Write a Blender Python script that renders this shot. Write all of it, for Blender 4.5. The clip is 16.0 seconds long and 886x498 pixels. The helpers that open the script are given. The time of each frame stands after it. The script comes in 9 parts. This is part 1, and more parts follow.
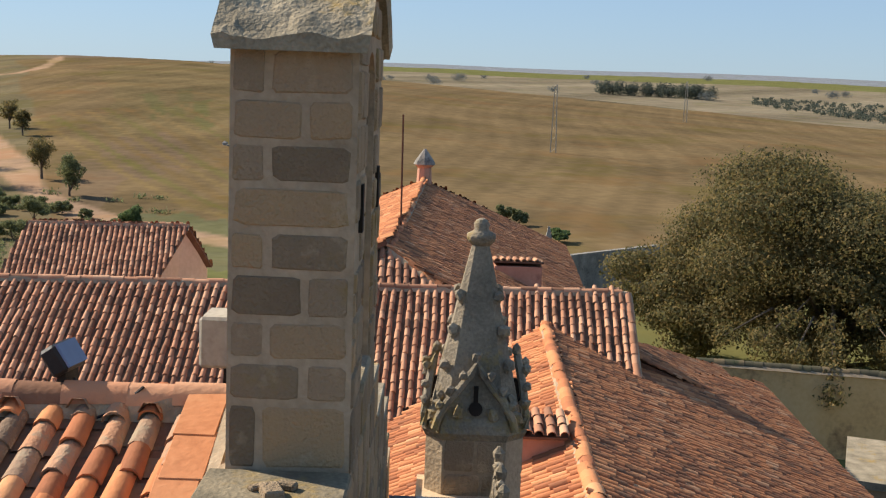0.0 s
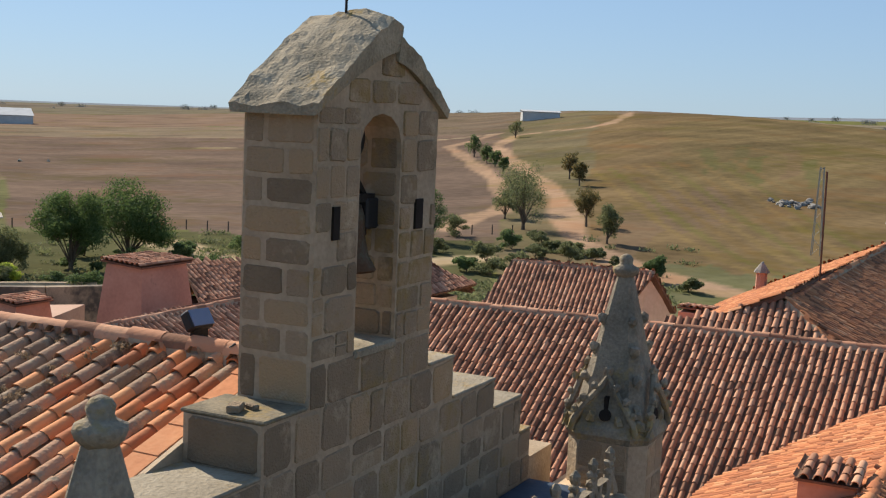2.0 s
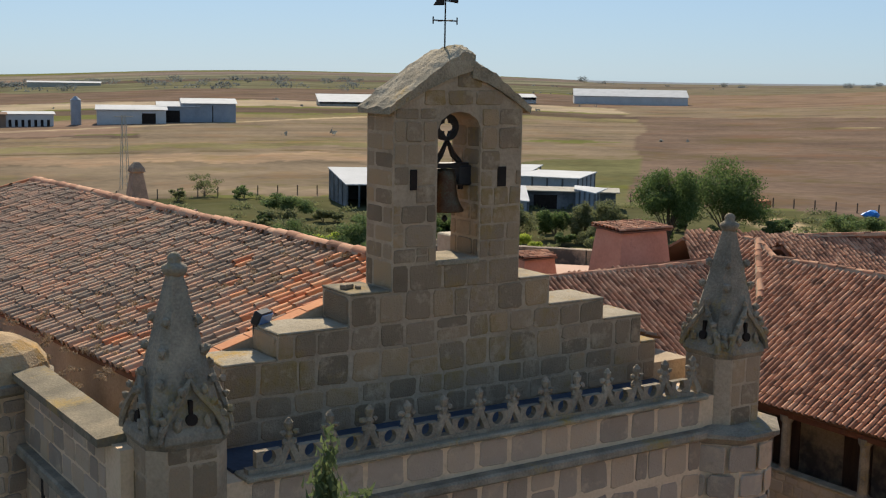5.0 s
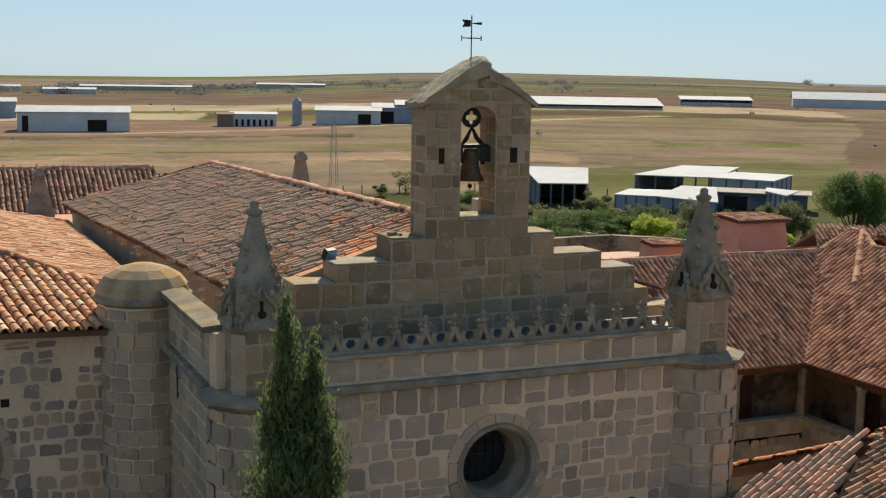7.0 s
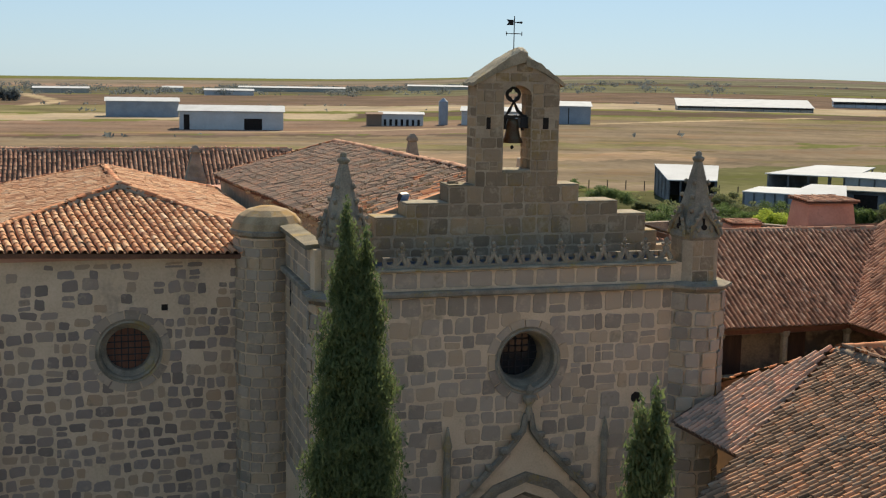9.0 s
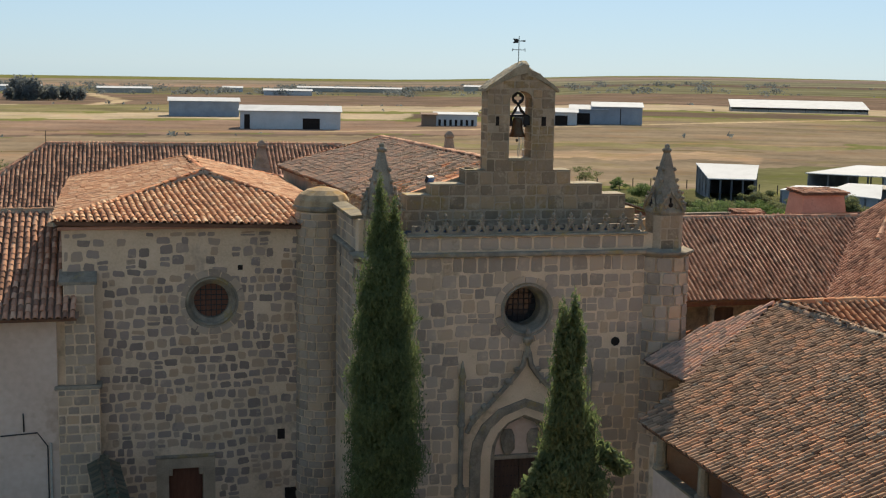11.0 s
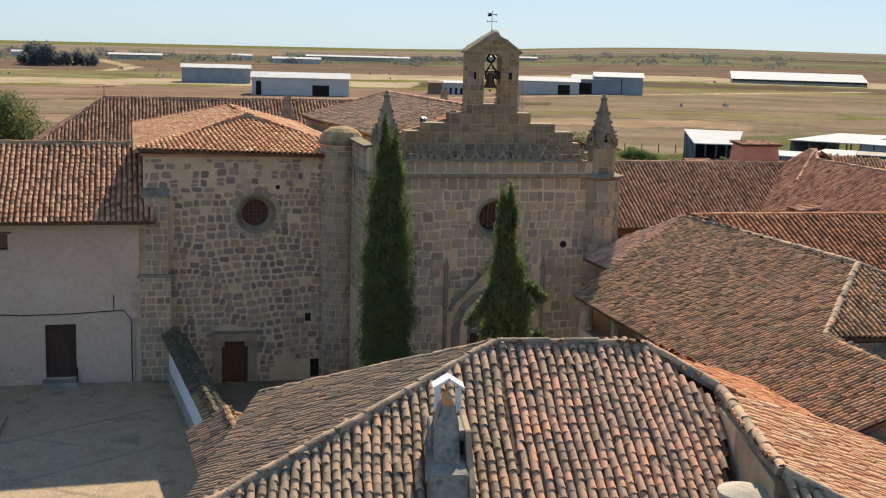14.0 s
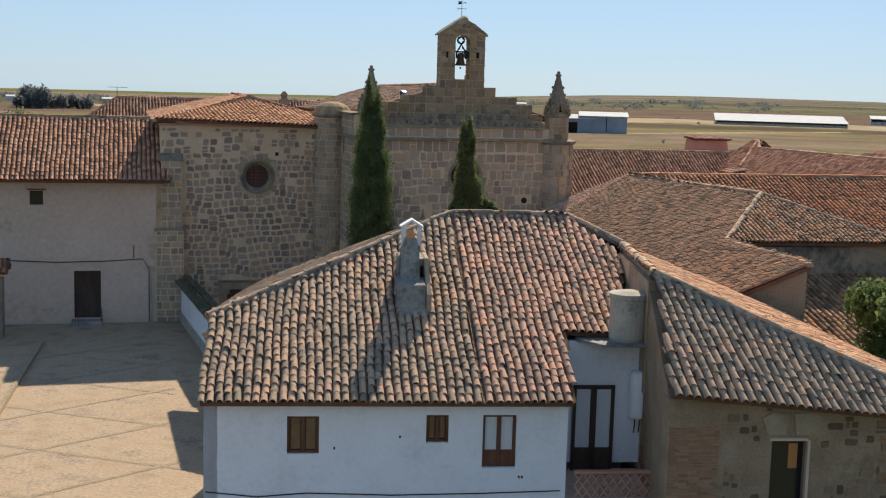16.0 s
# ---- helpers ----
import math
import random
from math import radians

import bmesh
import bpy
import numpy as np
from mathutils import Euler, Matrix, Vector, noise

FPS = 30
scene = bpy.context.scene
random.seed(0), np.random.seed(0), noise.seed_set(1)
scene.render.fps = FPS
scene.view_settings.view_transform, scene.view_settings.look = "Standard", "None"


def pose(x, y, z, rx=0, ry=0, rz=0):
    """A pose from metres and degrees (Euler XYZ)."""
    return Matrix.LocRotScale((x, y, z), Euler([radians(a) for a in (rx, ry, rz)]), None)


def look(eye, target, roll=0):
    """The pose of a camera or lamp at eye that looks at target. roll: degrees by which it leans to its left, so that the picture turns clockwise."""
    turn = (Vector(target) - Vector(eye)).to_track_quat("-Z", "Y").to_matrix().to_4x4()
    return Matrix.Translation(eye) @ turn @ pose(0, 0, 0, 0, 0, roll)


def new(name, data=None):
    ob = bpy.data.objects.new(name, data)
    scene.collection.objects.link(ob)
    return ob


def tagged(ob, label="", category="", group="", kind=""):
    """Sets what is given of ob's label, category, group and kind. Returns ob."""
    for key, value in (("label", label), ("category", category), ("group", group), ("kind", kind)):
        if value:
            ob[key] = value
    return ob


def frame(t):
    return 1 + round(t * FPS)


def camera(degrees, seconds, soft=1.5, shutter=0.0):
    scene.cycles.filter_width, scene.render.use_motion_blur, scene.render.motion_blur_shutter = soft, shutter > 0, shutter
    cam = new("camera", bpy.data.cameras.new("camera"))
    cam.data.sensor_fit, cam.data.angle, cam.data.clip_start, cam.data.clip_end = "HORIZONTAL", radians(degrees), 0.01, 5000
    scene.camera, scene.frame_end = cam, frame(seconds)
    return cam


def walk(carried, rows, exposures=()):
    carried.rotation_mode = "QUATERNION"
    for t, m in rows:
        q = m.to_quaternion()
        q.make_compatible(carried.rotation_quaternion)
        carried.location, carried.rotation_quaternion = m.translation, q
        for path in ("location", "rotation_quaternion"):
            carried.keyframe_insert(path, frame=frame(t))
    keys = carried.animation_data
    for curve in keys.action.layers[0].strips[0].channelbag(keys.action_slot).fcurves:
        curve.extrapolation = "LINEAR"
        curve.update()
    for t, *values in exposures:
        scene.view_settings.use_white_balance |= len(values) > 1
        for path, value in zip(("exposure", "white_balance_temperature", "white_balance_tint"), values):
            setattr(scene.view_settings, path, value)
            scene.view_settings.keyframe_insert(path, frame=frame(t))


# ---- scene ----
cam = camera(39.4, 16.0, 1.2)
PATH = [
    (0, (-7.93, 0.669, 13.854), (-5.949, 0.676, 13.579), 2.1),
    (0.5, (-8.311, -0.444, 13.838), (-6.343, -0.197, 13.581), 2.5),
    (0.7, (-8.504, -0.911, 13.836), (-6.552, -0.56, 13.584), 2.3),
    (1, (-8.766, -1.659, 13.842), (-6.846, -1.155, 13.598), 2.6),
    (1.5, (-9.177, -2.825, 13.896), (-7.313, -2.138, 13.664), 2.4),
    (2, (-9.521, -4.142, 14.053), (-7.738, -3.264, 13.83), 2.5),
    (2.5, (-9.735, -5.431, 14.203), (-8.049, -4.376, 13.992), 2.1),
    (3, (-9.793, -6.989, 14.423), (-8.23, -5.761, 14.201), 1.9),
    (3.5, (-9.795, -8.388, 14.538), (-8.352, -7.028, 14.277), 1.5),
    (4.2, (-9.702, -10.476, 14.522), (-8.439, -8.951, 14.24), 1.0),
    (6.3, (-9.703, -17.143, 14.654), (-8.797, -15.383, 14.364), 1.1),
    (6.5, (-9.717, -17.836, 14.632), (-8.844, -16.06, 14.342), 1.0),
    (7, (-9.865, -19.642, 14.674), (-9.067, -17.831, 14.385), 1.0),
    (7.5, (-10.008, -21.448, 14.71), (-9.27, -19.611, 14.425), 0.9),
    (8, (-10.175, -23.397, 14.724), (-9.499, -21.536, 14.438), 0.9),
    (8.5, (-10.301, -25.258, 14.551), (-9.677, -23.38, 14.265), 0.9),
    (9, (-10.447, -27.255, 14.375), (-9.874, -25.361, 14.086), 1.0),
    (9.2, (-10.568, -28.033, 14.355), (-10.008, -26.136, 14.062), 0.9),
    (11.3, (-11.757, -36.298, 14.779), (-11.28, -34.377, 14.488), 1.1),
    (12, (-12.258, -39.111, 15.184), (-11.796, -37.19, 14.878), 1.1),
    (12.5, (-12.66, -41.136, 15.446), (-12.2, -39.216, 15.125), 1.2),
    (13, (-13.064, -43.19, 15.402), (-12.6, -41.272, 15.076), 1.3),
    (13.5, (-13.49, -45.156, 15.143), (-13.017, -43.241, 14.812), 1.5),
    (14, (-13.896, -47.237, 14.552), (-13.421, -45.324, 14.215), 1.6),
    (14.5, (-14.274, -49.294, 13.889), (-13.794, -47.382, 13.552), 1.7),
    (15, (-14.574, -51.4, 13.115), (-14.092, -49.488, 12.782), 1.7),
    (15.5, (-14.856, -53.492, 12.346), (-14.372, -51.576, 12.039), 1.7),
    (16, (-15.156, -55.542, 11.579), (-14.666, -53.62, 11.319), 1.6),
]
walk(cam, [(t, look(eye, aim, roll)) for t, eye, aim, roll in PATH],
     exposures=((0, 0.62, 6450, 10), (2, 0.50, 6300, 10), (4, 0.45, 6350, 10), (6.5, 0.54, 6720, 7), (8, 0.59, 6770, 6.5),
                (12, 0.70, 6810, 8.5), (13.5, 0.76, 6800, 10), (15.5, 0.70, 6600, 10), (16, 0.62, 6550, 10)))


# ---- light ----
SUN = Vector((0.60, 1.27, 1.0)).normalized()
sky = bpy.data.worlds.new("sky")
scene.world = sky
sky.use_nodes = True
nt = sky.node_tree
bg = nt.nodes["Background"]
st = nt.nodes.new("ShaderNodeTexSky")
st.sky_type = "NISHITA"
st.sun_disc = False
st.sun_elevation = math.asin(SUN.z)
st.sun_rotation = math.atan2(SUN.x, SUN.y)
st.altitude = 500
st.air_density, st.dust_density, st.ozone_density = 1.0, 0.15, 3.0
soft = nt.nodes.new("ShaderNodeGamma")
soft.inputs[1].default_value = 0.42
tint = nt.nodes.new("ShaderNodeMix")
tint.data_type, tint.blend_type = "RGBA", "MULTIPLY"
tint.inputs["Factor"].default_value = 1.0
tint.inputs["B"].default_value = (0.73, 0.935, 1.20, 1)
nt.links.new(st.outputs[0], soft.inputs[0])
nt.links.new(soft.outputs[0], tint.inputs["A"])
nt.links.new(tint.outputs["Result"], bg.inputs[0])
bg.inputs[1].default_value = 0.187
sun = new("sun", bpy.data.lights.new("sun", "SUN"))
sun.data.energy, sun.data.angle, sun.data.color = 5.0, radians(0.53), (1.0, 0.88, 0.71)
sun.matrix_world = look(SUN * 60, (0, 0, 0))
scene.view_settings.exposure = 0.0

# ---- materials ----
MATS = {}


def ramp_node(n, stops):
    r = n.new("ShaderNodeValToRGB")
    e = r.color_ramp.elements
    while len(e) < len(stops):
        e.new(0.5)
    for el, (p, c) in zip(e, stops):
        el.position, el.color = p, (*c, 1)
    return r


def mat(name, stops, scale=3.0, fine=30.0, rough=0.9, bump=0.3, rand=0.0, spots=None, spot_scale=1.2, spot_at=0.58,
        metal=0.0, stretch=(1, 1, 1), bump_size=0.02, spot_soft=0.14, smear=None, thin=0.0):
    """A weathered surface: a ramp over two noises, a random shift per piece, and stains."""
    m = bpy.data.materials.new(name)
    m.use_nodes = True
    n, l = m.node_tree.nodes, m.node_tree.links
    p = n["Principled BSDF"]
    p.inputs["Roughness"].default_value, p.inputs["Metallic"].default_value = rough, metal
    p.inputs["Specular IOR Level"].default_value = 0.0 if rough >= 1.0 else 0.12 if rough > 0.82 else 0.3
    g = n.new("ShaderNodeNewGeometry")
    mp = n.new("ShaderNodeMapping")
    mp.inputs["Scale"].default_value = stretch
    l.new(g.outputs["Position"], mp.inputs["Vector"])

    def noise_tex(s, d):
        t = n.new("ShaderNodeTexNoise")
        t.inputs["Scale"].default_value, t.inputs["Detail"].default_value = s, d
        l.new(mp.outputs[0], t.inputs["Vector"])
        return t.outputs["Fac"]

    def calc(op, a, b):
        x = n.new("ShaderNodeMath")
        x.operation = op
        for i, v in enumerate((a, b)):
            if isinstance(v, float):
                x.inputs[i].default_value = v
            else:
                l.new(v, x.inputs[i])
        return x.outputs[0]
    a, b = noise_tex(scale, 4.0), noise_tex(fine, 3.0)
    f = calc("ADD", calc("MULTIPLY", a, 0.65), calc("MULTIPLY", b, 0.35))
    if rand:
        oi = n.new("ShaderNodeObjectInfo")
        r = calc("FRACT", calc("ADD", oi.outputs["Random"], g.outputs["Random Per Island"]), 0.0)
        f = calc("ADD", calc("MULTIPLY", f, 1.0 - rand), calc("MULTIPLY", r, rand))
    else:
        f = calc("ADD", calc("MULTIPLY", calc("SUBTRACT", f, 0.5), 2.0), 0.5)
    rn = ramp_node(n, stops)
    l.new(f, rn.inputs[0])
    col = rn.outputs[0]
    if spots:
        s = noise_tex(spot_scale, 6.0)
        s2 = noise_tex(spot_scale * 9, 3.0)
        sf = calc("ADD", calc("MULTIPLY", s, 0.7), calc("MULTIPLY", s2, 0.3))
        mr = n.new("ShaderNodeMapRange")
        mr.inputs["From Min"].default_value, mr.inputs["From Max"].default_value = spot_at, spot_at + spot_soft
        l.new(sf, mr.inputs["Value"])
        mx = n.new("ShaderNodeMix")
        mx.data_type = "RGBA"
        l.new(mr.outputs[0], mx.inputs["Factor"])
        l.new(col, mx.inputs["A"])
        mx.inputs["B"].default_value = (*spots, 1)
        col = mx.outputs["Result"]
    if smear:
        # lime wiped over parts of the stones: colour, size of the patches, how much stays bare
        s = noise_tex(smear[1], 7.0)
        s2 = noise_tex(smear[1] * 6, 4.0)
        mr = n.new("ShaderNodeMapRange")
        mr.inputs["From Min"].default_value, mr.inputs["From Max"].default_value = smear[2], smear[2] + 0.17
        l.new(calc("ADD", calc("MULTIPLY", s, 0.72), calc("MULTIPLY", s2, 0.28)), mr.inputs["Value"])
        mx = n.new("ShaderNodeMix")
        mx.data_type = "RGBA"
        l.new(mr.outputs[0], mx.inputs["Factor"])
        l.new(col, mx.inputs["A"])
        mx.inputs["B"].default_value = (*smear[0], 1)
        col = mx.outputs["Result"]
    l.new(col, p.inputs["Base Color"])
    if thin:
        # light shines through leaf blades
        tr, ms = n.new("ShaderNodeBsdfTranslucent"), n.new("ShaderNodeMixShader")
        ms.inputs[0].default_value = thin
        l.new(col, tr.inputs["Color"])
        l.new(p.outputs[0], ms.inputs[1])
        l.new(tr.outputs[0], ms.inputs[2])
        l.new(ms.outputs[0], n["Material Output"].inputs["Surface"])
    if bump:
        bn = n.new("ShaderNodeBump")
        bn.inputs["Strength"].default_value, bn.inputs["Distance"].default_value = bump, bump_size
        l.new(calc("ADD", b, a), bn.inputs["Height"])
        l.new(bn.outputs[0], p.inputs["Normal"])
    MATS[name] = m
    return m


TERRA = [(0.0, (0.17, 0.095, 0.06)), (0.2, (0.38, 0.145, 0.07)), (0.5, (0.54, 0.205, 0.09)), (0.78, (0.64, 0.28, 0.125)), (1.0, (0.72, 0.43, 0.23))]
AGED = [(0.0, (0.075, 0.054, 0.040)), (0.25, (0.215, 0.148, 0.097)), (0.55, (0.375, 0.258, 0.170)), (0.8, (0.520, 0.290, 0.165)), (1.0, (0.660, 0.490, 0.340))]
RED = [(0.0, (0.135, 0.076, 0.050)), (0.28, (0.34, 0.168, 0.100)), (0.62, (0.52, 0.258, 0.150)), (1.0, (0.64, 0.38, 0.235))]
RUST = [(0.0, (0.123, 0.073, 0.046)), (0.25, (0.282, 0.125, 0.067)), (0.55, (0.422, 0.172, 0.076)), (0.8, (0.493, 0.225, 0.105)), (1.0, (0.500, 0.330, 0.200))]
NAVE = [(0.0, (0.119, 0.089, 0.067)), (0.3, (0.271, 0.185, 0.126)), (0.55, (0.389, 0.256, 0.172)), (0.8, (0.487, 0.256, 0.149)), (1.0, (0.563, 0.392, 0.275))]
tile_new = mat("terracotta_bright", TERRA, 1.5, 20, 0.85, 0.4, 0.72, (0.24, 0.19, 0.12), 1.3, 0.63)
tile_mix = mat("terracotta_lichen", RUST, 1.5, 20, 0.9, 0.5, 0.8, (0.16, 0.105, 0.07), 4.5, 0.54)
tile_old = mat("terracotta_grey", [(s_, tuple(x * k_ for x, k_ in zip(c_, (0.92, 0.83, 0.76)))) for s_, c_ in AGED], 1.2, 20, 0.95, 0.5, 0.75, (0.29, 0.26, 0.20), 2.6, 0.57)
tile_rosy = mat("terracotta_rosy", [(0.0, (0.160, 0.115, 0.087)), (0.25, (0.342, 0.236, 0.169)), (0.48, (0.508, 0.326, 0.225)), (0.68, (0.642, 0.363, 0.241)), (0.86, (0.770, 0.383, 0.210)), (1.0, (0.770, 0.567, 0.399))], 0.5, 26, 0.95, 0.7, 0.55, (0.23, 0.195, 0.150), 4.0, 0.56)
tile_house = mat("terracotta_patchy", [(0.0, (0.123, 0.095, 0.068)), (0.28, (0.289, 0.216, 0.150)), (0.52, (0.448, 0.324, 0.220)), (0.70, (0.557, 0.350, 0.229)), (0.86, (0.680, 0.354, 0.195)), (1.0, (0.711, 0.526, 0.356))], 0.32, 26, 0.95, 0.7, 0.48, (0.185, 0.160, 0.122), 4.0, 0.52)
# Mould-stained plaster, its tone lowered further to carry the walls' shade.
stain_shade_m = mat("mouldy_shade_plaster", [(0, (0.15, 0.12, 0.09)), (0.5, (0.30, 0.235, 0.165)), (1, (0.44, 0.35, 0.25))], 0.7, 14, 0.95, 0.3, 0.0, (0.09, 0.08, 0.068), 0.45, 0.46)
tile_dun = mat("terracotta_dun", [(s_, tuple(x * 0.52 + 0.028 for x in c_)) for s_, c_ in AGED], 1.2, 22, 0.95, 0.5, 0.7, (0.17, 0.15, 0.11), 2.6, 0.54)
ridge_mortar = mat("weathered_ridge_mortar", [(0, (0.12, 0.10, 0.08)), (0.5, (0.22, 0.18, 0.14)), (1, (0.34, 0.28, 0.21))], 2.0, 22, 0.95, 0.6)
tile_red = mat("terracotta_red", RED, 1.0, 20, 0.9, 0.4, 0.8, (0.24, 0.17, 0.12), 1.6, 0.60)
SUNNY = [(0.0, (0.24, 0.14, 0.085)), (0.2, (0.46, 0.22, 0.115)), (0.5, (0.60, 0.30, 0.15)), (0.78, (0.68, 0.41, 0.23)), (1.0, (0.76, 0.58, 0.40))]
tile_sun = mat("terracotta_pale", SUNNY, 1.5, 20, 0.88, 0.45, 0.72, (0.30, 0.24, 0.165), 1.8, 0.60)
tile_nave = mat("terracotta_mixed", NAVE, 1.4, 24, 0.95, 0.9, 0.7, (0.35, 0.285, 0.20), 8.0, 0.52)
tile_moss = mat("mossy_tile", [(0, (0.045, 0.045, 0.032)), (0.5, (0.10, 0.09, 0.06)), (1, (0.24, 0.17, 0.10))], 1.5, 18, 0.95, 0.5, 0.5, (0.06, 0.07, 0.04), 1.2, 0.52)
# Channel tiles coloured darker than the caps, for the shade in the deep gaps.
channel_m = mat("shaded_channel_tile", [(0, (0.085, 0.056, 0.040)), (0.5, (0.17, 0.105, 0.070)), (1, (0.28, 0.18, 0.115))], 3, 25, 0.95, 0.4, 0.5)
deck_m = mat("clay_bed", [(0, (0.10, 0.06, 0.04)), (0.5, (0.17, 0.09, 0.06)), (1, (0.24, 0.14, 0.09))], 2, 25, 0.95, 0.4)
mortar_m = mat("lime_mortar", [(0, (0.464, 0.339, 0.217)), (0.5, (0.639, 0.473, 0.308)), (1, (0.752, 0.570, 0.389))], 1.2, 22, 0.95, 0.5,
               spots=(0.28, 0.215, 0.14), spot_scale=0.5, spot_at=0.56)
rubble_mortar = mat("rubble_mortar", [(0, (0.44, 0.320, 0.205)), (0.5, (0.61, 0.452, 0.300)), (1, (0.72, 0.550, 0.385))], 1.0, 18, 0.95, 0.6,
                    spots=(0.38, 0.29, 0.205), spot_scale=0.7, spot_at=0.55)
STONE = [(0.0, (0.207, 0.158, 0.118)), (0.3, (0.325, 0.254, 0.188)), (0.6, (0.428, 0.336, 0.249)), (0.78, (0.477, 0.346, 0.224)), (1.0, (0.489, 0.299, 0.152))]
FIELD = [(0.0, (0.165, 0.125, 0.098)), (0.32, (0.265, 0.206, 0.166)), (0.55, (0.335, 0.262, 0.210)), (0.75, (0.415, 0.298, 0.200)), (1.0, (0.470, 0.285, 0.150))]
stone_m = mat("granite_block", STONE, 4, 40, 0.9, 0.7, 0.66, (0.26, 0.205, 0.13), 1.1, 0.58, smear=((0.52, 0.39, 0.265), 2.6, 0.54))
stone_f = mat("field_stone", FIELD, 4, 40, 0.9, 0.7, 0.66, (0.20, 0.165, 0.13), 1.4, 0.58, smear=((0.50, 0.385, 0.275), 2.2, 0.58))
WORN = [(0.0, (0.137, 0.100, 0.066)), (0.3, (0.235, 0.175, 0.114)), (0.58, (0.329, 0.243, 0.159)), (0.8, (0.392, 0.271, 0.155)), (1.0, (0.430, 0.273, 0.125))]
stone_b = mat("belfry_stone", WORN, 5, 45, 0.92, 1.0, 0.62, (0.29, 0.20, 0.085), 1.1, 0.525, smear=((0.47, 0.365, 0.245), 2.6, 0.535))
belfry_mortar = mat("belfry_mortar", [(0, (0.251, 0.193, 0.130)), (0.5, (0.386, 0.296, 0.201)), (1, (0.512, 0.399, 0.277))], 2.0, 22, 0.95, 0.7,
                    spots=(0.25, 0.20, 0.14), spot_scale=1.0, spot_at=0.56)
carved_m = mat("carved_stone", [(0, (0.11, 0.093, 0.07)), (0.5, (0.25, 0.21, 0.155)), (1, (0.42, 0.345, 0.245))], 2.5, 30, 0.92, 0.8, 0.0,
               (0.31, 0.225, 0.09), 1.9, 0.55)
coping_m = mat("lichen_stone", [(0, (0.145, 0.124, 0.087)), (0.5, (0.310, 0.261, 0.183)), (1, (0.484, 0.408, 0.292))], 3, 35, 0.95, 0.9, 0.0,
               (0.367, 0.239, 0.062), 2.2, 0.57)
moss_m = mat("mossy_stone", [(0, (0.09, 0.078, 0.055)), (0.5, (0.19, 0.16, 0.11)), (1, (0.34, 0.275, 0.18))], 2.5, 30, 0.95, 0.6, 0.0, (0.30, 0.21, 0.08), 1.6, 0.55)
white_m = mat("whitewash", [(0, (0.670, 0.648, 0.638)), (0.5, (0.821, 0.810, 0.814)), (1, (0.880, 0.875, 0.880))], 0.8, 9, 0.9, 0.15, 0.0,
              (0.55, 0.50, 0.44), 0.7, 0.64)
cream_m = mat("cream_render", [(0, (0.44, 0.33, 0.25)), (0.5, (0.59, 0.45, 0.345)), (1, (0.70, 0.575, 0.46))], 0.22, 5, 0.92, 0.2, 0.0,
              (0.36, 0.25, 0.165), 0.35, 0.56)
pink_m = mat("terracotta_paint", [(0, (0.38, 0.195, 0.135)), (0.5, (0.50, 0.265, 0.185)), (1, (0.58, 0.335, 0.24))], 0.8, 9, 0.92, 0.15, 0.0,
             (0.28, 0.14, 0.10), 0.8, 0.60)
court_m = mat("courtyard_cement", [(0, (0.22, 0.160, 0.102)), (0.5, (0.385, 0.287, 0.190)), (1, (0.51, 0.41, 0.305))], 0.8, 9, 0.95, 0.6, 0.0,
              (0.24, 0.185, 0.130), 0.8, 0.50, bump_size=0.05)
cobble_m = mat("cobble_strip", [(0, (0.20, 0.155, 0.105)), (0.5, (0.37, 0.29, 0.195)), (1, (0.52, 0.42, 0.30))], 14, 60, 0.95, 0.8, bump_size=0.05)
wood_m = mat("dark_wood", [(0, (0.035, 0.022, 0.016)), (0.5, (0.065, 0.038, 0.027)), (1, (0.10, 0.06, 0.04))], 6, 40, 0.6, 0.3, stretch=(1, 1, 0.15))
brown_m = mat("brown_frame", [(0, (0.09, 0.035, 0.02)), (0.5, (0.14, 0.055, 0.03)), (1, (0.19, 0.08, 0.045))], 8, 40, 0.5, 0.2, stretch=(1, 1, 0.2))
iron_m = mat("dark_iron", [(0, (0.015, 0.015, 0.016)), (0.6, (0.03, 0.028, 0.027)), (1, (0.06, 0.045, 0.035))], 8, 60, 0.6, 0.2, metal=0.6)
bronze_m = mat("bell_bronze", [(0, (0.05, 0.03, 0.018)), (0.5, (0.10, 0.055, 0.03)), (1, (0.10, 0.12, 0.08))], 5, 40, 0.55, 0.2, metal=0.7)
# Near-black sheets in this stand for the shade inside uncut openings.
dark_m = mat("opening_shade", [(0, (0.015, 0.012, 0.01)), (1, (0.04, 0.03, 0.025))], 2, 9, 0.9, 0.0)
curtain_m = mat("white_curtain", [(0, (0.55, 0.55, 0.55)), (1, (0.75, 0.75, 0.74))], 9, 30, 0.9, 0.1, stretch=(6, 6, 0.1))
asbestos_m = mat("fibre_cement", [(0, (0.28, 0.25, 0.20)), (0.5, (0.42, 0.38, 0.31)), (1, (0.52, 0.48, 0.40))], 2, 20, 0.9, 0.3, 0.0, (0.20, 0.17, 0.13), 1.5, 0.58)
chimney_m = mat("sooty_render", [(0, (0.12, 0.11, 0.10)), (0.5, (0.26, 0.24, 0.21)), (1, (0.42, 0.39, 0.34))], 1.4, 16, 0.95, 0.3, 0.0, (0.09, 0.085, 0.08), 1.0, 0.54)
roofsheet_m = mat("white_metal_sheet", [(0, (0.40, 0.405, 0.40)), (0.5, (0.49, 0.495, 0.49)), (1, (0.55, 0.555, 0.55))], 0.3, 4, 0.85, 0.05)
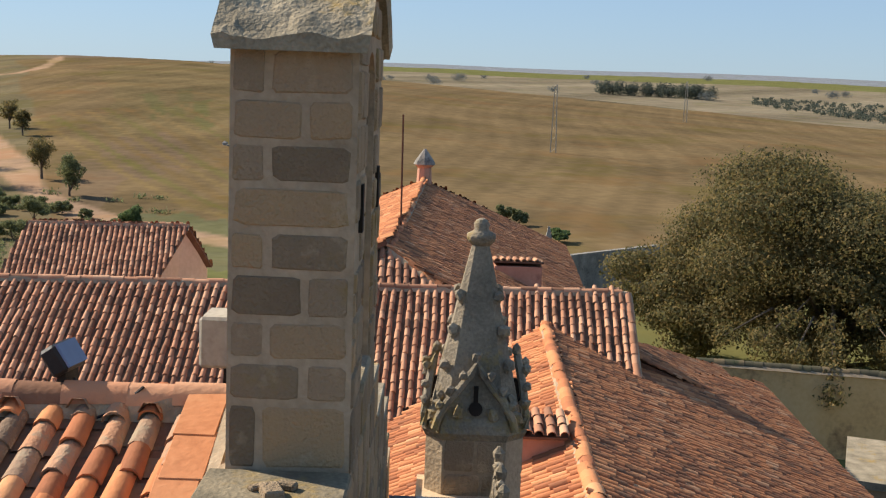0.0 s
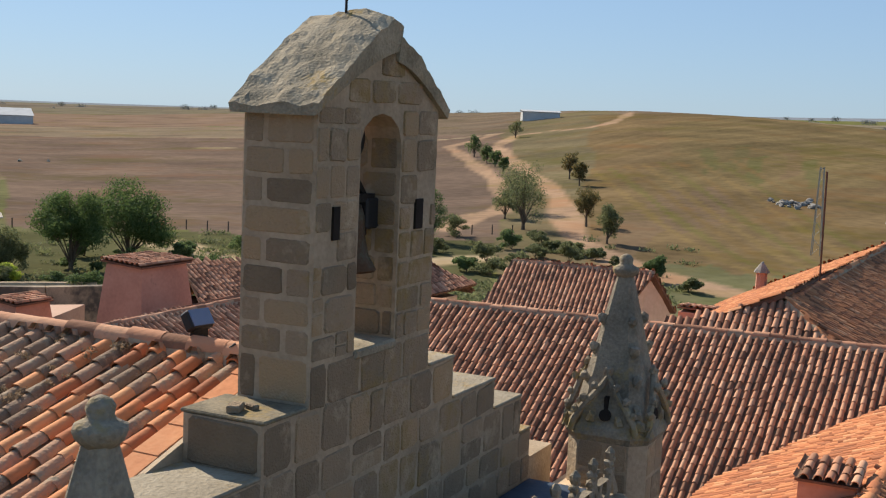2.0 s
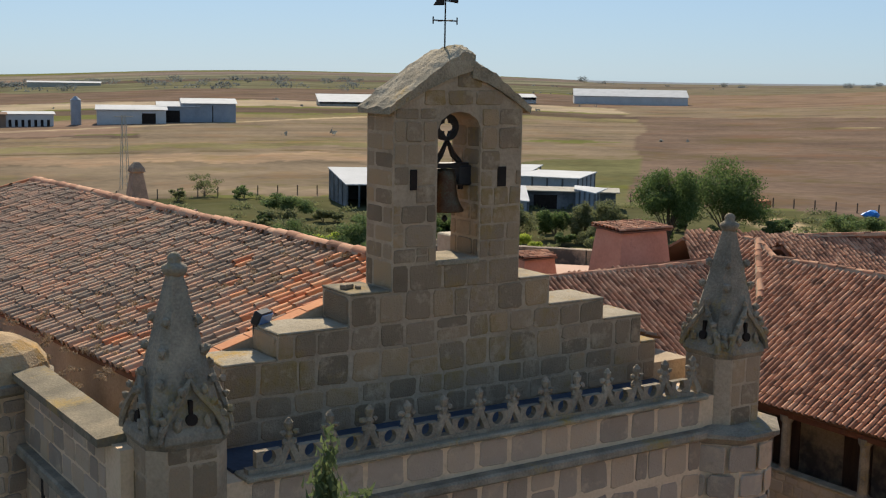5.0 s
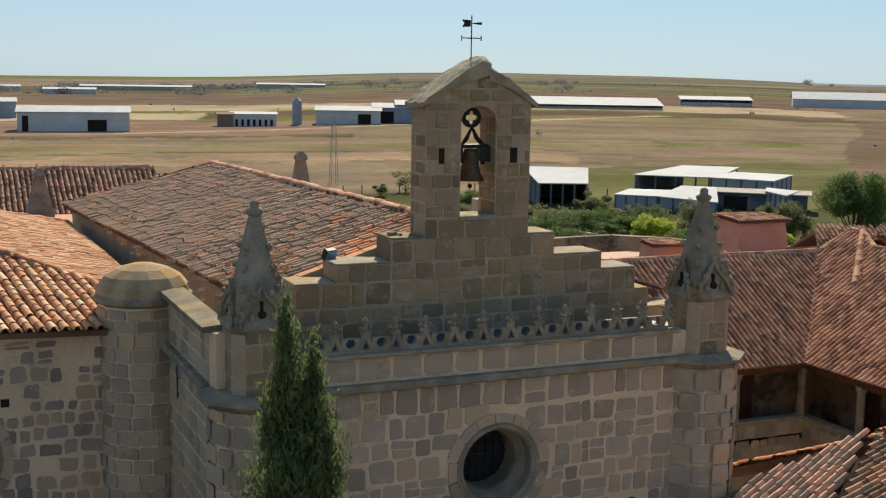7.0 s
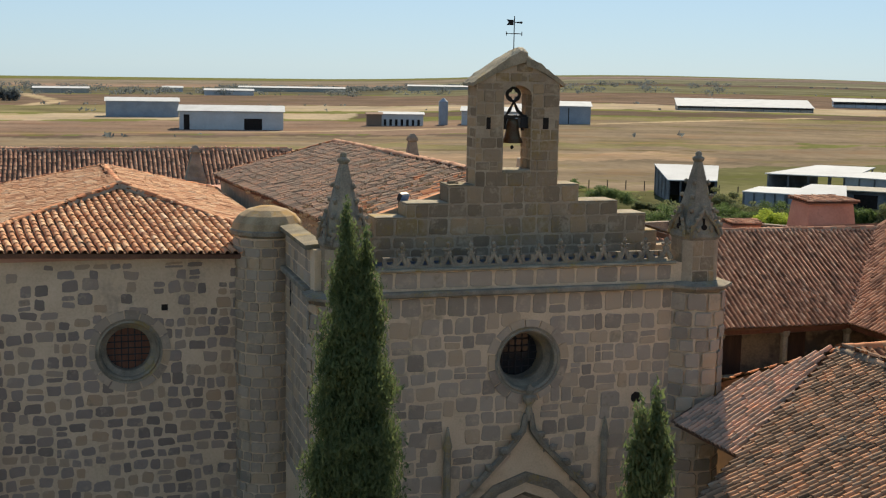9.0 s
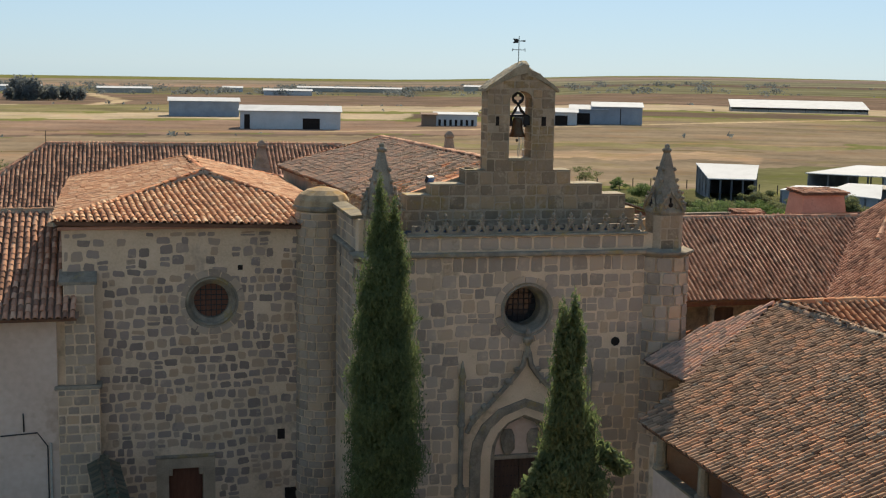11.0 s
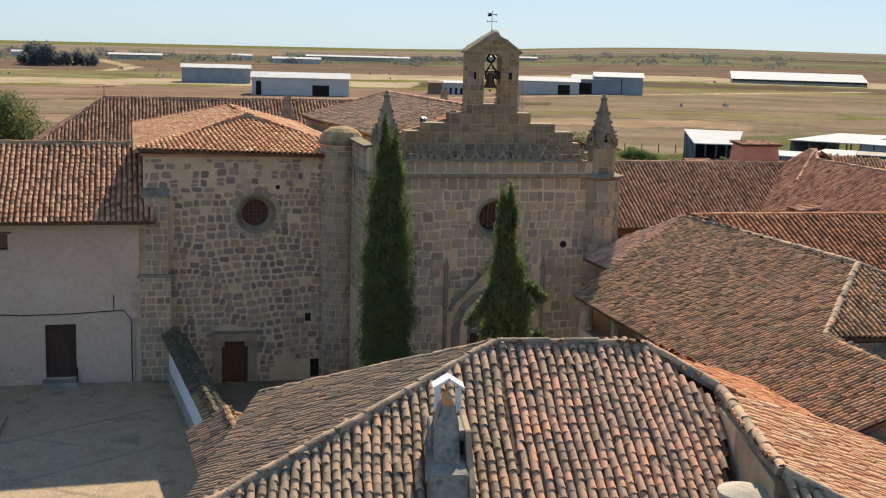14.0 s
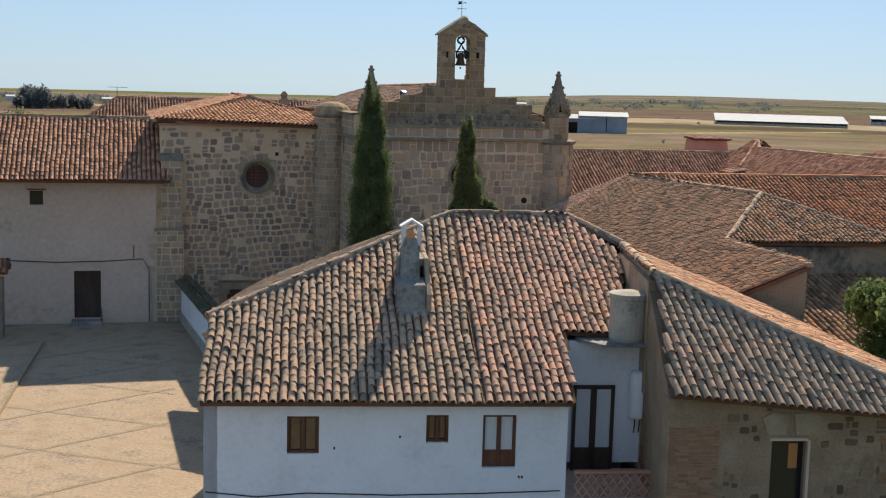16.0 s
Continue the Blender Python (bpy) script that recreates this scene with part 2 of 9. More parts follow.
barnwall_m = mat("barn_wall", [(0, (0.40, 0.40, 0.38)), (0.5, (0.50, 0.50, 0.48)), (1, (0.58, 0.58, 0.56))], 0.2, 2, 0.8, 0.05)
bluewall_m = mat("blue_grey_sheet", [(0, (0.20, 0.225, 0.25)), (0.5, (0.27, 0.30, 0.33)), (1, (0.35, 0.38, 0.41))], 0.3, 3, 0.6, 0.05)
shedwall_m = mat("shed_boards", [(0, (0.048, 0.053, 0.056)), (0.5, (0.120, 0.128, 0.135)), (1, (0.264, 0.268, 0.270))], 0.5, 5, 0.8, 0.1)
bark_m = mat("bark", [(0, (0.05, 0.04, 0.03)), (0.5, (0.12, 0.095, 0.07)), (1, (0.20, 0.16, 0.12))], 6, 40, 0.95, 0.7, stretch=(1, 1, 0.2))
LEAF = lambda a, b, c: [(0, a), (0.5, b), (1, c)]
leaf_cyp = mat("cypress_leaf", LEAF((0.058, 0.076, 0.034), (0.110, 0.144, 0.058), (0.205, 0.236, 0.090)), 2, 20, 0.8, 0, 0.4, thin=0.5)
leaf_big = mat("autumn_leaf", LEAF((0.070, 0.072, 0.030), (0.150, 0.132, 0.052), (0.32, 0.215, 0.080)), 1, 12, 0.75, 0, 0.7, thin=0.5)
leaf_bush = mat("bush_leaf", LEAF((0.055, 0.085, 0.032), (0.115, 0.165, 0.060), (0.215, 0.265, 0.105)), 1, 9, 0.8, 0, 0.6, thin=0.5)
leaf_olive = mat("olive_leaf", LEAF((0.085, 0.102, 0.045), (0.158, 0.172, 0.078), (0.265, 0.270, 0.125)), 1, 9, 0.8, 0, 0.6, thin=0.5)
# Far foliage: the haze of distance is put into this grey-green.
leaf_far = mat("hazed_far_leaf", LEAF((0.095, 0.108, 0.105), (0.155, 0.170, 0.165), (0.215, 0.230, 0.215)), 0.05, 2, 0.9, 0, 0.6, thin=0.5)
leaf_wood = mat("dark_wood_leaf", LEAF((0.055, 0.068, 0.055), (0.095, 0.110, 0.085), (0.150, 0.160, 0.120)), 0.05, 2, 0.9, 0, 0.6, thin=0.4)
leaf_yel = mat("yellow_leaf", LEAF((0.164, 0.236, 0.036), (0.362, 0.435, 0.064), (0.616, 0.616, 0.109)), 1, 9, 0.8, 0, 0.6, thin=0.5)
leaf_pine = mat("pine_leaf", LEAF((0.045, 0.075, 0.024), (0.100, 0.150, 0.045), (0.190, 0.245, 0.085)), 1, 9, 0.8, 0, 0.6, thin=0.5)
glass_m = bpy.data.materials.new("window_glass")
glass_m.use_nodes = True
gp = glass_m.node_tree.nodes["Principled BSDF"]
gp.inputs["Base Color"].default_value = (0.02, 0.022, 0.025, 1)
gp.inputs["Roughness"].default_value = 0.08
# Floodlight glass: the sky's reflection is given as a blue base colour.
sky_glass_m = mat("lamp_glass", [(0, (0.10, 0.16, 0.30)), (1, (0.16, 0.24, 0.42))], 3, 9, 0.1, 0)
black_m = mat("black_plastic", [(0, (0.012, 0.012, 0.014)), (1, (0.03, 0.03, 0.032))], 4, 30, 0.5, 0.1)
tarp_m = mat("blue_tarp", [(0, (0.02, 0.16, 0.50)), (1, (0.06, 0.28, 0.70))], 2, 9, 0.5, 0.2)

# ---- mesh helpers ----
rng = np.random.default_rng(7)


def mesh_np(name, verts, faces, material=None, smooth=False):
    """A mesh from arrays of vertices and of faces with one number of corners."""
    verts, faces = np.asarray(verts, np.float32), np.asarray(faces, np.int32)
    me = bpy.data.meshes.new(name)
    k = faces.shape[1]
    me.vertices.add(len(verts))
    me.vertices.foreach_set("co", verts.ravel())
    me.loops.add(faces.size)
    me.loops.foreach_set("vertex_index", faces.ravel())
    me.polygons.add(len(faces))
    me.polygons.foreach_set("loop_start", np.arange(0, faces.size, k, dtype=np.int32))
    me.polygons.foreach_set("loop_total", np.full(len(faces), k, np.int32))
    me.polygons.foreach_set("use_smooth", np.full(len(faces), smooth, bool))
    me.update(calc_edges=True)
    if material:
        me.materials.append(material)
    return me


def thing(name, label, category, at=(0, 0, 0), group="", kind=""):
    ob = new(name)
    ob.empty_display_size = 0.2
    ob.location = at
    return tagged(ob, label, category, group, kind)


def hang(ob, parent):
    """Parent that leaves the part where it was built, in the world's metres."""
    ob.parent = parent
    ob.matrix_parent_inverse = Matrix.Translation(parent.location).inverted() if parent.type == "EMPTY" else Matrix.Identity(4)
    return ob


def part(name, bm, material, parent, label="", smooth=False, kind=""):
    if isinstance(bm, bmesh.types.BMesh):
        bmesh.ops.recalc_face_normals(bm, faces=bm.faces)
        me = bpy.data.meshes.new(name)
        bm.to_mesh(me)
        bm.free()
        me.materials.append(material)
        if smooth:
            me.polygons.foreach_set("use_smooth", [True] * len(me.polygons))
    else:
        me = bm
    ob = new(name, me)
    if parent is not None:
        hang(ob, parent)
    if label:
        ob["label"] = label
    if kind:
        ob["kind"] = kind
    return ob


def bm_box(x0, x1, y0, y1, z0, z1, bevel=0.0, bm=None, turn=None):
    own = bm is None
    bm = bm or bmesh.new()
    r = bmesh.ops.create_cube(bm, size=1)
    vs = r["verts"]
    for v in vs:
        v.co = Vector((x0 + (v.co.x + 0.5) * (x1 - x0), y0 + (v.co.y + 0.5) * (y1 - y0), z0 + (v.co.z + 0.5) * (z1 - z0)))
    if bevel and own:
        bmesh.ops.bevel(bm, geom=list(bm.edges), offset=bevel, segments=1, affect="EDGES")
        vs = bm.verts
    if turn is not None:
        for v in vs:
            v.co = turn @ v.co
    return bm


def bm_prism(poly, z0, z1, bm=None):
    """An upright prism over a plan polygon; z1 may be a list, one height a corner."""
    bm = bm or bmesh.new()
    tops = z1 if hasattr(z1, "__len__") else [z1] * len(poly)
    lo = [bm.verts.new((x, y, z0)) for x, y in poly]
    hi = [bm.verts.new((x, y, t)) for (x, y), t in zip(poly, tops)]
    bm.faces.new(lo[::-1])
    bm.faces.new(hi)
    k = len(poly)
    for i in range(k):
        bm.faces.new((lo[i], lo[(i + 1) % k], hi[(i + 1) % k], hi[i]))
    return bm


def bm_lathe(profile, sides=16, at=(0, 0, 0), start=0.0, bm=None):
    """Turned shape from (radius, height) pairs."""
    bm = bm or bmesh.new()
    rings = []
    for r, z in profile:
        rings.append([bm.verts.new((at[0] + r * math.cos(start + 2 * math.pi * i / sides), at[1] + r * math.sin(start + 2 * math.pi * i / sides), at[2] + z))
                      for i in range(sides)])
    for a, b in zip(rings, rings[1:]):
        for i in range(sides):
            bm.faces.new((a[i], a[(i + 1) % sides], b[(i + 1) % sides], b[i]))
    bm.faces.new(rings[0][::-1])
    bm.faces.new(rings[-1])
    return bm


def bm_tube(points, radius, sides=6, bm=None):
    bm = bm or bmesh.new()
    prev = None
    pts = [Vector(p) for p in points]
    for i, p in enumerate(pts):
        d = (pts[min(i + 1, len(pts) - 1)] - pts[max(i - 1, 0)]).normalized()
        a = d.cross(Vector((0.31, 0.17, 0.93))).normalized()
        b = d.cross(a)
        r = radius[i] if hasattr(radius, "__len__") else radius
        ring = [bm.verts.new(p + r * (math.cos(2 * math.pi * k / sides) * a + math.sin(2 * math.pi * k / sides) * b)) for k in range(sides)]
        if prev:
            for k in range(sides):
                bm.faces.new((prev[k], prev[(k + 1) % sides], ring[(k + 1) % sides], ring[k]))
        else:
            bm.faces.new(ring[::-1])
        prev = ring
    bm.faces.new(prev)
    return bm


def bm_blob(at, size, bm=None, seed=0, rough=0.25, sub=1):
    """A knobbly lump, for carved leaves and worn stones."""
    bm = bm or bmesh.new()
    r = bmesh.ops.create_icosphere(bm, subdivisions=sub, radius=1)
    rr = random.Random(seed)
    for v in r["verts"]:
        k = 1 + rr.uniform(-rough, rough)
        v.co = Vector((at[0] + v.co.x * size[0] * k, at[1] + v.co.y * size[1] * k, at[2] + v.co.z * size[2] * k))
    return bm


def frame_hole(u0, u1, v0, v1, hole, place, thick, bm=None):
    """A wall panel with one star-shaped opening through it. place(u, v, depth) gives the world point."""
    bm = bm or bmesh.new()
    cu = sum(p[0] for p in hole) / len(hole)
    cv = sum(p[1] for p in hole) / len(hole)
    ang = [(math.atan2(v - cv, u - cu), (u, v)) for u, v in hole]
    for cu_, cv_ in ((u0, v0), (u1, v0), (u1, v1), (u0, v1)):
        a = math.atan2(cv_ - cv, cu_ - cu)
        best = None
        for i in range(len(hole)):
            p, q = hole[i], hole[(i + 1) % len(hole)]
            dx, dy, ex, ey = math.cos(a), math.sin(a), q[0] - p[0], q[1] - p[1]
            den = dx * ey - dy * ex
            if abs(den) < 1e-9:
                continue
            t = ((p[0] - cu) * ey - (p[1] - cv) * ex) / den
            s = ((p[0] - cu) * dy - (p[1] - cv) * dx) / den
            if t > 0 and -1e-6 <= s <= 1 + 1e-6:
                best = (cu + dx * t, cv + dy * t)
        ang.append((a, best))
    ang.sort()
    inner, outer = [], []
    for a, p in ang:
        dx, dy = math.cos(a), math.sin(a)
        t = min([(u1 - cu) / dx if dx > 1e-9 else 1e9, (u0 - cu) / dx if dx < -1e-9 else 1e9,
                 (v1 - cv) / dy if dy > 1e-9 else 1e9, (v0 - cv) / dy if dy < -1e-9 else 1e9])
        inner.append(p)
        outer.append((cu + dx * t, cv + dy * t))
    k = len(inner)
    fi = [bm.verts.new(place(u, v, 0)) for u, v in inner]
    fo = [bm.verts.new(place(u, v, 0)) for u, v in outer]
    bi = [bm.verts.new(place(u, v, thick)) for u, v in inner]
    bo = [bm.verts.new(place(u, v, thick)) for u, v in outer]
    for i in range(k):
        j = (i + 1) % k
        bm.faces.new((fi[i], fo[i], fo[j], fi[j]))
        bm.faces.new((bi[i], bi[j], bo[j], bo[i]))
        bm.faces.new((fi[i], fi[j], bi[j], bi[i]))
        bm.faces.new((fo[i], bo[i], bo[j], fo[j]))
    return bm


# ---- roof tiles ----
PITCH, SHOW, LONG = 0.218, 0.30, 0.38


def tile_template(segs=5, ring=True, seed=0):
    """One cap tile: x across, y down the slope from its head, z off the roof."""
    rr = random.Random(seed)
    v, f = [], []
    for y, r, z in ((0, 0.074, 0.052), (LONG, 0.086, 0.068)):
        for i in range(segs + 1):
            a = math.pi * i / segs
            v.append((r * math.cos(a), y + (0 if y == 0 else rr.uniform(-0.006, 0.006)), z + r * 0.95 * math.sin(a) - 0.022))
    s = segs + 1
    f += [(i, i + 1, s + i + 1, s + i) for i in range(segs)]
    if ring:
        v += v[s:2 * s]
        for i in range(s):
            a = math.pi * i / segs
            v.append((0.072 * math.cos(a), LONG - 0.004, 0.068 + 0.072 * 0.95 * math.sin(a) - 0.026))
        f += [(2 * s + i, 2 * s + i + 1, 3 * s + i + 1, 3 * s + i) for i in range(segs)]
    return np.array(v), np.array(f)


def canal_template(segs=3):
    v, f = [], []
    for y, z in ((0, 0.0), (LONG, 0.03)):
        for i in range(segs + 1):
            a = math.pi * (1 + i / segs)
            v.append((0.082 * math.cos(a), y, z * 0.8 + 0.052 + 0.05 * math.sin(a)))
    s = segs + 1
    f += [(i, s + i, s + i + 1, i + 1) for i in range(segs)]
    return np.array(v), np.array(f)


CAP_MESH = {}


def cap_meshes(material):
    if material.name not in CAP_MESH:
        CAP_MESH[material.name] = [mesh_np("roof_tile", *tile_template(5, True, s), material, True) for s in range(4)]
    return CAP_MESH[material.name]


def spread(template, pos, ax, ay, az):
    """Copies of a template at many places, as one set of vertices and faces."""
    tv, tf = template
    n = len(pos)
    v = (pos[:, None, :] + tv[None, :, 0:1] * ax[:, None, :] + tv[None, :, 1:2] * ay[:, None, :] + tv[None, :, 2:3] * az[:, None, :]).reshape(-1, 3)
    f = (tf[None] + (np.arange(n) * len(tv))[:, None, None]).reshape(-1, tf.shape[1])
    return v, f


def roof_face(poly, material, parent, pieces=0, focus=(0, 0), near=True, over=0.07, deck=0.12, wob=1.0, down=None, bare=False, fresh=None, slim=1.0, fine=1.0):
    """One slope: a bed slab and rows of cap and channel tiles, cut to the outline. Returns the bed."""
    P = np.array(poly, float)
    c = P.mean(0)
    nrm = np.zeros(3)
    for i in range(len(P)):
        nrm += np.cross(P[i] - c, P[(i + 1) % len(P)] - c)
    nrm /= np.linalg.norm(nrm)
    if nrm[2] < 0:
        nrm = -nrm
    P = P - ((P - c) @ nrm)[:, None] * nrm
    d = np.array([0, 0, -1.0]) - nrm * (-nrm[2]) if down is None else np.array(down, float)
    d = d - (d @ nrm) * nrm
    d /= np.linalg.norm(d)
    a = np.cross(d, nrm)
    s, t = (P - c) @ a, (P - c) @ d
    k = len(P)
    bm = bmesh.new()
    top = [bm.verts.new(p) for p in P]
    low = [bm.verts.new(p - nrm * deck) for p in P]
    bm.faces.new(top)
    bm.faces.new(low[::-1])
    for i in range(k):
        bm.faces.new((top[i], low[i], low[(i + 1) % k], top[(i + 1) % k]))
    slab = part("roof", bm, material if bare else deck_m, parent)
    if bare:
        return slab
    pos, chan = [], []
    pitch, show = PITCH * fine, SHOW * fine
    n0, n1 = math.floor(s.min() / pitch), math.ceil(s.max() / pitch)
    for j in range(n0 * 2, n1 * 2 + 1):
        sj = (j / 2 + 0.25) * pitch
        cuts = []
        for i in range(k):
            s0, s1 = s[i], s[(i + 1) % k]
            if (s0 <= sj) != (s1 <= sj):
                cuts.append(t[i] + (t[(i + 1) % k] - t[i]) * (sj - s0) / (s1 - s0))
        cuts.sort()
        for t0, t1 in zip(cuts[::2], cuts[1::2]):
            rows = int((t1 - t0 + over) / show) + 1
            bow = 0.02 * wob * math.sin(sj * 1.7 + 3)
            phase = rng.uniform(0, 0.14)
            for q in range(rows):
                y = t1 + over - LONG - q * show - (phase if q else 0) + (0.10 if q == 1 and phase > 0.10 else 0)
                if y < t0 - 0.24:
                    continue
                (pos if j % 2 else chan).append((sj + bow * math.sin(q * 0.5), y))
    if not pos:
        return slab
    pos, chan = np.array(pos), np.array(chan if chan else pos[:1])

    def frames(st, jit):
        n = len(st)
        turn = rng.normal(0, 0.018 * jit * wob, n)
        lift = rng.normal(0, 0.006 * jit * wob, n)
        st = st + rng.normal(0, 0.006 * jit * wob, (n, 2))
        ay = np.cos(turn)[:, None] * d + np.sin(turn)[:, None] * a
        ax = np.cos(turn)[:, None] * a - np.sin(turn)[:, None] * d
        sag = 0.02 * wob * np.sin(st[:, 0] * 0.6 + 1.3) * np.sin(st[:, 1] * 0.5)
        return c + st[:, :1] * a + st[:, 1:] * d + (lift + sag)[:, None] * nrm, ax, ay, np.repeat(nrm[None], n, 0)
    pp, ax, ay, az = frames(pos, 1.0)
    ax = ax * slim
    order = np.argsort((pp[:, 0] - focus[0]) ** 2 + (pp[:, 1] - focus[1]) ** 2)
    single, rest = order[:pieces], order[pieces:]
    meshes = cap_meshes(material)
    fresh_meshes = cap_meshes(fresh) if fresh else meshes
    for rank, i in enumerate(single):
        ob = new("roof_tile", (fresh_meshes if rng.random() > (rank / pieces) ** 0.27 else meshes)[int(i) % 4])
        ob.parent = slab
        m = Matrix(((ax[i, 0], ay[i, 0], az[i, 0], pp[i, 0]), (ax[i, 1], ay[i, 1], az[i, 1], pp[i, 1]), (ax[i, 2], ay[i, 2], az[i, 2], pp[i, 2]), (0, 0, 0, 1)))
        ob.matrix_basis = m
    if len(rest):
        v, f = spread(tile_template(5, True) if near else tile_template(3, False), pp[rest], ax[rest], ay[rest], az[rest])
        part("tiles", mesh_np("tiles", v, f, material, True), None, slab, kind="stuff")
    pp, ax, ay, az = frames(chan, 0.5)
    ax = ax * fine
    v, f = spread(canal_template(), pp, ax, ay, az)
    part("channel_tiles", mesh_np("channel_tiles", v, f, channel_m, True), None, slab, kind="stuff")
    return slab


def ridge(points, material, parent, r=0.125, bed=True, lift=0.05, bed_m=None):
    """A row of lapped ridge tiles on a mortar bed along a line."""
    tv, tf = [], []
    for y_, k_ in ((0, 0.92), (0.42, 1.0), (0.42, 1.0), (0.418, 0.86)):
        tv += [(r * k_ * math.cos(math.pi * i / 6), y_, r * 0.92 * k_ * math.sin(math.pi * i / 6) - 0.01) for i in range(7)]
    tf = [(o + i, o + i + 1, o + 8 + i, o + 7 + i) for o in (0, 14) for i in range(6)]
    tv, tf = np.array(tv), np.array(tf)
    pos, ax, ay, az = [], [], [], []
    bm = bmesh.new()
    for p, q in zip(points, points[1:]):
        p, q = np.array(p, float), np.array(q, float)
        ln = np.linalg.norm(q - p)
        y = (q - p) / ln
        x = np.cross(y, [0, 0, 1.0])
        x /= np.linalg.norm(x)
        z = np.cross(x, y)
        for i in range(max(1, int(ln / 0.37))):
            j = rng.normal(0, 0.008, 3)
            w = rng.normal(0, 0.03)
            pos.append(p + y * i * 0.37 + z * lift + j)
            ax.append(x * math.cos(w) - y * math.sin(w))
            ay.append(y * math.cos(w) + x * math.sin(w))
            az.append(z)
        if bed:
            w = [Vector(e) for e in (p - x * r * 1.25 - z * 0.04, p + x * r * 1.25 - z * 0.04, p + x * r * 0.8 + z * (lift + 0.04), p - x * r * 0.8 + z * (lift + 0.04))]
            e = [a + Vector(q - p) for a in w]
            va, vb = [bm.verts.new(a) for a in w], [bm.verts.new(a) for a in e]
            for i in range(4):
                bm.faces.new((va[i], va[(i + 1) % 4], vb[(i + 1) % 4], vb[i]))
            bm.faces.new(va[::-1])
            bm.faces.new(vb)
    v, f = spread((tv, tf), np.array(pos), np.array(ax), np.array(ay), np.array(az))
    ob = part("ridge_tiles", mesh_np("ridge_tiles", v, f, material, True), None, parent, kind="stuff")
    if bed:
        part("mortar_bed", bm, bed_m or belfry_mortar, parent)
    else:
        bm.free()
    return ob


# ---- masonry ----
def stone_template(seed, jag=0.12):
    """A dressed block of unit width and height, its corners worn away unevenly: x, z across the face, -y out of the wall."""
    rr = random.Random(seed * 13 + 1)
    quad = [(cx * (1 + rr.uniform(-0.6, 0.25) * jag), cz * (1 + rr.uniform(-0.6, 0.25) * jag)) for cx, cz in ((-0.5, -0.5), (0.5, -0.5), (0.5, 0.5), (-0.5, 0.5))]
    ring = []
    for i in range(4):
        (x, z), (px, pz), (qx, qz) = quad[i], quad[i - 1], quad[(i + 1) % 4]
        a, b = rr.uniform(0.03, 0.11) + jag * rr.uniform(0, 0.45), rr.uniform(0.03, 0.11) + jag * rr.uniform(0, 0.45)
        ring += [(x + (px - x) * a, z + (pz - z) * a), (x + (qx - x) * b, z + (qz - z) * b)]
        h = rr.uniform(0.42, 0.58)
        k = rr.uniform(-0.28, 0.16) * jag
        mx, mz = x + (qx - x) * h, z + (qz - z) * h
        ring.append((mx * (1 + k), mz * (1 + k)))
    n = len(ring)
    v = [(x, 0.35, z) for x, z in ring] + [(x * 0.93 + rr.uniform(-0.1, 0.1) * jag, -1.0 + rr.uniform(-0.25, 0.25), z * 0.91 + rr.uniform(-0.1, 0.1) * jag) for x, z in ring] + [(rr.uniform(-0.1, 0.1), -1.2, rr.uniform(-0.1, 0.1))]
    f = [(i, (i + 1) % n, n + (i + 1) % n, n + i) for i in range(n)]
    f += [(n + i, n + (i + 1) % n, 2 * n, 2 * n) for i in range(n)]
    return np.array(v), f


def stone_mesh(seed, jag, material):
    v, f = stone_template(seed, jag)
    bm = bmesh.new()
    vs = [bm.verts.new(x) for x in v]
    for q in f:
        bm.faces.new([vs[i] for i in dict.fromkeys(q)])
    bmesh.ops.recalc_face_normals(bm, faces=bm.faces)
    me = bpy.data.meshes.new("stone")
    bm.to_mesh(me)
    bm.free()
    me.materials.append(material)
    return me


STONES = {}


def courses(u0, u1, v0, v1, row, width, keep=lambda u, v: True, seed=0, joint=0.035, loose=0.0, wave=0.0, split=0.0):
    """Blocks in courses over a rectangle: (u, v, width, height). Wave bends the courses, split breaks some blocks in two."""
    rr = random.Random(seed)
    out = []
    v = v0
    while v < v1 - row[0] * 0.5:
        h = min(rr.uniform(*row), v1 - v)
        if v1 - (v + h) < row[0] * 0.6:
            h = v1 - v
        u = u0 - rr.uniform(0, width[0]) * 0.7
        while u < u1:
            w = rr.uniform(*width)
            if rr.random() < split:
                w *= 0.6
            a, b = max(u, u0), min(u + w, u1)
            if u1 - b < width[0] * 0.4:
                b = u1
            mu, mv = (a + b) / 2, v + h / 2
            if wave:
                mv += wave * (math.sin(mu * 1.1 + v * 0.7 + seed) + 0.6 * math.sin(mu * 2.7 + v * 1.9)) * min(1, (v - v0) / 0.6, (v1 - v - h) / 0.6 + 0.05)
            if b - a > 0.07 and keep(mu, mv):
                s = 1 - rr.uniform(0, loose)
                if rr.random() < split:
                    k = rr.uniform(0.38, 0.62)
                    out.append((mu, mv - h * (1 - k) / 2, (b - a - joint) * s, h * k - joint))
                    out.append((mu, mv + h * k / 2, (b - a - joint) * (1 - rr.uniform(0, loose)), h * (1 - k) - joint))
                else:
                    dz = rr.uniform(-loose, loose) * h * 0.3
                    out.append((mu, mv + dz, (b - a - joint) * s, (h - joint) * (1 - rr.uniform(0, loose))))
            u = b if b == u1 else u + w
        v += h
    return out


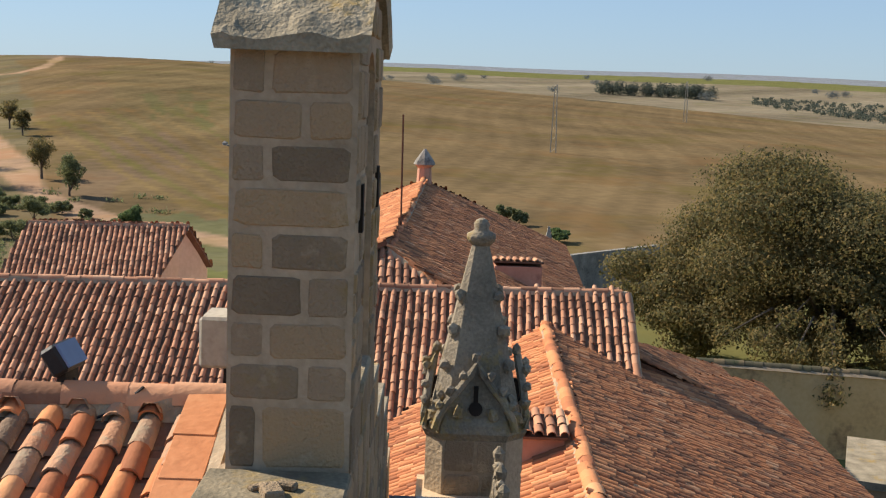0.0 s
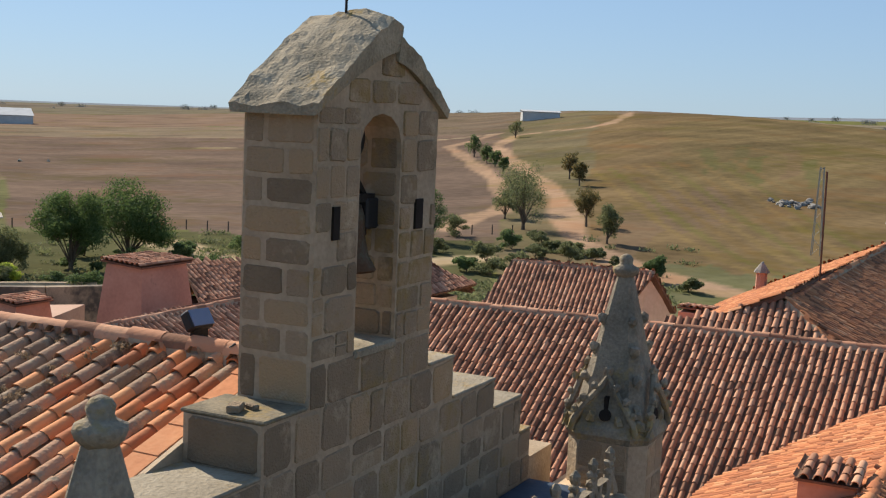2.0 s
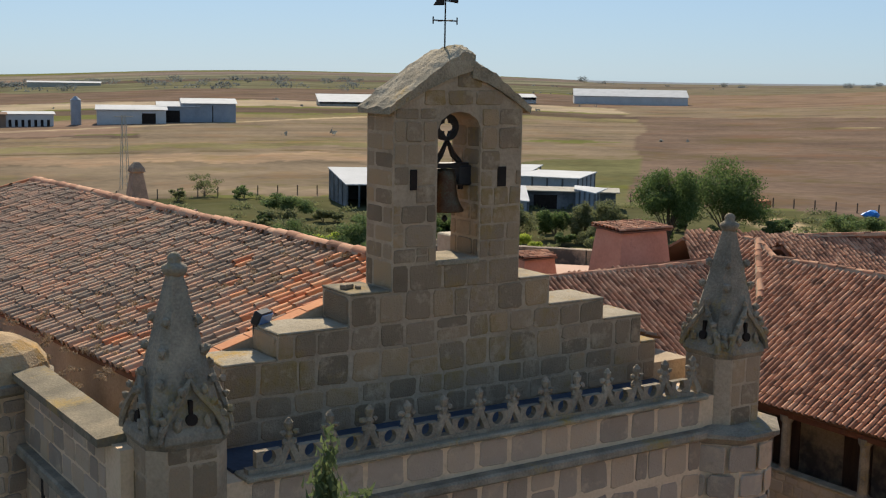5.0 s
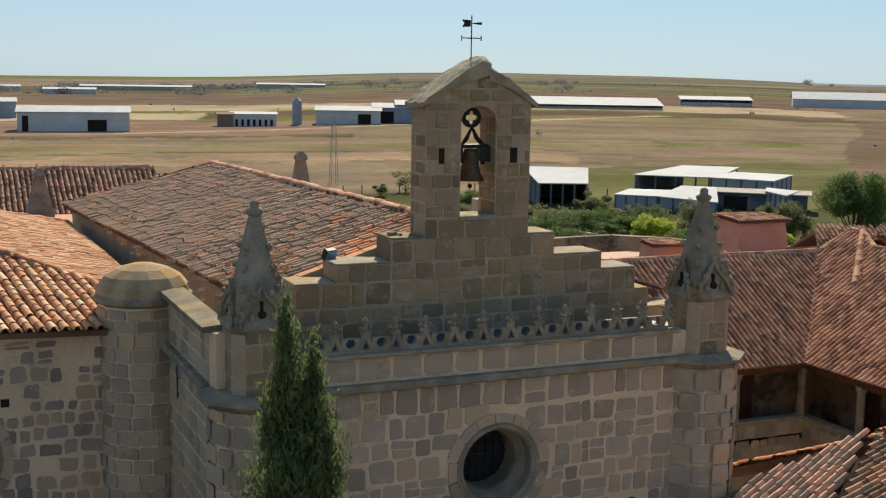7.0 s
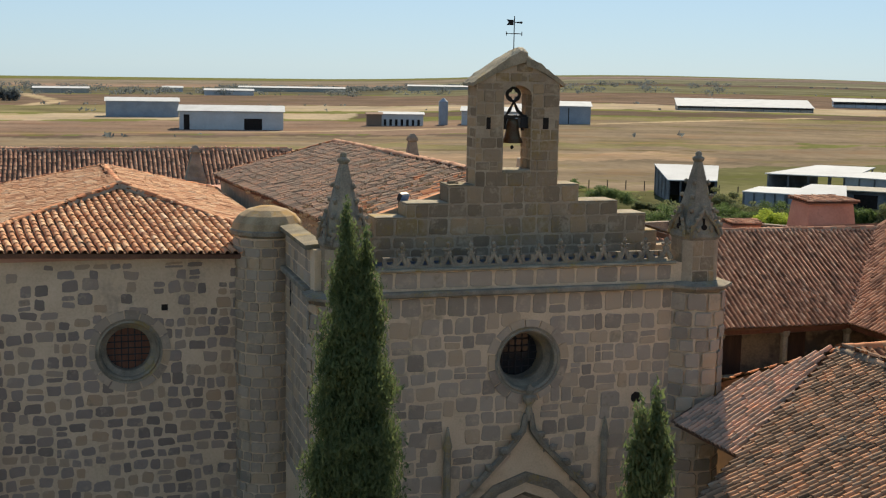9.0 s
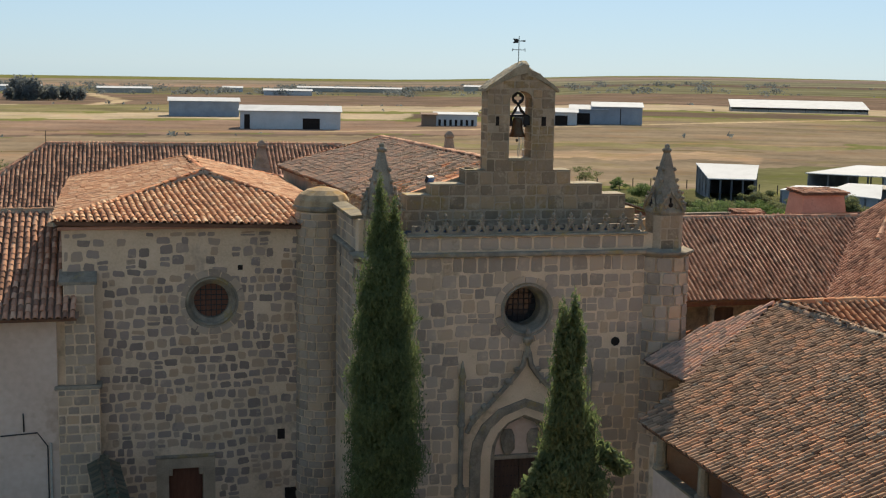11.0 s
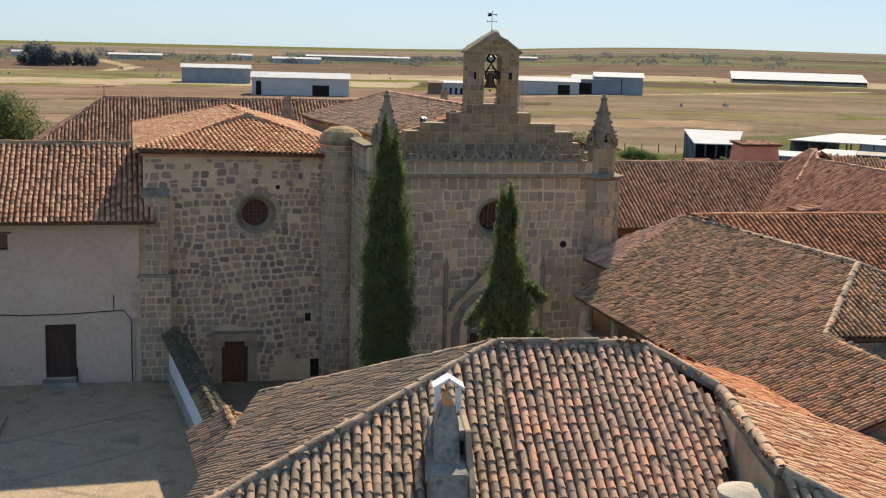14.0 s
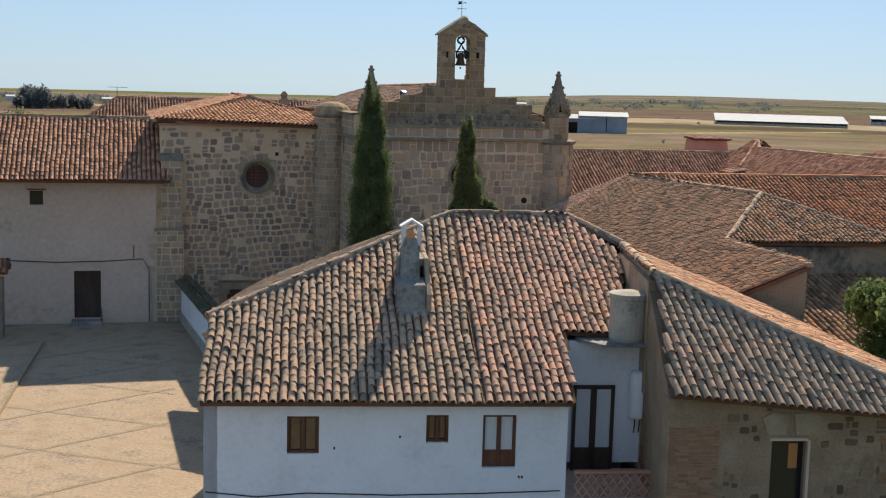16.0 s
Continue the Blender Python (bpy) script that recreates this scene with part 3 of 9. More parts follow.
def masonry(parent, blocks, place, material, pieces=300, proud=0.03, jag=0.12, seed=0, focus=None):
    """Sets blocks on a wall. place(u, v) gives the world point, the axis across, the axis up and the way out."""
    key = (material.name, jag)
    if key not in STONES:
        STONES[key] = [stone_mesh(s + 11, jag, material) for s in range(24)]
    rr = random.Random(seed + 5)
    if focus:
        blocks = sorted(blocks, key=lambda b: (b[0] - focus[0]) ** 2 + (b[1] - focus[1]) ** 2)
    joined_v, joined_f, base = [], [], 0
    temps = [stone_template(s + 11, jag) for s in range(24)]
    for i, (u, v, w, h) in enumerate(blocks):
        if w < 0.05 or h < 0.05:
            continue
        p, ax, up, out = place(u, v)
        k = rr.randrange(24)
        flip = rr.choice((-1, 1))
        dp = proud * rr.uniform(0.6, 1.3)
        tilt = rr.uniform(-0.3, 0.3) * jag
        ax2 = ax * math.cos(tilt) + up * math.sin(tilt)
        up2 = up * math.cos(tilt) - ax * math.sin(tilt)
        if i < pieces:
            ob = new("stone", STONES[key][k])
            ob.parent = parent
            ob.matrix_parent_inverse = Matrix.Identity(4)
            m = Matrix.Identity(4)
            for j in range(3):
                m[j][0], m[j][1], m[j][2], m[j][3] = ax2[j] * w * flip, -out[j] * dp * 1.0, up2[j] * h, p[j]
            ob.matrix_basis = m
        else:
            tv, tf = temps[k]
            a, o, uu, pp = (np.array(x) for x in (ax2, out, up2, p))
            joined_v.append(pp + tv[:, :1] * a * w - tv[:, 1:2] * o * dp + tv[:, 2:] * uu * h)
            joined_f += [tuple(base + x for x in q) for q in tf]
            base += len(tv)
    if joined_v:
        me = bpy.data.meshes.new("stones")
        me.from_pydata(np.concatenate(joined_v).tolist(), [], [tuple(dict.fromkeys(q)) for q in joined_f])
        me.materials.append(material)
        part("stones", me, None, parent, kind="stuff")


def flat(y, x_sign=1):
    """Places on an upright wall that looks along -y."""
    return lambda u, v: (Vector((u, y, v)), Vector((1, 0, 0)), Vector((0, 0, 1)), Vector((0, -1, 0)))


def side(x, out):
    """Places on an upright wall that looks along +x or -x; u is y."""
    return lambda u, v: (Vector((x, u, v)), Vector((0, -out, 0)), Vector((0, 0, 1)), Vector((out, 0, 0)))


def drum(cx, cy, r, sides=0):
    """Places on a round or many-sided shaft; u is metres round it, 0 towards -y."""
    def f(u, v):
        a = -math.pi / 2 + u / r
        o = Vector((math.cos(a), math.sin(a), 0))
        return Vector((cx, cy, v)) + o * r, Vector((-o.y, o.x, 0)), Vector((0, 0, 1)), o
    return f


# ---- church: facade, gable with bell opening, nave ----
Z = Vector((0, 0, 1))
GROUND = -0.35
church = thing("church", "old granite church with stepped bell gable and clay tile roof", "church", (0, 0, GROUND))


def circle(cu, cv, r, n=32):
    return [(cu + r * math.cos(2 * math.pi * i / n), cv + r * math.sin(2 * math.pi * i / n)) for i in range(n)]


def front(y):
    return lambda u, v, d: Vector((u, y + d, v))


ARCH = [(-1.06, GROUND), (1.06, GROUND), (1.06, 2.9), (1.01, 3.25), (0.84, 3.62), (0.52, 3.95), (0.0, 4.16), (-0.52, 3.95), (-0.84, 3.62), (-1.01, 3.25), (-1.06, 2.9)]
bm = frame_hole(-1.5, 1.5, 5.9, 9.12, circle(-0.03, 7.45, 0.70), front(0), 0.9)
part("portal_wall", frame_hole(-1.5, 1.5, GROUND - 0.2, 5.9, [(u, v if v > GROUND else GROUND - 0.19) for u, v in ARCH], front(0), 0.9), mortar_m, church)
for u0, u1, d0, v0, v1 in ((-4.6, -1.5, 0, GROUND - 0.2, 9.12), (1.5, 4.6, 0, GROUND - 0.2, 9.12), (-4.6, 4.6, 0.02, 9.12, 9.72)):
    part("facade_wall", bm_box(u0, u1, d0, 0.9, v0, v1), mortar_m, church)
facade = part("facade_wall", bm, mortar_m, church, "squared granite blocks in wide mortar joints")


def keep_front(u, v):
    if (u + 0.03) ** 2 + (v - 7.45) ** 2 < 1.02 ** 2:
        return False
    if abs(u) < 1.86 and v < max(5.75 - 1.02 * abs(u), 2.9 if abs(u) < 1.8 else 0):
        return False
    if abs(abs(u) - 2.03) < 0.2 and 1.9 < v < 6.0:
        return False
    if abs(u - 2.88) < 0.36 and abs(v - 6.38) < 0.30:
        return False
    return not (abs(u) < 0.22 and v < 6.6)


blocks = courses(-3.75, 3.75, GROUND, 9.1, (0.29, 0.45), (0.27, 0.58), keep_front, 3, 0.008, 0.09, 0.08, 0.10)
masonry(facade, blocks, flat(0), stone_m, 300, 0.014, 0.22, 1, (0, 8))
frieze = courses(-3.72, 3.72, 9.27, 9.70, (0.43, 0.43), (0.42, 0.72), seed=9, joint=0.04)
masonry(facade, frieze, flat(0.02), stone_m, 60, 0.012, 0.12, 2)
part("wall_niche", bm_lathe([(0.15, 0.0), (0.15, 0.03)], 7), dark_m, church).data.transform(Matrix.Translation((2.88, 0.02, 6.36)) @ Matrix.Rotation(radians(90), 4, "X"))
# string course
bm = bm_box(-3.8, 3.8, -0.16, 0.1, 9.10, 9.24, 0.03)
part("string_course", bm, carved_m, church)
bm = bm_box(-3.8, 3.8, -0.08, 0.3, 9.70, 9.77, 0.02)
part("parapet_coping", bm, coping_m, church)


def ring_moulding(name, cx, cz, y, profile, parent, material=carved_m, n=40):
    """A turned ring round an opening: (radius, how far out of the wall)."""
    bm = bmesh.new()
    rows = []
    for r, o in profile:
        rows.append([bm.verts.new((cx + r * math.cos(2 * math.pi * i / n), y - o, cz + r * math.sin(2 * math.pi * i / n))) for i in range(n)])
    for a, b in zip(rows, rows[1:]):
        for i in range(n):
            bm.faces.new((a[i], a[(i + 1) % n], b[(i + 1) % n], b[i]))
    return part(name, bm, material, parent, smooth=False)


def oculus(cx, cz, y, r, parent, deep, pane=glass_m, splay=0.72):
    """A round window: wedge stones round it, a moulded ring, a deep reveal, a barred pane."""
    ring_moulding("oculus_ring", cx, cz, y, [(r * 0.90, -0.02), (r * 0.90, 0.05), (r * 0.84, 0.02), (r * 0.80, 0.05), (r * 0.75, 0.0),
                                             (r * 0.73, -deep * 0.25), (r * splay, -deep * 0.5), (r * splay * 0.97, -deep)], parent)
    rr = random.Random(int(cx * 31))
    n = 15
    for i in range(n):
        a0, a1 = 2 * math.pi * (i + 0.05) / n, 2 * math.pi * (i + 0.95) / n
        r1 = r * rr.uniform(1.05, 1.16)
        bm = bmesh.new()
        out = [[bm.verts.new((cx + q * math.cos(a), y - o, cz + q * math.sin(a))) for q, a in ((r * 0.90, a0), (r1, a0), (r1, (a0 + a1) / 2), (r1, a1), (r * 0.90, a1), (r * 0.90, (a0 + a1) / 2))] for o in (-0.05, 0.035)]
        bm.faces.new(out[1])
        for k in range(6):
            bm.faces.new((out[0][k], out[0][(k + 1) % 6], out[1][(k + 1) % 6], out[1][k]))
        part("wedge_stone", bm, stone_m, parent)
    g = part("oculus_glass", bm_lathe([(r * splay, 0), (r * splay, 0.03)], 24), pane, parent)
    g.data.transform(Matrix.Translation((cx, y + deep + 0.04, cz)) @ Matrix.Rotation(radians(90), 4, "X"))
    for k in range(-2, 3):
        q = r * splay * math.sqrt(1 - (k * 0.3) ** 2)
        c = k * r * splay * 0.3
        part("window_bar", bm_box(cx + c - 0.012, cx + c + 0.012, y + deep - 0.03, y + deep - 0.005, cz - q, cz + q), black_m, parent)
        part("window_bar", bm_box(cx - q, cx + q, y + deep - 0.05, y + deep - 0.028, cz + c - 0.012, cz + c + 0.012), black_m, parent)


oculus(-0.03, 7.45, 0.0, 0.93, church, 0.85, glass_m, 0.62)

# portal: pointed arch, ogee hood with leaf knobs, side pinnacles, studded door
portal = part("portal_arch", bmesh.new(), carved_m, church, "carved stone portal with pointed arch")
bm = bmesh.new()
for k, (grow, out, back) in enumerate(((0.63, 0.08, 0.1), (0.47, 0.03, 0.2), (0.31, -0.03, 0.25), (0.15, -0.10, 0.3), (-0.01, -0.22, 0.35))):
    path = [((1.0 + grow) * u, v if v <= 2.9 else 2.9 + (v - 2.9) * (1 + grow * 0.65)) for u, v in ARCH[1:] + ARCH[:1]]
    inn = [((1.0 + grow - 0.17) * u, v if v <= 2.9 else 2.9 + (v - 2.9) * (1 + (grow - 0.17) * 0.65)) for u, v in ARCH[1:] + ARCH[:1]]
    a = [bm.verts.new((u, -out, v)) for u, v in path]
    b = [bm.verts.new((u, -out, v)) for u, v in inn]
    c = [bm.verts.new((u, back, v)) for u, v in path]
    e = [bm.verts.new((u, back, v)) for u, v in inn]
    for i in range(len(path) - 1):
        bm.faces.new((a[i], a[i + 1], b[i + 1], b[i]))
        bm.faces.new((a[i], c[i], c[i + 1], a[i + 1]))
        bm.faces.new((b[i], b[i + 1], e[i + 1], e[i]))
bm.to_mesh(portal.data)
bm.free()
if not portal.data.materials:
    portal.data.materials.append(carved_m)
for sgn in (-1, 1):
    curve = [(1.86, 3.70), (1.76, 3.95), (1.48, 4.26), (1.10, 4.64), (0.70, 5.06), (0.36, 5.42), (0.13, 5.74), (0.05, 6.15)]
    part("ogee_hood", bm_tube([(sgn * u, -0.09, v) for u, v in curve], 0.085, 6), carved_m, church)
    for j, (u, v) in enumerate(((1.62, 4.10), (1.28, 4.45), (0.92, 4.82), (0.56, 5.20), (0.26, 5.54))):
        part("leaf_knob", bm_blob((sgn * (u + 0.07), -0.14, v + 0.07), (0.13, 0.10, 0.12), seed=j), carved_m, church)
    part("side_pinnacle", bm_lathe([(0.10, 0), (0.12, 0.1), (0.08, 0.15), (0.08, 1.9), (0.13, 2.0), (0.10, 2.1), (0.09, 3.4), (0.12, 3.5), (0.02, 4.0)], 6,
                                   (sgn * 2.03, -0.08, 1.95)), carved_m, church)
    part("pinnacle_base", bm_box(sgn * 2.03 - 0.16, sgn * 2.03 + 0.16, -0.22, 0.02, GROUND, 1.98, 0.03), carved_m, church)
part("portal_finial", bm_lathe([(0.07, 0), (0.10, 0.2), (0.06, 0.35), (0.16, 0.5), (0.17, 0.58), (0.08, 0.64), (0.12, 0.75), (0.02, 0.9)], 8, (0, -0.12, 6.0)), carved_m, church)
part("tympanum", bm_box(-1.02, 1.02, 0.42, 0.5, 2.75, 4.15), cream_m, church, "pale plaster panel above the door")
for sgn in (-1, 1):
    part("relief", bm_blob((sgn * 0.42, 0.36, 3.22), (0.24, 0.12, 0.42), seed=3 + sgn, rough=0.18, sub=2), carved_m, church, "worn plain relief in the tympanum")
part("tympanum_sill", bm_box(-1.04, 1.04, 0.30, 0.46, 2.66, 2.80, 0.02), carved_m, church)
for sgn in (-1, 1):
    leaf = part("church_door", bm_box(min(0.01 * sgn, 1.05 * sgn), max(0.01 * sgn, 1.05 * sgn), 0.44, 0.52, GROUND, 2.75, 0.01), wood_m, church, "dark red studded wooden door leaf")
    bm = bmesh.new()
    for r in range(9):
        for k in range(7):
            bm_blob((sgn * (0.12 + k * 0.125), 0.432, GROUND + 0.2 + r * 0.32), (0.022, 0.02, 0.022), bm, 0, 0.0)
    part("studs", bm, iron_m, leaf)

# openwork crest along the parapet
def crest_unit(cx, seed):
    """One length of the openwork crest: a pierced ring, and beside it an upright leaf on two splayed legs."""
    bm = bmesh.new()
    bm_box(cx - 0.281, cx + 0.281, 0.03, 0.17, 9.772, 9.83, bm=bm)
    frame_hole(cx - 0.17, cx + 0.17, 9.825, 10.03, circle(cx, 9.945, 0.088, 14), front(0.05), 0.10, bm)
    fx = cx + 0.281
    for sg in (-1, 1):
        bm_tube([(fx + sg * 0.13, 0.10, 9.81), (fx + sg * 0.10, 0.10, 9.90), (fx + sg * 0.045, 0.10, 9.99), (fx + sg * 0.01, 0.10, 10.10)], [0.075, 0.068, 0.055, 0.045], 6, bm)
        bm_blob((fx + sg * 0.085, 0.10, 10.20), (0.052, 0.045, 0.042), bm, seed * 3 + sg, 0.3)
        bm_blob((fx + sg * 0.055, 0.10, 10.09), (0.05, 0.05, 0.05), bm, seed * 5 + sg, 0.3)
    top = rng.uniform(-0.03, 0.02)
    bm_lathe([(0.05, 0), (0.04, 0.08), (0.06, 0.13), (0.035, 0.17), (0.055, 0.22), (0.062, 0.27), (0.015, 0.33)], 6, (fx, 0.10, 10.05 + top), 0.2 * seed, bm)
    part("crest_leaf", bm, carved_m, church, "worn openwork stone crest")


for i in range(13):
    crest_unit(-3.45 + i * 0.563, i)


def bm_chamfered(profile, at):
    """An upright shaft or spire on a square plan with cut corners: (corner radius, height)."""
    bm = bmesh.new()
    rings = [[bm.verts.new((at[0] + r * math.cos(radians(90 * k + e)), at[1] + r * math.sin(radians(90 * k + e)), at[2] + z)) for k in range(4) for e in (-33, 33)] for r, z in profile]
    for a, b in zip(rings, rings[1:]):
        for i in range(8):
            bm.faces.new((a[i], a[(i + 1) % 8], b[(i + 1) % 8], b[i]))
    bm.faces.new(rings[0][::-1])
    bm.faces.new(rings[-1])
    return bm


def pinnacle(cx, cy, base):
    """Corner buttress, shaft, gabled hood and spire with leaf knobs."""
    b = part("buttress", bm_lathe([(0.86, GROUND - 0.2), (0.86, 3.0), (0.80, 3.15), (0.80, base - 0.12)], 8, (cx, cy, 0), math.pi / 8), mortar_m, church, "many-sided corner buttress of granite blocks")
    bl = courses(-2.7, 2.7, GROUND, base - 0.14, (0.30, 0.42), (0.34, 0.55), seed=int(cx * 7) + 40, joint=0.022, loose=0.05)
    masonry(b, bl, drum(cx, cy, 0.79), stone_m, 110, 0.016, 0.14, 4, (0, base))
    part("shelf", bm_lathe([(0.80, base - 0.16), (0.97, base - 0.03), (0.97, base + 0.03), (0.70, base + 0.10)], 8, (cx, cy, 0), math.pi / 8), carved_m, church)
    s = part("pinnacle_shaft", bm_chamfered([(0.58, base), (0.58, 10.36)], (cx, cy, 0)), belfry_mortar, church, "square shaft with cut corners")
    for j, (place, mid) in enumerate(((flat(cy - 0.486), cx), (side(cx - 0.486, -1), cy), (side(cx + 0.486, 1), cy))):
        bl = courses(mid - 0.305, mid + 0.305, base + 0.05, 10.30, (0.30, 0.46), (0.32, 0.62), seed=int(cx * 9) + 60 + j, joint=0.02)
        masonry(s, bl, place, stone_b, 12, 0.010, 0.10, 6 + j)
    bm = bm_chamfered([(0.58, 10.28), (0.63, 10.36), (0.61, 10.44), (0.54, 10.52), (0.475, 10.78), (0.395, 11.08), (0.305, 11.42), (0.22, 11.76), (0.145, 12.04), (0.095, 12.22)], (cx, cy, 0))
    part("spire", bm, carved_m, church, "tapering carved stone spire with lichen")
    part("spire_finial", bm_lathe([(0.09, 12.18), (0.14, 12.23), (0.155, 12.27), (0.15, 12.30), (0.09, 12.33), (0.075, 12.35), (0.085, 12.40), (0.06, 12.44), (0.02, 12.46)], 10, (cx, cy, 0)), carved_m, church, smooth=True)
    for k in range(4):
        a = k * math.pi / 2
        o = Vector((math.cos(a), math.sin(a), 0))
        t = Vector((-o.y, o.x, 0))
        c0 = Vector((cx, cy, 0)) + o * 0.49
        arch = [(0.40, 10.40, 0.02), (0.37, 10.52, 0.02), (0.28, 10.68, 0.0), (0.16, 10.82, -0.02), (0.06, 10.95, -0.05), (0.0, 11.06, -0.07)]
        bm = bm_tube([c0 + t * -u + Z * zz + o * d for u, zz, d in arch] + [c0 + t * u + Z * zz + o * d for u, zz, d in arch[-2::-1]], 0.042, 6)
        bm_blob(tuple(c0 + Z * 11.12 - o * 0.08), (0.055, 0.055, 0.075), bm, k)
        for sg in (-1, 1):
            for q, (u, zz) in enumerate(((0.33, 10.62), (0.23, 10.77), (0.11, 10.92))):
                bm_blob(tuple(c0 + t * (u + 0.03) * sg + Z * (zz + 0.03) + o * 0.02), (0.05, 0.05, 0.058), bm, k + 5 * sg + q, 0.3)
            bm_blob(tuple(c0 + t * 0.18 * sg + Z * 10.56 - o * 0.02), (0.055, 0.055, 0.09), bm, k + 3 * sg, 0.35)
        part("gablet", bm, carved_m, church)
        hole = part("niche", bm_lathe([(0.07, -0.02), (0.07, 0.03)], 12), dark_m, church)
        hole.data.transform(Matrix.Translation((cx, cy, 10.60)) @ Matrix.Rotation(a - math.pi / 2, 4, "Z") @ Matrix.Translation((0, 0.45, 0)) @ Matrix.Rotation(radians(-80), 4, "X"))
        part("niche_slot", bm_box(-0.022, 0.022, 0.39, 0.455, 10.64, 10.82, turn=Matrix.Translation((cx, cy, 0)) @ Matrix.Rotation(a - math.pi / 2, 4, "Z")), dark_m, church)
        d = Vector((math.cos(a + math.pi / 4), math.sin(a + math.pi / 4), 0))
        bm = bmesh.new()
        for j, (rr_, zz, w) in enumerate(((0.56, 10.42, 0.07), (0.57, 10.52, 0.085), (0.53, 10.62, 0.07), (0.50, 10.70, 0.055))):
            bm_blob(tuple(Vector((cx, cy, zz)) + d * rr_), (w, w, w * 1.05), bm, k * 5 + j, 0.32)
        part("corner_leaf", bm, carved_m, church)
        for j, zz in enumerate((11.02, 11.36, 11.70)):
            rr_ = 0.475 - (zz - 10.78) * 0.262 + 0.045
            q = Vector((cx, cy, zz)) + d * rr_
            bm = bm_blob(tuple(q), (0.062, 0.062, 0.07), seed=k * 7 + j)
            bm_blob(tuple(q - d * 0.05 - Z * 0.05), (0.05, 0.05, 0.06), bm, k + j)
            part("leaf_knob", bm, carved_m, church)


pinnacle(4.48, 0.33, 9.16)
pinnacle(-4.50, 0.33, 9.16)

# side wall between facade and stair turret
bm = bm_box(-5.15, -4.75, 0.4, 4.7, GROUND - 0.2, 10.2)
sw = part("side_wall", bm, mortar_m, church)
masonry(sw, courses(0.9, 4.4, 9.26, 10.16, (0.28, 0.32), (0.3, 0.6), seed=22, joint=0.015), side(-5.15, -1), stone_m, 0, 0.014, 0.14, 8)
masonry(sw, courses(1.0, 4.4, 4.0, 9.1, (0.28, 0.4), (0.3, 0.55), seed=21, joint=0.024), side(-5.15, -1), stone_m, 0, 0.014, 0.16, 8)
part("side_coping", bm_prism([(-5.32, 0.7), (-4.85, 0.7), (-4.85, 4.4), (-5.32, 4.4)], 10.18, [10.28, 10.32, 10.32, 10.28]), moss_m, church)
part("side_string", bm_box(-5.3, -5.1, 0.9, 4.6, 9.08, 9.24, 0.03), carved_m, church)
part("slit_window", bm_box(-5.17, -5.10, 3.5, 3.62, 8.3, 9.0), dark_m, church)

# stair turret with a low dome
dome_m = mat("ochre_lichen_stone", [(0, (0.19, 0.13, 0.075)), (0.5, (0.38, 0.27, 0.155)), (1, (0.52, 0.395, 0.24))], 2.5, 30, 0.95, 0.9, 0.0, (0.42, 0.25, 0.08), 2.0, 0.52)
tx, ty = -5.50, 5.20
tur = part("stair_turret", bm_lathe([(0.88, GROUND - 0.2), (0.88, 10.0)], 12, (tx, ty, 0)), mortar_m, church, "round stair turret of coursed granite with low stone dome")
masonry(tur, courses(-2.2, 1.6, GROUND, 9.9, (0.24, 0.33), (0.28, 0.5), seed=31, joint=0.024), drum(tx, ty, 0.87), stone_m, 260, 0.014, 0.14, 9, (0, 8))
part("turret_cornice", bm_lathe([(0.86, 9.92), (0.99, 10.0), (1.0, 10.10), (0.94, 10.13)], 12, (tx, ty, 0)), carved_m, church)
part("dome", bm_lathe([(0.95, 10.10), (0.90, 10.30), (0.76, 10.48), (0.52, 10.62), (0.22, 10.70), (0.02, 10.72)], 12, (tx, ty, 0)), dome_m, church, "low domed cap of lichen-covered stone")

lead_m = mat("blue_lead_sheet", [(0, (0.02, 0.032, 0.055)), (0.5, (0.035, 0.055, 0.09)), (1, (0.07, 0.09, 0.12))], 2, 14, 0.6, 0.2)
part("gutter", bm_box(-3.8, 3.8, 0.32, 1.15, 9.72, 9.76), lead_m, church, "dark blue lead gutter behind the crest")
# stepped gable wall

cap_m = mat("lime_topped_stone", [(0, (0.178, 0.148, 0.105)), (0.5, (0.311, 0.262, 0.187)), (1, (0.429, 0.372, 0.281))], 2.2, 26, 0.95, 0.9, 0.0, (0.37, 0.24, 0.075), 1.6, 0.53)
GF, GB = 1.19, 1.95


def step_top(u):
    z = 10.35 if u > -3.95 else 10.0
    for x, t in ((-3.55, 10.80), (-2.78, 11.13), (-1.72, 11.56)):
        if u > x:
            z = t
    for x, t in ((1.66, 11.13), (2.73, 10.80), (3.52, 10.35), (3.85, 10.0)):
        if u > x:
            z = t
    return z


EDGES = [-4.6, -3.95, -3.55, -2.78, -1.72, 1.66, 2.73, 3.52, 3.85, 4.6]
outline = [(-4.6, 9.0)]
for a, b in zip(EDGES, EDGES[1:]):
    outline += [(a, step_top((a + b) / 2)), (b, step_top((a + b) / 2))]
outline.append((4.6, 9.0))
bm = bmesh.new()
f0 = [bm.verts.new((u, GF, v)) for u, v in outline]
f1 = [bm.verts.new((u, GB, v)) for u, v in outline]
bm.faces.new(f0)
bm.faces.new(f1[::-1])
for i in range(len(outline)):
    j = (i + 1) % len(outline)
    bm.faces.new((f0[i], f1[i], f1[j], f0[j]))
gable = part("gable_wall", bm, belfry_mortar, church, "stepped gable wall of weathered blocks")
bl = []
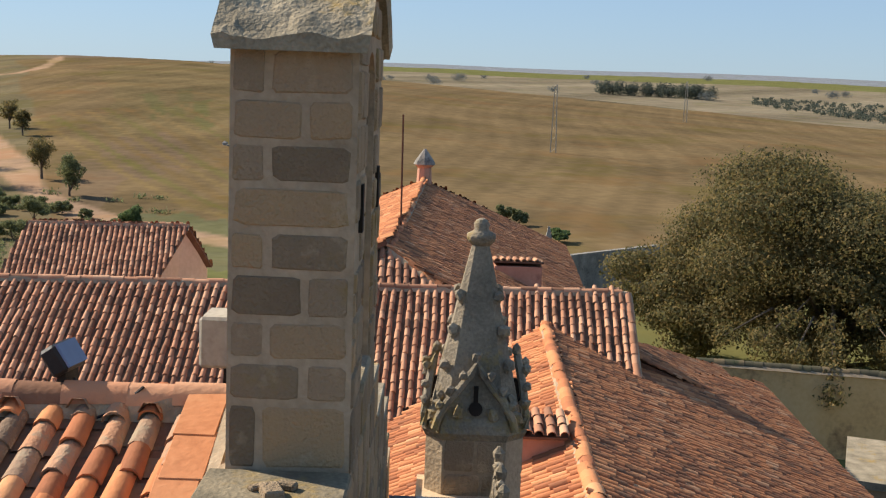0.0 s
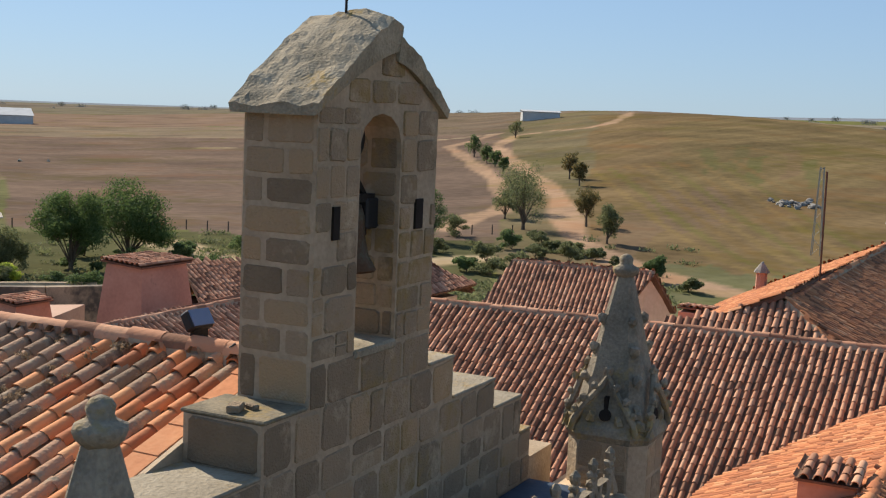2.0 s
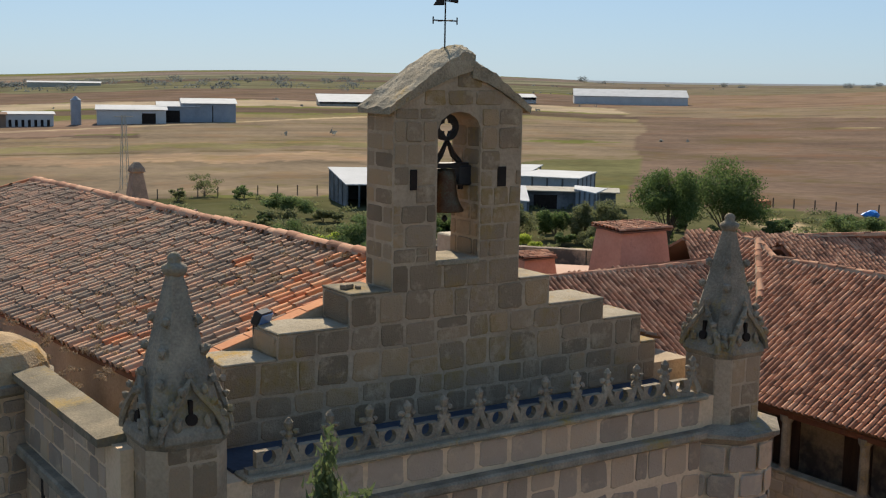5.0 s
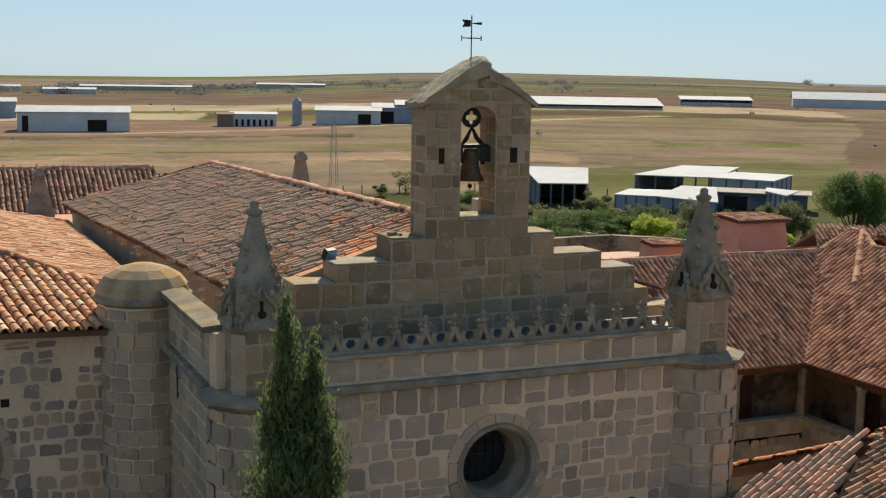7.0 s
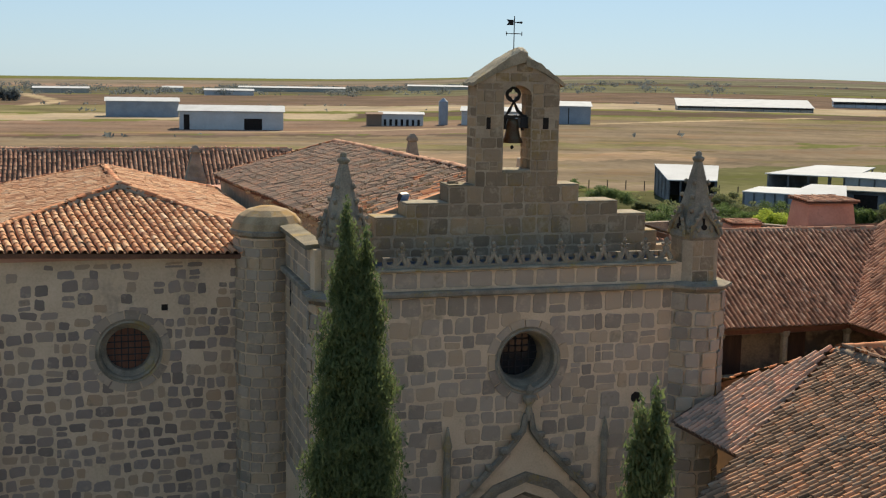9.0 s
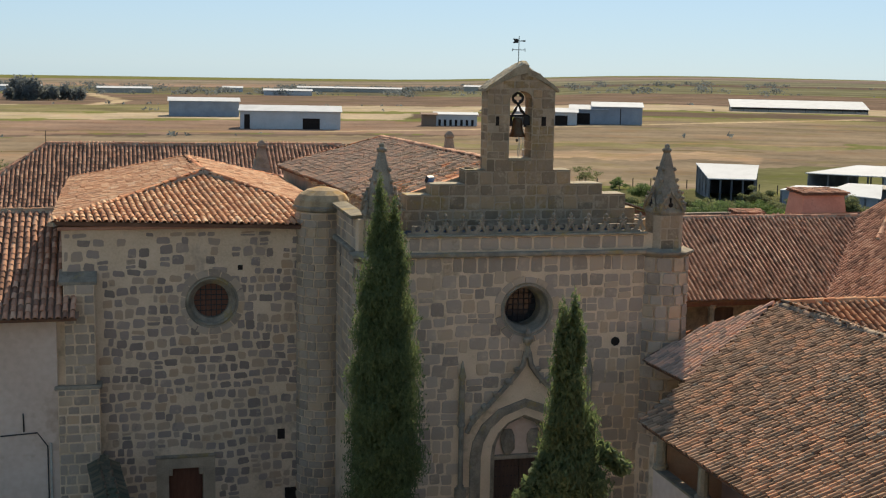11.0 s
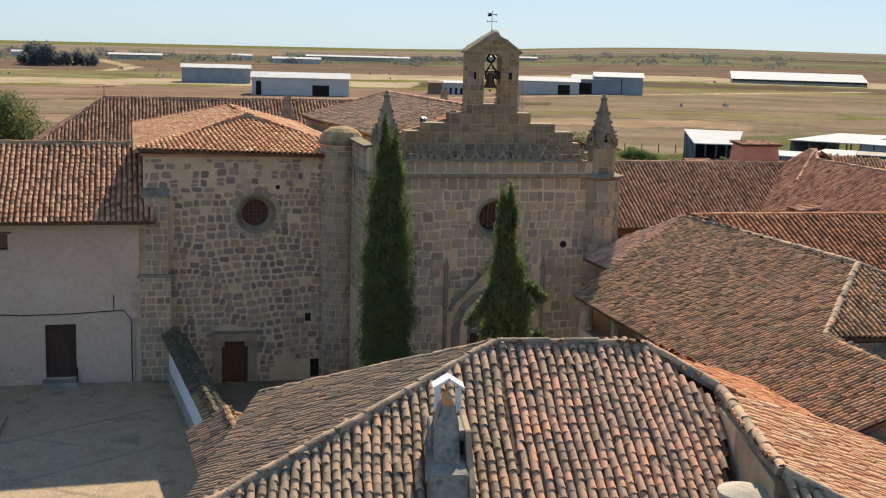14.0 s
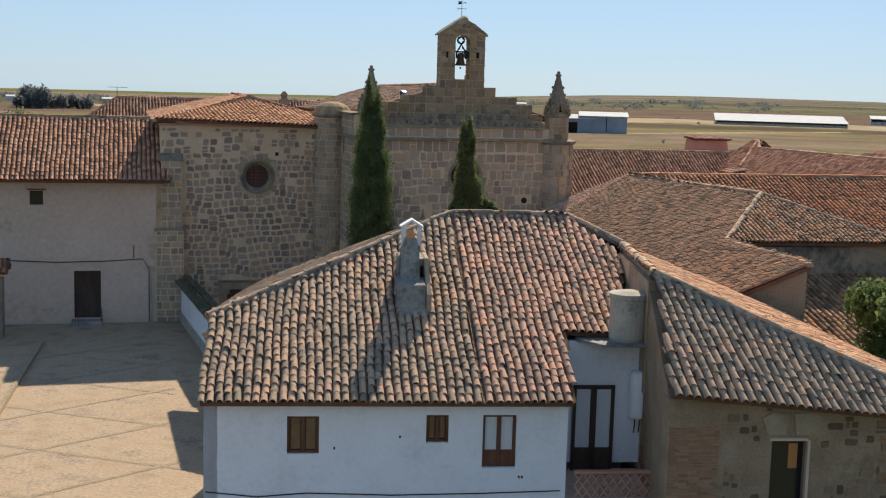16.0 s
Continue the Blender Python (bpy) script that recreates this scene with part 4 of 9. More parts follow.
for j, (v0, v1) in enumerate(((9.75, 10.06), (10.06, 10.35), (10.35, 10.80), (10.80, 11.13), (11.13, 11.56))):
    lo = min([e for e in EDGES if step_top(e + 0.01) >= v1 - 0.01])
    hi = max([EDGES[i + 1] for i in range(9) if step_top((EDGES[i] + EDGES[i + 1]) / 2) >= v1 - 0.01])
    bl += courses(lo, hi, v0, v1, (v1 - v0, v1 - v0), (0.32, 0.58), seed=50 + j, joint=0.010, loose=0.06, wave=0.02, split=0.05)
masonry(gable, bl, flat(GF), stone_b, 120, 0.014, 0.15, 11)
for (a, b), z in zip(((-3.95, -3.57), (-3.55, -2.80), (-2.78, -1.74), (-1.72, -1.10), (1.10, 1.66), (1.68, 2.73), (2.75, 3.52), (3.54, 3.85)), (10.35, 10.80, 11.13, 11.56, 11.56, 11.13, 10.80, 10.35)):
    # Step nearest the belfry: mossy stone, picked darker also for its shade.
    part("step_cap", bm_box(a, b, GF - 0.02, GB + 0.04, z, z + 0.035, 0.012), moss_m if a == -1.72 else cap_m, church)
for x, z0, z1, sg in ((-3.55, 10.36, 10.8, -1), (-2.78, 10.82, 11.13, -1), (-1.72, 11.15, 11.56, -1), (1.66, 11.15, 11.56, 1), (2.73, 10.82, 11.13, 1), (3.52, 10.36, 10.8, 1)):
    masonry(gable, courses(GF + 0.02, GB - 0.02, z0, z1, (z1 - z0, z1 - z0), (0.5, 0.9), seed=int(x * 10) + 90, joint=0.02), side(x, sg), stone_b, 4, 0.015, 0.06, 12)

# bell gable with a through opening and a gabled cap
BL, BR, BF, BB = -1.06, 1.08, 1.19, 1.90
HOLE = [(-0.36, 11.92), (0.36, 11.92), (0.36, 13.75), (0.30, 13.88), (0.16, 13.97), (0.0, 14.0), (-0.16, 13.97), (-0.30, 13.88), (-0.36, 13.75)]
bm = frame_hole(BL, BR, 11.55, 14.05, HOLE, front(BF), BB - BF)
v = [bm.verts.new(c) for c in ((BL, BF, 14.05), (BR, BF, 14.05), (0.02, BF, 14.62), (BL, BB, 14.05), (BR, BB, 14.05), (0.02, BB, 14.62))]
for q in ((0, 1, 2), (3, 5, 4), (0, 2, 5, 3), (1, 4, 5, 2), (0, 3, 4, 1)):
    bm.faces.new([v[i] for i in q])
belfry = part("bell_gable", bm, belfry_mortar, church, "bell gable of coursed stone blocks with arched opening")


def keep_bell(u, v):
    if abs(u) < 0.42 and 11.9 < v < 14.02:
        return False
    if abs(abs(u + 0.01) - 0.75) < 0.17 and abs(v - 13.08) < 0.24:
        return False
    return v < 14.80 - 0.70 * abs(u)


bl = []
for (a, b) in ((BL, -0.37), (0.37, BR)):
    bl += courses(a, b, 11.93, 14.05, (0.21, 0.34), (0.26, 0.52), keep_bell, 70 + int(a * 3), 0.012, 0.05, 0.012, 0.04)
bl += courses(BL, BR, 11.53, 11.92, (0.39, 0.39), (0.35, 0.6), seed=75, joint=0.012)
bl += courses(-0.75, 0.75, 14.07, 14.55, (0.24, 0.24), (0.3, 0.5), lambda u, v: v < 14.70 - 0.74 * abs(u) - 0.10, 76, 0.03)
masonry(belfry, bl, flat(BF), stone_b, 120, 0.014, 0.11, 13)
bl, zt = [], 14.0
for h, cut_ in ((0.285, 0.30), (0.25, 0.60), (0.24, 0.30), (0.255, 0), (0.24, 0.30), (0.27, 0.62), (0.24, 0.31), (0.24, 0.62), (0.41, 0.26)):
    ends = [BF + 0.01, BB - cut_ * (BB - BF), BB] if cut_ else [BF + 0.01, BB]
    bl += [((p + q) / 2, zt - h / 2, q - p - 0.035, h - 0.035) for p, q in zip(ends, ends[1:])]
    zt -= h
masonry(belfry, bl, side(BL, -1), stone_b, 60, 0.008, 0.10, 14)
masonry(belfry, courses(BF + 0.01, BB, 11.57, 14.0, (0.235, 0.25), (0.26, 0.5), seed=83, joint=0.04), side(BR, 1), stone_b, 60, 0.02, 0.07, 15)
masonry(belfry, courses(BF + 0.02, BB, 11.95, 13.85, (0.24, 0.27), (0.3, 0.5), seed=84, joint=0.03), side(0.36, -1), stone_b, 30, 0.015, 0.07, 16)
masonry(belfry, courses(BF + 0.02, BB, 11.95, 13.85, (0.24, 0.27), (0.3, 0.5), seed=85, joint=0.03), side(-0.36, 1), stone_b, 30, 0.015, 0.07, 17)
for sx, sw_ in ((-0.75, 0.05), (0.73, 0.07)):
    part("putlog_hole", bm_box(sx - sw_, sx + sw_, BF - 0.024, BF + 0.02, 12.94, 13.22), dark_m, belfry)
part("opening_sill", bm_box(-0.37, 0.37, BF - 0.03, BB + 0.03, 11.86, 11.95, 0.02), coping_m, church)


def sink(u, w):
    """The worn crown is highest in its middle."""
    return (0.04 + 0.13 * (2 * w - 1) ** 2) * u ** 3


def cap_slab(sgn):
    """Half of the worn stone cap, from eave to apex."""
    bm = bmesh.new()
    n, m = 24, 15
    o = 0.13
    xe, xa, ze, za = (BL - 0.11, 0.20, 14.00, 14.98) if sgn < 0 else (BR + 0.11, 0.17, 14.00, 14.76)
    rr = random.Random(5 + sgn)
    grid = []
    for i in range(n + 1):
        row = []
        for j in range(m + 1):
            u, w = i / n, j / m
            worn = 0.035 * noise.noise(Vector((u * 4 + sgn * 9, w * 3, 0.3))) + 0.02 * noise.noise(Vector((u * 11, w * 8 + sgn, 2))) + 0.015 * noise.noise(Vector((u * 27, w * 21 + sgn, 5)))
            lump = 0.03 * math.floor(u * 3.2 + 0.25 * math.sin(w * 7)) / 3
            row.append(bm.verts.new((xe + (xa - xe) * u, BF - 0.07 + (BB - BF + 0.16) * w, ze + 0.05 + (min(za, 14.86) - ze) * min(1, u * (1.0 if sgn > 0 else 1.14)) + worn + lump - sink(u, w))))
        grid.append(row)
    low = [[bm.verts.new((xe + (xa - xe) * i / n, BF - 0.05 + (BB - BF + 0.12) * j / m, ze - 0.035 + (min(za, 14.86) - ze) * i / n - 0.10 * (i / n) - sink(i / n, j / m))) for j in range(m + 1)] for i in range(n + 1)]
    for i in range(n):
        for j in range(m):
            bm.faces.new((grid[i][j], grid[i + 1][j], grid[i + 1][j + 1], grid[i][j + 1]))
            bm.faces.new((low[i][j], low[i][j + 1], low[i + 1][j + 1], low[i + 1][j]))
        bm.faces.new((grid[i][0], low[i][0], low[i + 1][0], grid[i + 1][0]))
        bm.faces.new((grid[i][m], grid[i + 1][m], low[i + 1][m], low[i][m]))
    for j in range(m):
        bm.faces.new((grid[0][j], grid[0][j + 1], low[0][j + 1], low[0][j]))
        bm.faces.new((grid[n][j], low[n][j], low[n][j + 1], grid[n][j + 1]))
    part("gable_cap", bm, coping_m, church, "worn grey stone cap with lichen")


cap_slab(-1)
cap_slab(1)

# bell with its wooden headstock and pierced iron disc
bell = thing("bell", "dark bronze bell hung from pierced iron headstock", "bell", (0, 1.55, 13.1))
part("bell_body", bm_lathe([(0.03, 13.02), (0.12, 13.01), (0.15, 12.92), (0.165, 12.72), (0.20, 12.56), (0.27, 12.44), (0.265, 12.42), (0.18, 12.46)], 24, (-0.02, 1.50, 0)), bronze_m, bell, smooth=True)
part("clapper", bm_lathe([(0.012, 12.36), (0.04, 12.33), (0.045, 12.30), (0.01, 12.26)], 10, (-0.02, 1.50, 0)), iron_m, bell)
part("headstock", bm_prism([(-0.30, 1.42), (0.32, 1.42), (0.32, 1.60), (-0.30, 1.60)], 13.03, [13.10, 13.10, 13.10, 13.10]), iron_m, bell)
bm = bm_tube([(-0.22, 1.5, 12.75), (-0.22, 1.5, 13.05), (-0.10, 1.5, 13.22), (0.0, 1.5, 13.42), (0.10, 1.5, 13.22), (0.24, 1.5, 13.08), (0.24, 1.5, 12.72)], 0.045, 6)
part("yoke", bm, iron_m, bell)
quat = []
for i in range(32):
    a = 2 * math.pi * i / 32
    r = 0.075 + 0.055 * abs(math.cos(2 * a))
    quat.append((r * math.cos(a) - 0.0, 13.60 + r * math.sin(a)))
bm = bmesh.new()
fo, fi, bo, bi = ([bm.verts.new((0.19 * math.cos(2 * math.pi * i / 32) - 0.02, y, 13.60 + 0.19 * math.sin(2 * math.pi * i / 32))) if out else
                   bm.verts.new((quat[i][0] - 0.02, y, quat[i][1])) for i in range(32)] for y, out in ((1.46, 1), (1.46, 0), (1.54, 1), (1.54, 0)))
for i in range(32):
    j = (i + 1) % 32
    bm.faces.new((fo[i], fo[j], fi[j], fi[i]))
    bm.faces.new((bo[i], bi[i], bi[j], bo[j]))
    bm.faces.new((fo[i], bo[i], bo[j], fo[j]))
    bm.faces.new((fi[i], fi[j], bi[j], bi[i]))
part("pierced_disc", bm, iron_m, bell, "iron disc with a four-lobed opening")
part("motor_box", bm_box(0.16, 0.40, 1.40, 1.66, 12.78, 13.06, 0.02), black_m, bell)
for piece in bell.children:
    piece.data.transform(Matrix.Translation((0, 0, 0.17)))
jb = thing("switch_box", "pale grey metal switch box behind the bell gable", "switch box", (0.6, 2.1, 11.8))
part("box", bm_box(0.42, 0.80, 1.91, 2.36, 11.80, 12.16, 0.02), asbestos_m, jb)
part("box_bracket", bm_box(0.50, 0.72, 1.91, 2.2, 11.55, 11.80), iron_m, jb)

vane = thing("weathervane", "black iron weathervane with cross bars and swallowtail flag", "weathervane", (0.0, 1.60, 14.82))
part("rod", bm_tube([(0.0, 1.60, 14.70), (0.0, 1.60, 15.66)], 0.012, 6), iron_m, vane)
part("cross_bar", bm_tube([(-0.20, 1.60, 15.24), (0.20, 1.60, 15.24)], 0.010, 6), iron_m, vane)
part("cross_bar", bm_tube([(0, 1.42, 15.24), (0, 1.78, 15.24)], 0.010, 6), iron_m, vane)
for e in (-0.2, 0.2):
    part("bar_end", bm_box(e - 0.008, e + 0.008, 1.595, 1.605, 15.19, 15.29), iron_m, vane)
bm = bmesh.new()
fl = [(-0.02, 15.45), (-0.02, 15.57), (-0.20, 15.58), (-0.15, 15.51), (-0.20, 15.44)]
fa, fb = [bm.verts.new((u, 1.594, v)) for u, v in fl], [bm.verts.new((u, 1.606, v)) for u, v in fl]
bm.faces.new(fa)
bm.faces.new(fb[::-1])
for i in range(5):
    bm.faces.new((fa[i], fb[i], fb[(i + 1) % 5], fa[(i + 1) % 5]))
part("flag", bm, iron_m, vane)
part("arrow", bm_tube([(0, 1.6, 15.51), (0.20, 1.6, 15.51)], [0.008, 0.03], 5), iron_m, vane)

flash_m = mat("flat_clay_tile", [(0, (0.42, 0.165, 0.075)), (0.5, (0.57, 0.245, 0.115)), (1, (0.64, 0.32, 0.16))], 1.5, 18, 0.9, 0.3)
# nave roof and walls
part("nave_wall", bm_prism([(-3.80, 1.95), (4.3, 1.95), (4.3, 22.5), (-4.72, 22.5)], 5.0, [10.22, 9.95, 9.75, 9.80]), belfry_mortar, church, "weathered tan rendered nave wall")
R0, R1 = (-0.05, 1.97, 11.64), (-0.55, 20.3, 11.42)
W0, W1 = (-3.95, 1.97, 10.38), (-4.92, 22.8, 9.95)
E0, E1 = (4.6, 1.97, 10.08), (4.4, 22.8, 9.92)
roof_face([R0, R1, W1, W0], tile_nave, church, 300, (-1.1, 2.4), fresh=tile_new, slim=0.94, wob=1.4)
roof_face([R0, E0, E1, R1], tile_nave, church, 0, near=False)
roof_face([R1, E1, W1], tile_nave, church, 0)
ridge([R0, R1], tile_red, church, 0.135, lift=0.07)
ridge([R1, W1], tile_new, church, 0.11)
part("lime_fillet", bm_prism([(-4.0, 1.95), (-0.15, 1.95), (-0.15, 2.08), (-4.0, 2.08)], 10.2, [10.59, 11.81, 11.76, 10.54]), belfry_mortar, church, "crumbling lime fillet against the gable")
for i in range(9):
    x0 = -4.05 + i * 0.43
    sl = math.atan2(1.22, 3.85)
    part("flashing_tile", bm_box(0, 0.50, -0.13, 0.13, 0, 0.022, 0.004, turn=Matrix.Translation((x0, 2.17 + rng.uniform(-0.01, 0.01), 10.545 + (x0 + 4.0) * 0.317)) @ Matrix.Rotation(-sl + 0.02, 4, "Y") @ Matrix.Rotation(rng.uniform(-0.03, 0.03), 4, "Z")), flash_m, church, "flat clay flashing tile")
for px, py, h in ((3.6, 24.0, 11.6), (-5.45, 25.3, 11.03)):
    part("rear_pinnacle", bm_lathe([(0.62, 8.2), (0.62, 9.6), (0.55, 9.7), (0.22, h - 0.35), (0.30, h - 0.30), (0.26, h - 0.18), (0.10, h - 0.02)], 4, (px, py, 0), math.pi / 4), carved_m, church, "squat tapering stone pinnacle")
part("rear_wall", bm_box(-6.0, 4.3, 22.5, 25.8, 5.0, 9.3), pink_m, church)


def floodlight(x, y, z, yaw, up, label):
    t = thing("floodlight", label, "floodlight", (x, y, z), "floodlights on the church roof")
    m = Matrix.Translation((x, y, z)) @ Matrix.Rotation(radians(yaw), 4, "Z")
    part("bracket", bm_box(-0.09, 0.09, -0.03, 0.03, -0.16, 0.0, turn=m), iron_m, t)
    m2 = m @ Matrix.Rotation(radians(up), 4, "X")
    bm = bm_box(-0.14, 0.14, -0.08, 0.05, -0.02, 0.18, 0.02, turn=m2)
    h = part("housing", bm, black_m, t)
    part("lamp_glass", bm_box(-0.125, 0.125, -0.094, -0.08, -0.005, 0.165, turn=m2), sky_glass_m, h)
    part("power_cable", bm_tube([m @ Vector((0.0, -0.05, -0.06)), m @ Vector((-0.18, -0.14, -0.18)), m @ Vector((-0.22, -0.26, -0.27)), m @ Vector((-0.16, -0.42, -0.2)), m @ Vector((-0.06, -0.56, -0.06))], 0.011, 6), black_m, t)


floodlight(0.02, 3.14, 11.86, -10, -34, "black floodlight on the roof ridge, sky reflection coloured into its glass")
floodlight(-2.70, 1.93, 11.18, 30, 25, "small black floodlight on the gable step")
for bx, by, bw, turn_ in ((-1.56, 1.56, 0.09, 20), (-1.42, 1.50, 0.06, 70), (-1.45, 1.66, 0.045, 130)):
    t = thing("broken_brick", "broken piece of brick lying on the gable step", "brick", (bx, by, 11.595))
    part("brick_piece", bm_box(-bw, bw, -bw * 0.6, bw * 0.6, 0, bw * 0.7, 0.01, turn=Matrix.Translation((bx, by, 11.593)) @ Matrix.Rotation(radians(turn_), 4, "Z")), stone_b, t)

# ---- chapel block beside the church ----
chapel = thing("chapel", "rubble stone chapel with hipped clay tile roof and round window", "chapel", (-9.5, 8, GROUND))
CY = 5.08
CX0, CX1 = -13.75, -5.9
bm = frame_hole(-10.3, -7.9, 5.8, 8.2, circle(-9.12, 6.98, 0.72), front(CY), 0.8)
part("door_wall", frame_hole(-11.2, -8.8, GROUND - 0.2, 1.9, [(-10.56, GROUND - 0.19), (-9.46, GROUND - 0.19), (-9.46, 1.2), (-9.58, 1.2), (-9.58, 1.43), (-10.44, 1.43), (-10.44, 1.2), (-10.56, 1.2)], front(CY), 0.8), rubble_mortar, chapel)
for u0, u1, v0, v1 in ((CX0, -10.3, 5.8, 8.2), (-7.9, CX1, 5.8, 8.2), (CX0, CX1, 8.2, 9.45), (CX0, CX1, 1.9, 5.8), (CX0, -11.2, GROUND - 0.2, 1.9), (-8.8, CX1, GROUND - 0.2, 1.9)):
    part("chapel_wall", bm_box(u0, u1, CY, CY + 0.8, v0, v1), rubble_mortar, chapel)
part("chapel_wall", bm_box(CX0, CX0 + 0.8, CY + 0.8, 20.5, GROUND, 9.45), rubble_mortar, chapel)
part("chapel_wall", bm_box(-6.0, -5.2, CY + 0.8, 20.5, GROUND, 9.45), rubble_mortar, chapel)
cw = part("chapel_wall", bm, rubble_mortar, chapel, "rubble wall of dark stones in pale mortar")


def keep_chapel(u, v):
    if any(abs(u - a) < w and abs(v - b) < h for a, b, w, h in ((-6.55, 0.15, 0.42, 0.55), (-6.87, 2.42, 0.32, 0.34), (-8.2, 8.1, 0.28, 0.24))):
        return False
    if (u + 9.12) ** 2 + (v - 6.98) ** 2 < 1.03 ** 2:
        return False
    if -10.95 < u < -9.05 and v < 2.05 or u > -8.4 and v < 0.7 + 0.25 * math.sin(u * 3):
        return False
    if random.Random(int(u * 97 + v * 131)).random() > (0.52 if v > 8.0 else 0.86 if u < -11.3 else 0.97):
        return False
    return u > -12.6 or v > 8.0


masonry(cw, courses(-13.7, -6.3, GROUND, 9.3, (0.24, 0.37), (0.24, 0.54), keep_chapel, 101, 0.026, 0.12, 0.09, 0.06), flat(CY), stone_f, 300, 0.014, 0.36, 21, (-9, 6))
oculus(-9.12, 6.98, CY, 0.95, chapel, 0.42, brown_m, 0.60)
part("chapel_door", bm_box(-10.55, -9.47, CY + 0.3, CY + 0.38, GROUND, 1.42), brown_m, chapel, "dark wooden door in a stone frame")
for a, b, c, e in ((-10.96, -10.56, GROUND, 1.43), (-9.46, -9.06, GROUND, 1.43), (-10.96, -9.06, 1.43, 1.8), (-10.56, -10.44, 1.2, 1.43), (-9.58, -9.46, 1.2, 1.43)):
    part("door_frame", bm_box(a, b, CY - 0.04, CY + 0.28, c, e, 0.015), belfry_mortar, chapel)
part("door_hood", bm_box(-11.0, -9.02, CY - 0.12, CY + 0.1, 1.80, 1.90, 0.02), carved_m, chapel)
part("wall_niche", bm_box(-6.75, -6.35, CY - 0.012, CY + 0.02, GROUND + 0.1, 0.55), dark_m, chapel)
part("wall_niche", bm_box(-7.0, -6.75, CY - 0.012, CY + 0.02, 2.25, 2.6), dark_m, chapel)
part("wall_niche", bm_box(-8.28, -8.12, CY - 0.012, CY + 0.02, 8.02, 8.18), dark_m, chapel)
part("eaves_band", bm_box(CX0 - 0.12, -6.1, CY - 0.14, CY + 0.2, 9.40, 9.52, 0.02), pink_m, chapel)
C1, C2 = (-9.08, 10.5, 10.78), (-9.35, 17.0, 10.78)
A0, A1 = (-14.05, 4.72, 9.60), (-5.95, 4.72, 9.60)
B0, B1 = (-14.15, 21.0, 9.55), (-5.05, 21.0, 9.55)
A1b = (-5.05, 6.2, 9.60)
roof_face([C1, A0, A1, A1b], tile_sun, chapel, 300, (-9, 5.5))
roof_face([C1, A1b, B1, C2], tile_sun, chapel, 0)
roof_face([C1, C2, B0, A0], tile_sun, chapel, 60, (-12, 8))
roof_face([C2, B1, B0], tile_new, chapel, 0, bare=True)
for a, b in ((C1, C2), (C1, A0), (C1, A1b), (C2, B0), (C2, B1)):
    ridge([a, b], tile_new, chapel, 0.11)
# corner buttress with a set-off
for x0, x1, y0, z0, z1 in ((-13.95, -12.68, 4.45, GROUND, 4.40), (-13.72, -12.78, 4.62, 4.50, 7.75)):
    b = part("corner_buttress", bm_box(x0, x1, y0, CY + 0.3, z0, z1), mortar_m, chapel)
    masonry(b, courses(x0, x1, z0, z1, (0.28, 0.38), (0.3, 0.52), seed=int(z1 * 10), joint=0.04), flat(y0), stone_m, 70, 0.02, 0.10, 23)
part("set_off", bm_box(-14.05, -12.6, 4.45, CY + 0.2, 4.38, 4.52, 0.03), carved_m, chapel)
part("buttress_top", bm_prism([(-13.85, 4.6), (-12.7, 4.6), (-12.7, 5.2), (-13.85, 5.2)], 7.72, [7.82, 7.82, 8.15, 8.15]), carved_m, chapel)

# ---- white wing ----
wing = thing("white_wing", "long cream rendered wing with clay tile roof", "building", (-20, 7, 0))
WY = 4.55
HW = [(-17.74, 0.22), (-16.52, 0.22), (-16.52, 2.5), (-17.74, 2.5)]
bm = frame_hole(-18.4, -15.9, -0.4, 3.0, HW, front(WY), 0.5)
part("window_wall", frame_hole(-20.0, -18.8, 5.3, 6.5, [(-19.68, 5.62), (-19.08, 5.62), (-19.08, 6.28), (-19.68, 6.28)], front(WY), 0.5), cream_m, wing)
for u0, u1, v0, v1 in ((-40, -18.4, -0.4, 3.0), (-15.9, -13.95, -0.4, 3.0), (-40, -13.95, 3.0, 5.3), (-40, -20.0, 5.3, 6.5), (-18.8, -13.95, 5.3, 6.5), (-40, -13.95, 6.5, 6.85)):
    part("wing_wall", bm_box(u0, u1, WY, WY + 0.5, v0, v1), cream_m, wing)
part("wing_wall", bm_box(-40, -14.05, WY + 0.5, 14.0, -0.4, 6.4), cream_m, wing)
part("wing_end_wall", bm_box(-13.95, -13.55, WY + 0.18, 8.0, 4.5, 6.85), mortar_m, wing)
part("wing_wall", bm, cream_m, wing, "cream wall render with damp stains")
part("wing_door", bm_box(-17.74, -16.52, WY + 0.22, WY + 0.30, 0.22, 2.5), wood_m, wing, "dark brown door")
part("wing_window", bm_box(-19.68, -19.08, WY + 0.3, WY + 0.36, 5.62, 6.28), glass_m, wing)
part("window_lintel", bm_box(-19.8, -18.95, WY - 0.04, WY + 0.06, 6.30, 6.38, 0.01), brown_m, wing)
part("door_step", bm_box(-17.85, -16.45, WY - 0.75, WY, -0.1, 0.20, 0.02), chimney_m, wing)
for i in range(7):
    part("rail_bar", bm_tube([(-16.48, WY - 0.72 + i * 0.11, 0.2), (-16.48, WY - 0.72 + i * 0.11, 0.75)], 0.012, 5), iron_m, wing)
for i in range(10):
    part("rail_bar", bm_tube([(-17.82 + i * 0.145, WY - 0.72, -0.08), (-17.82 + i * 0.145, WY - 0.72, 0.30)], 0.012, 5), iron_m, wing)
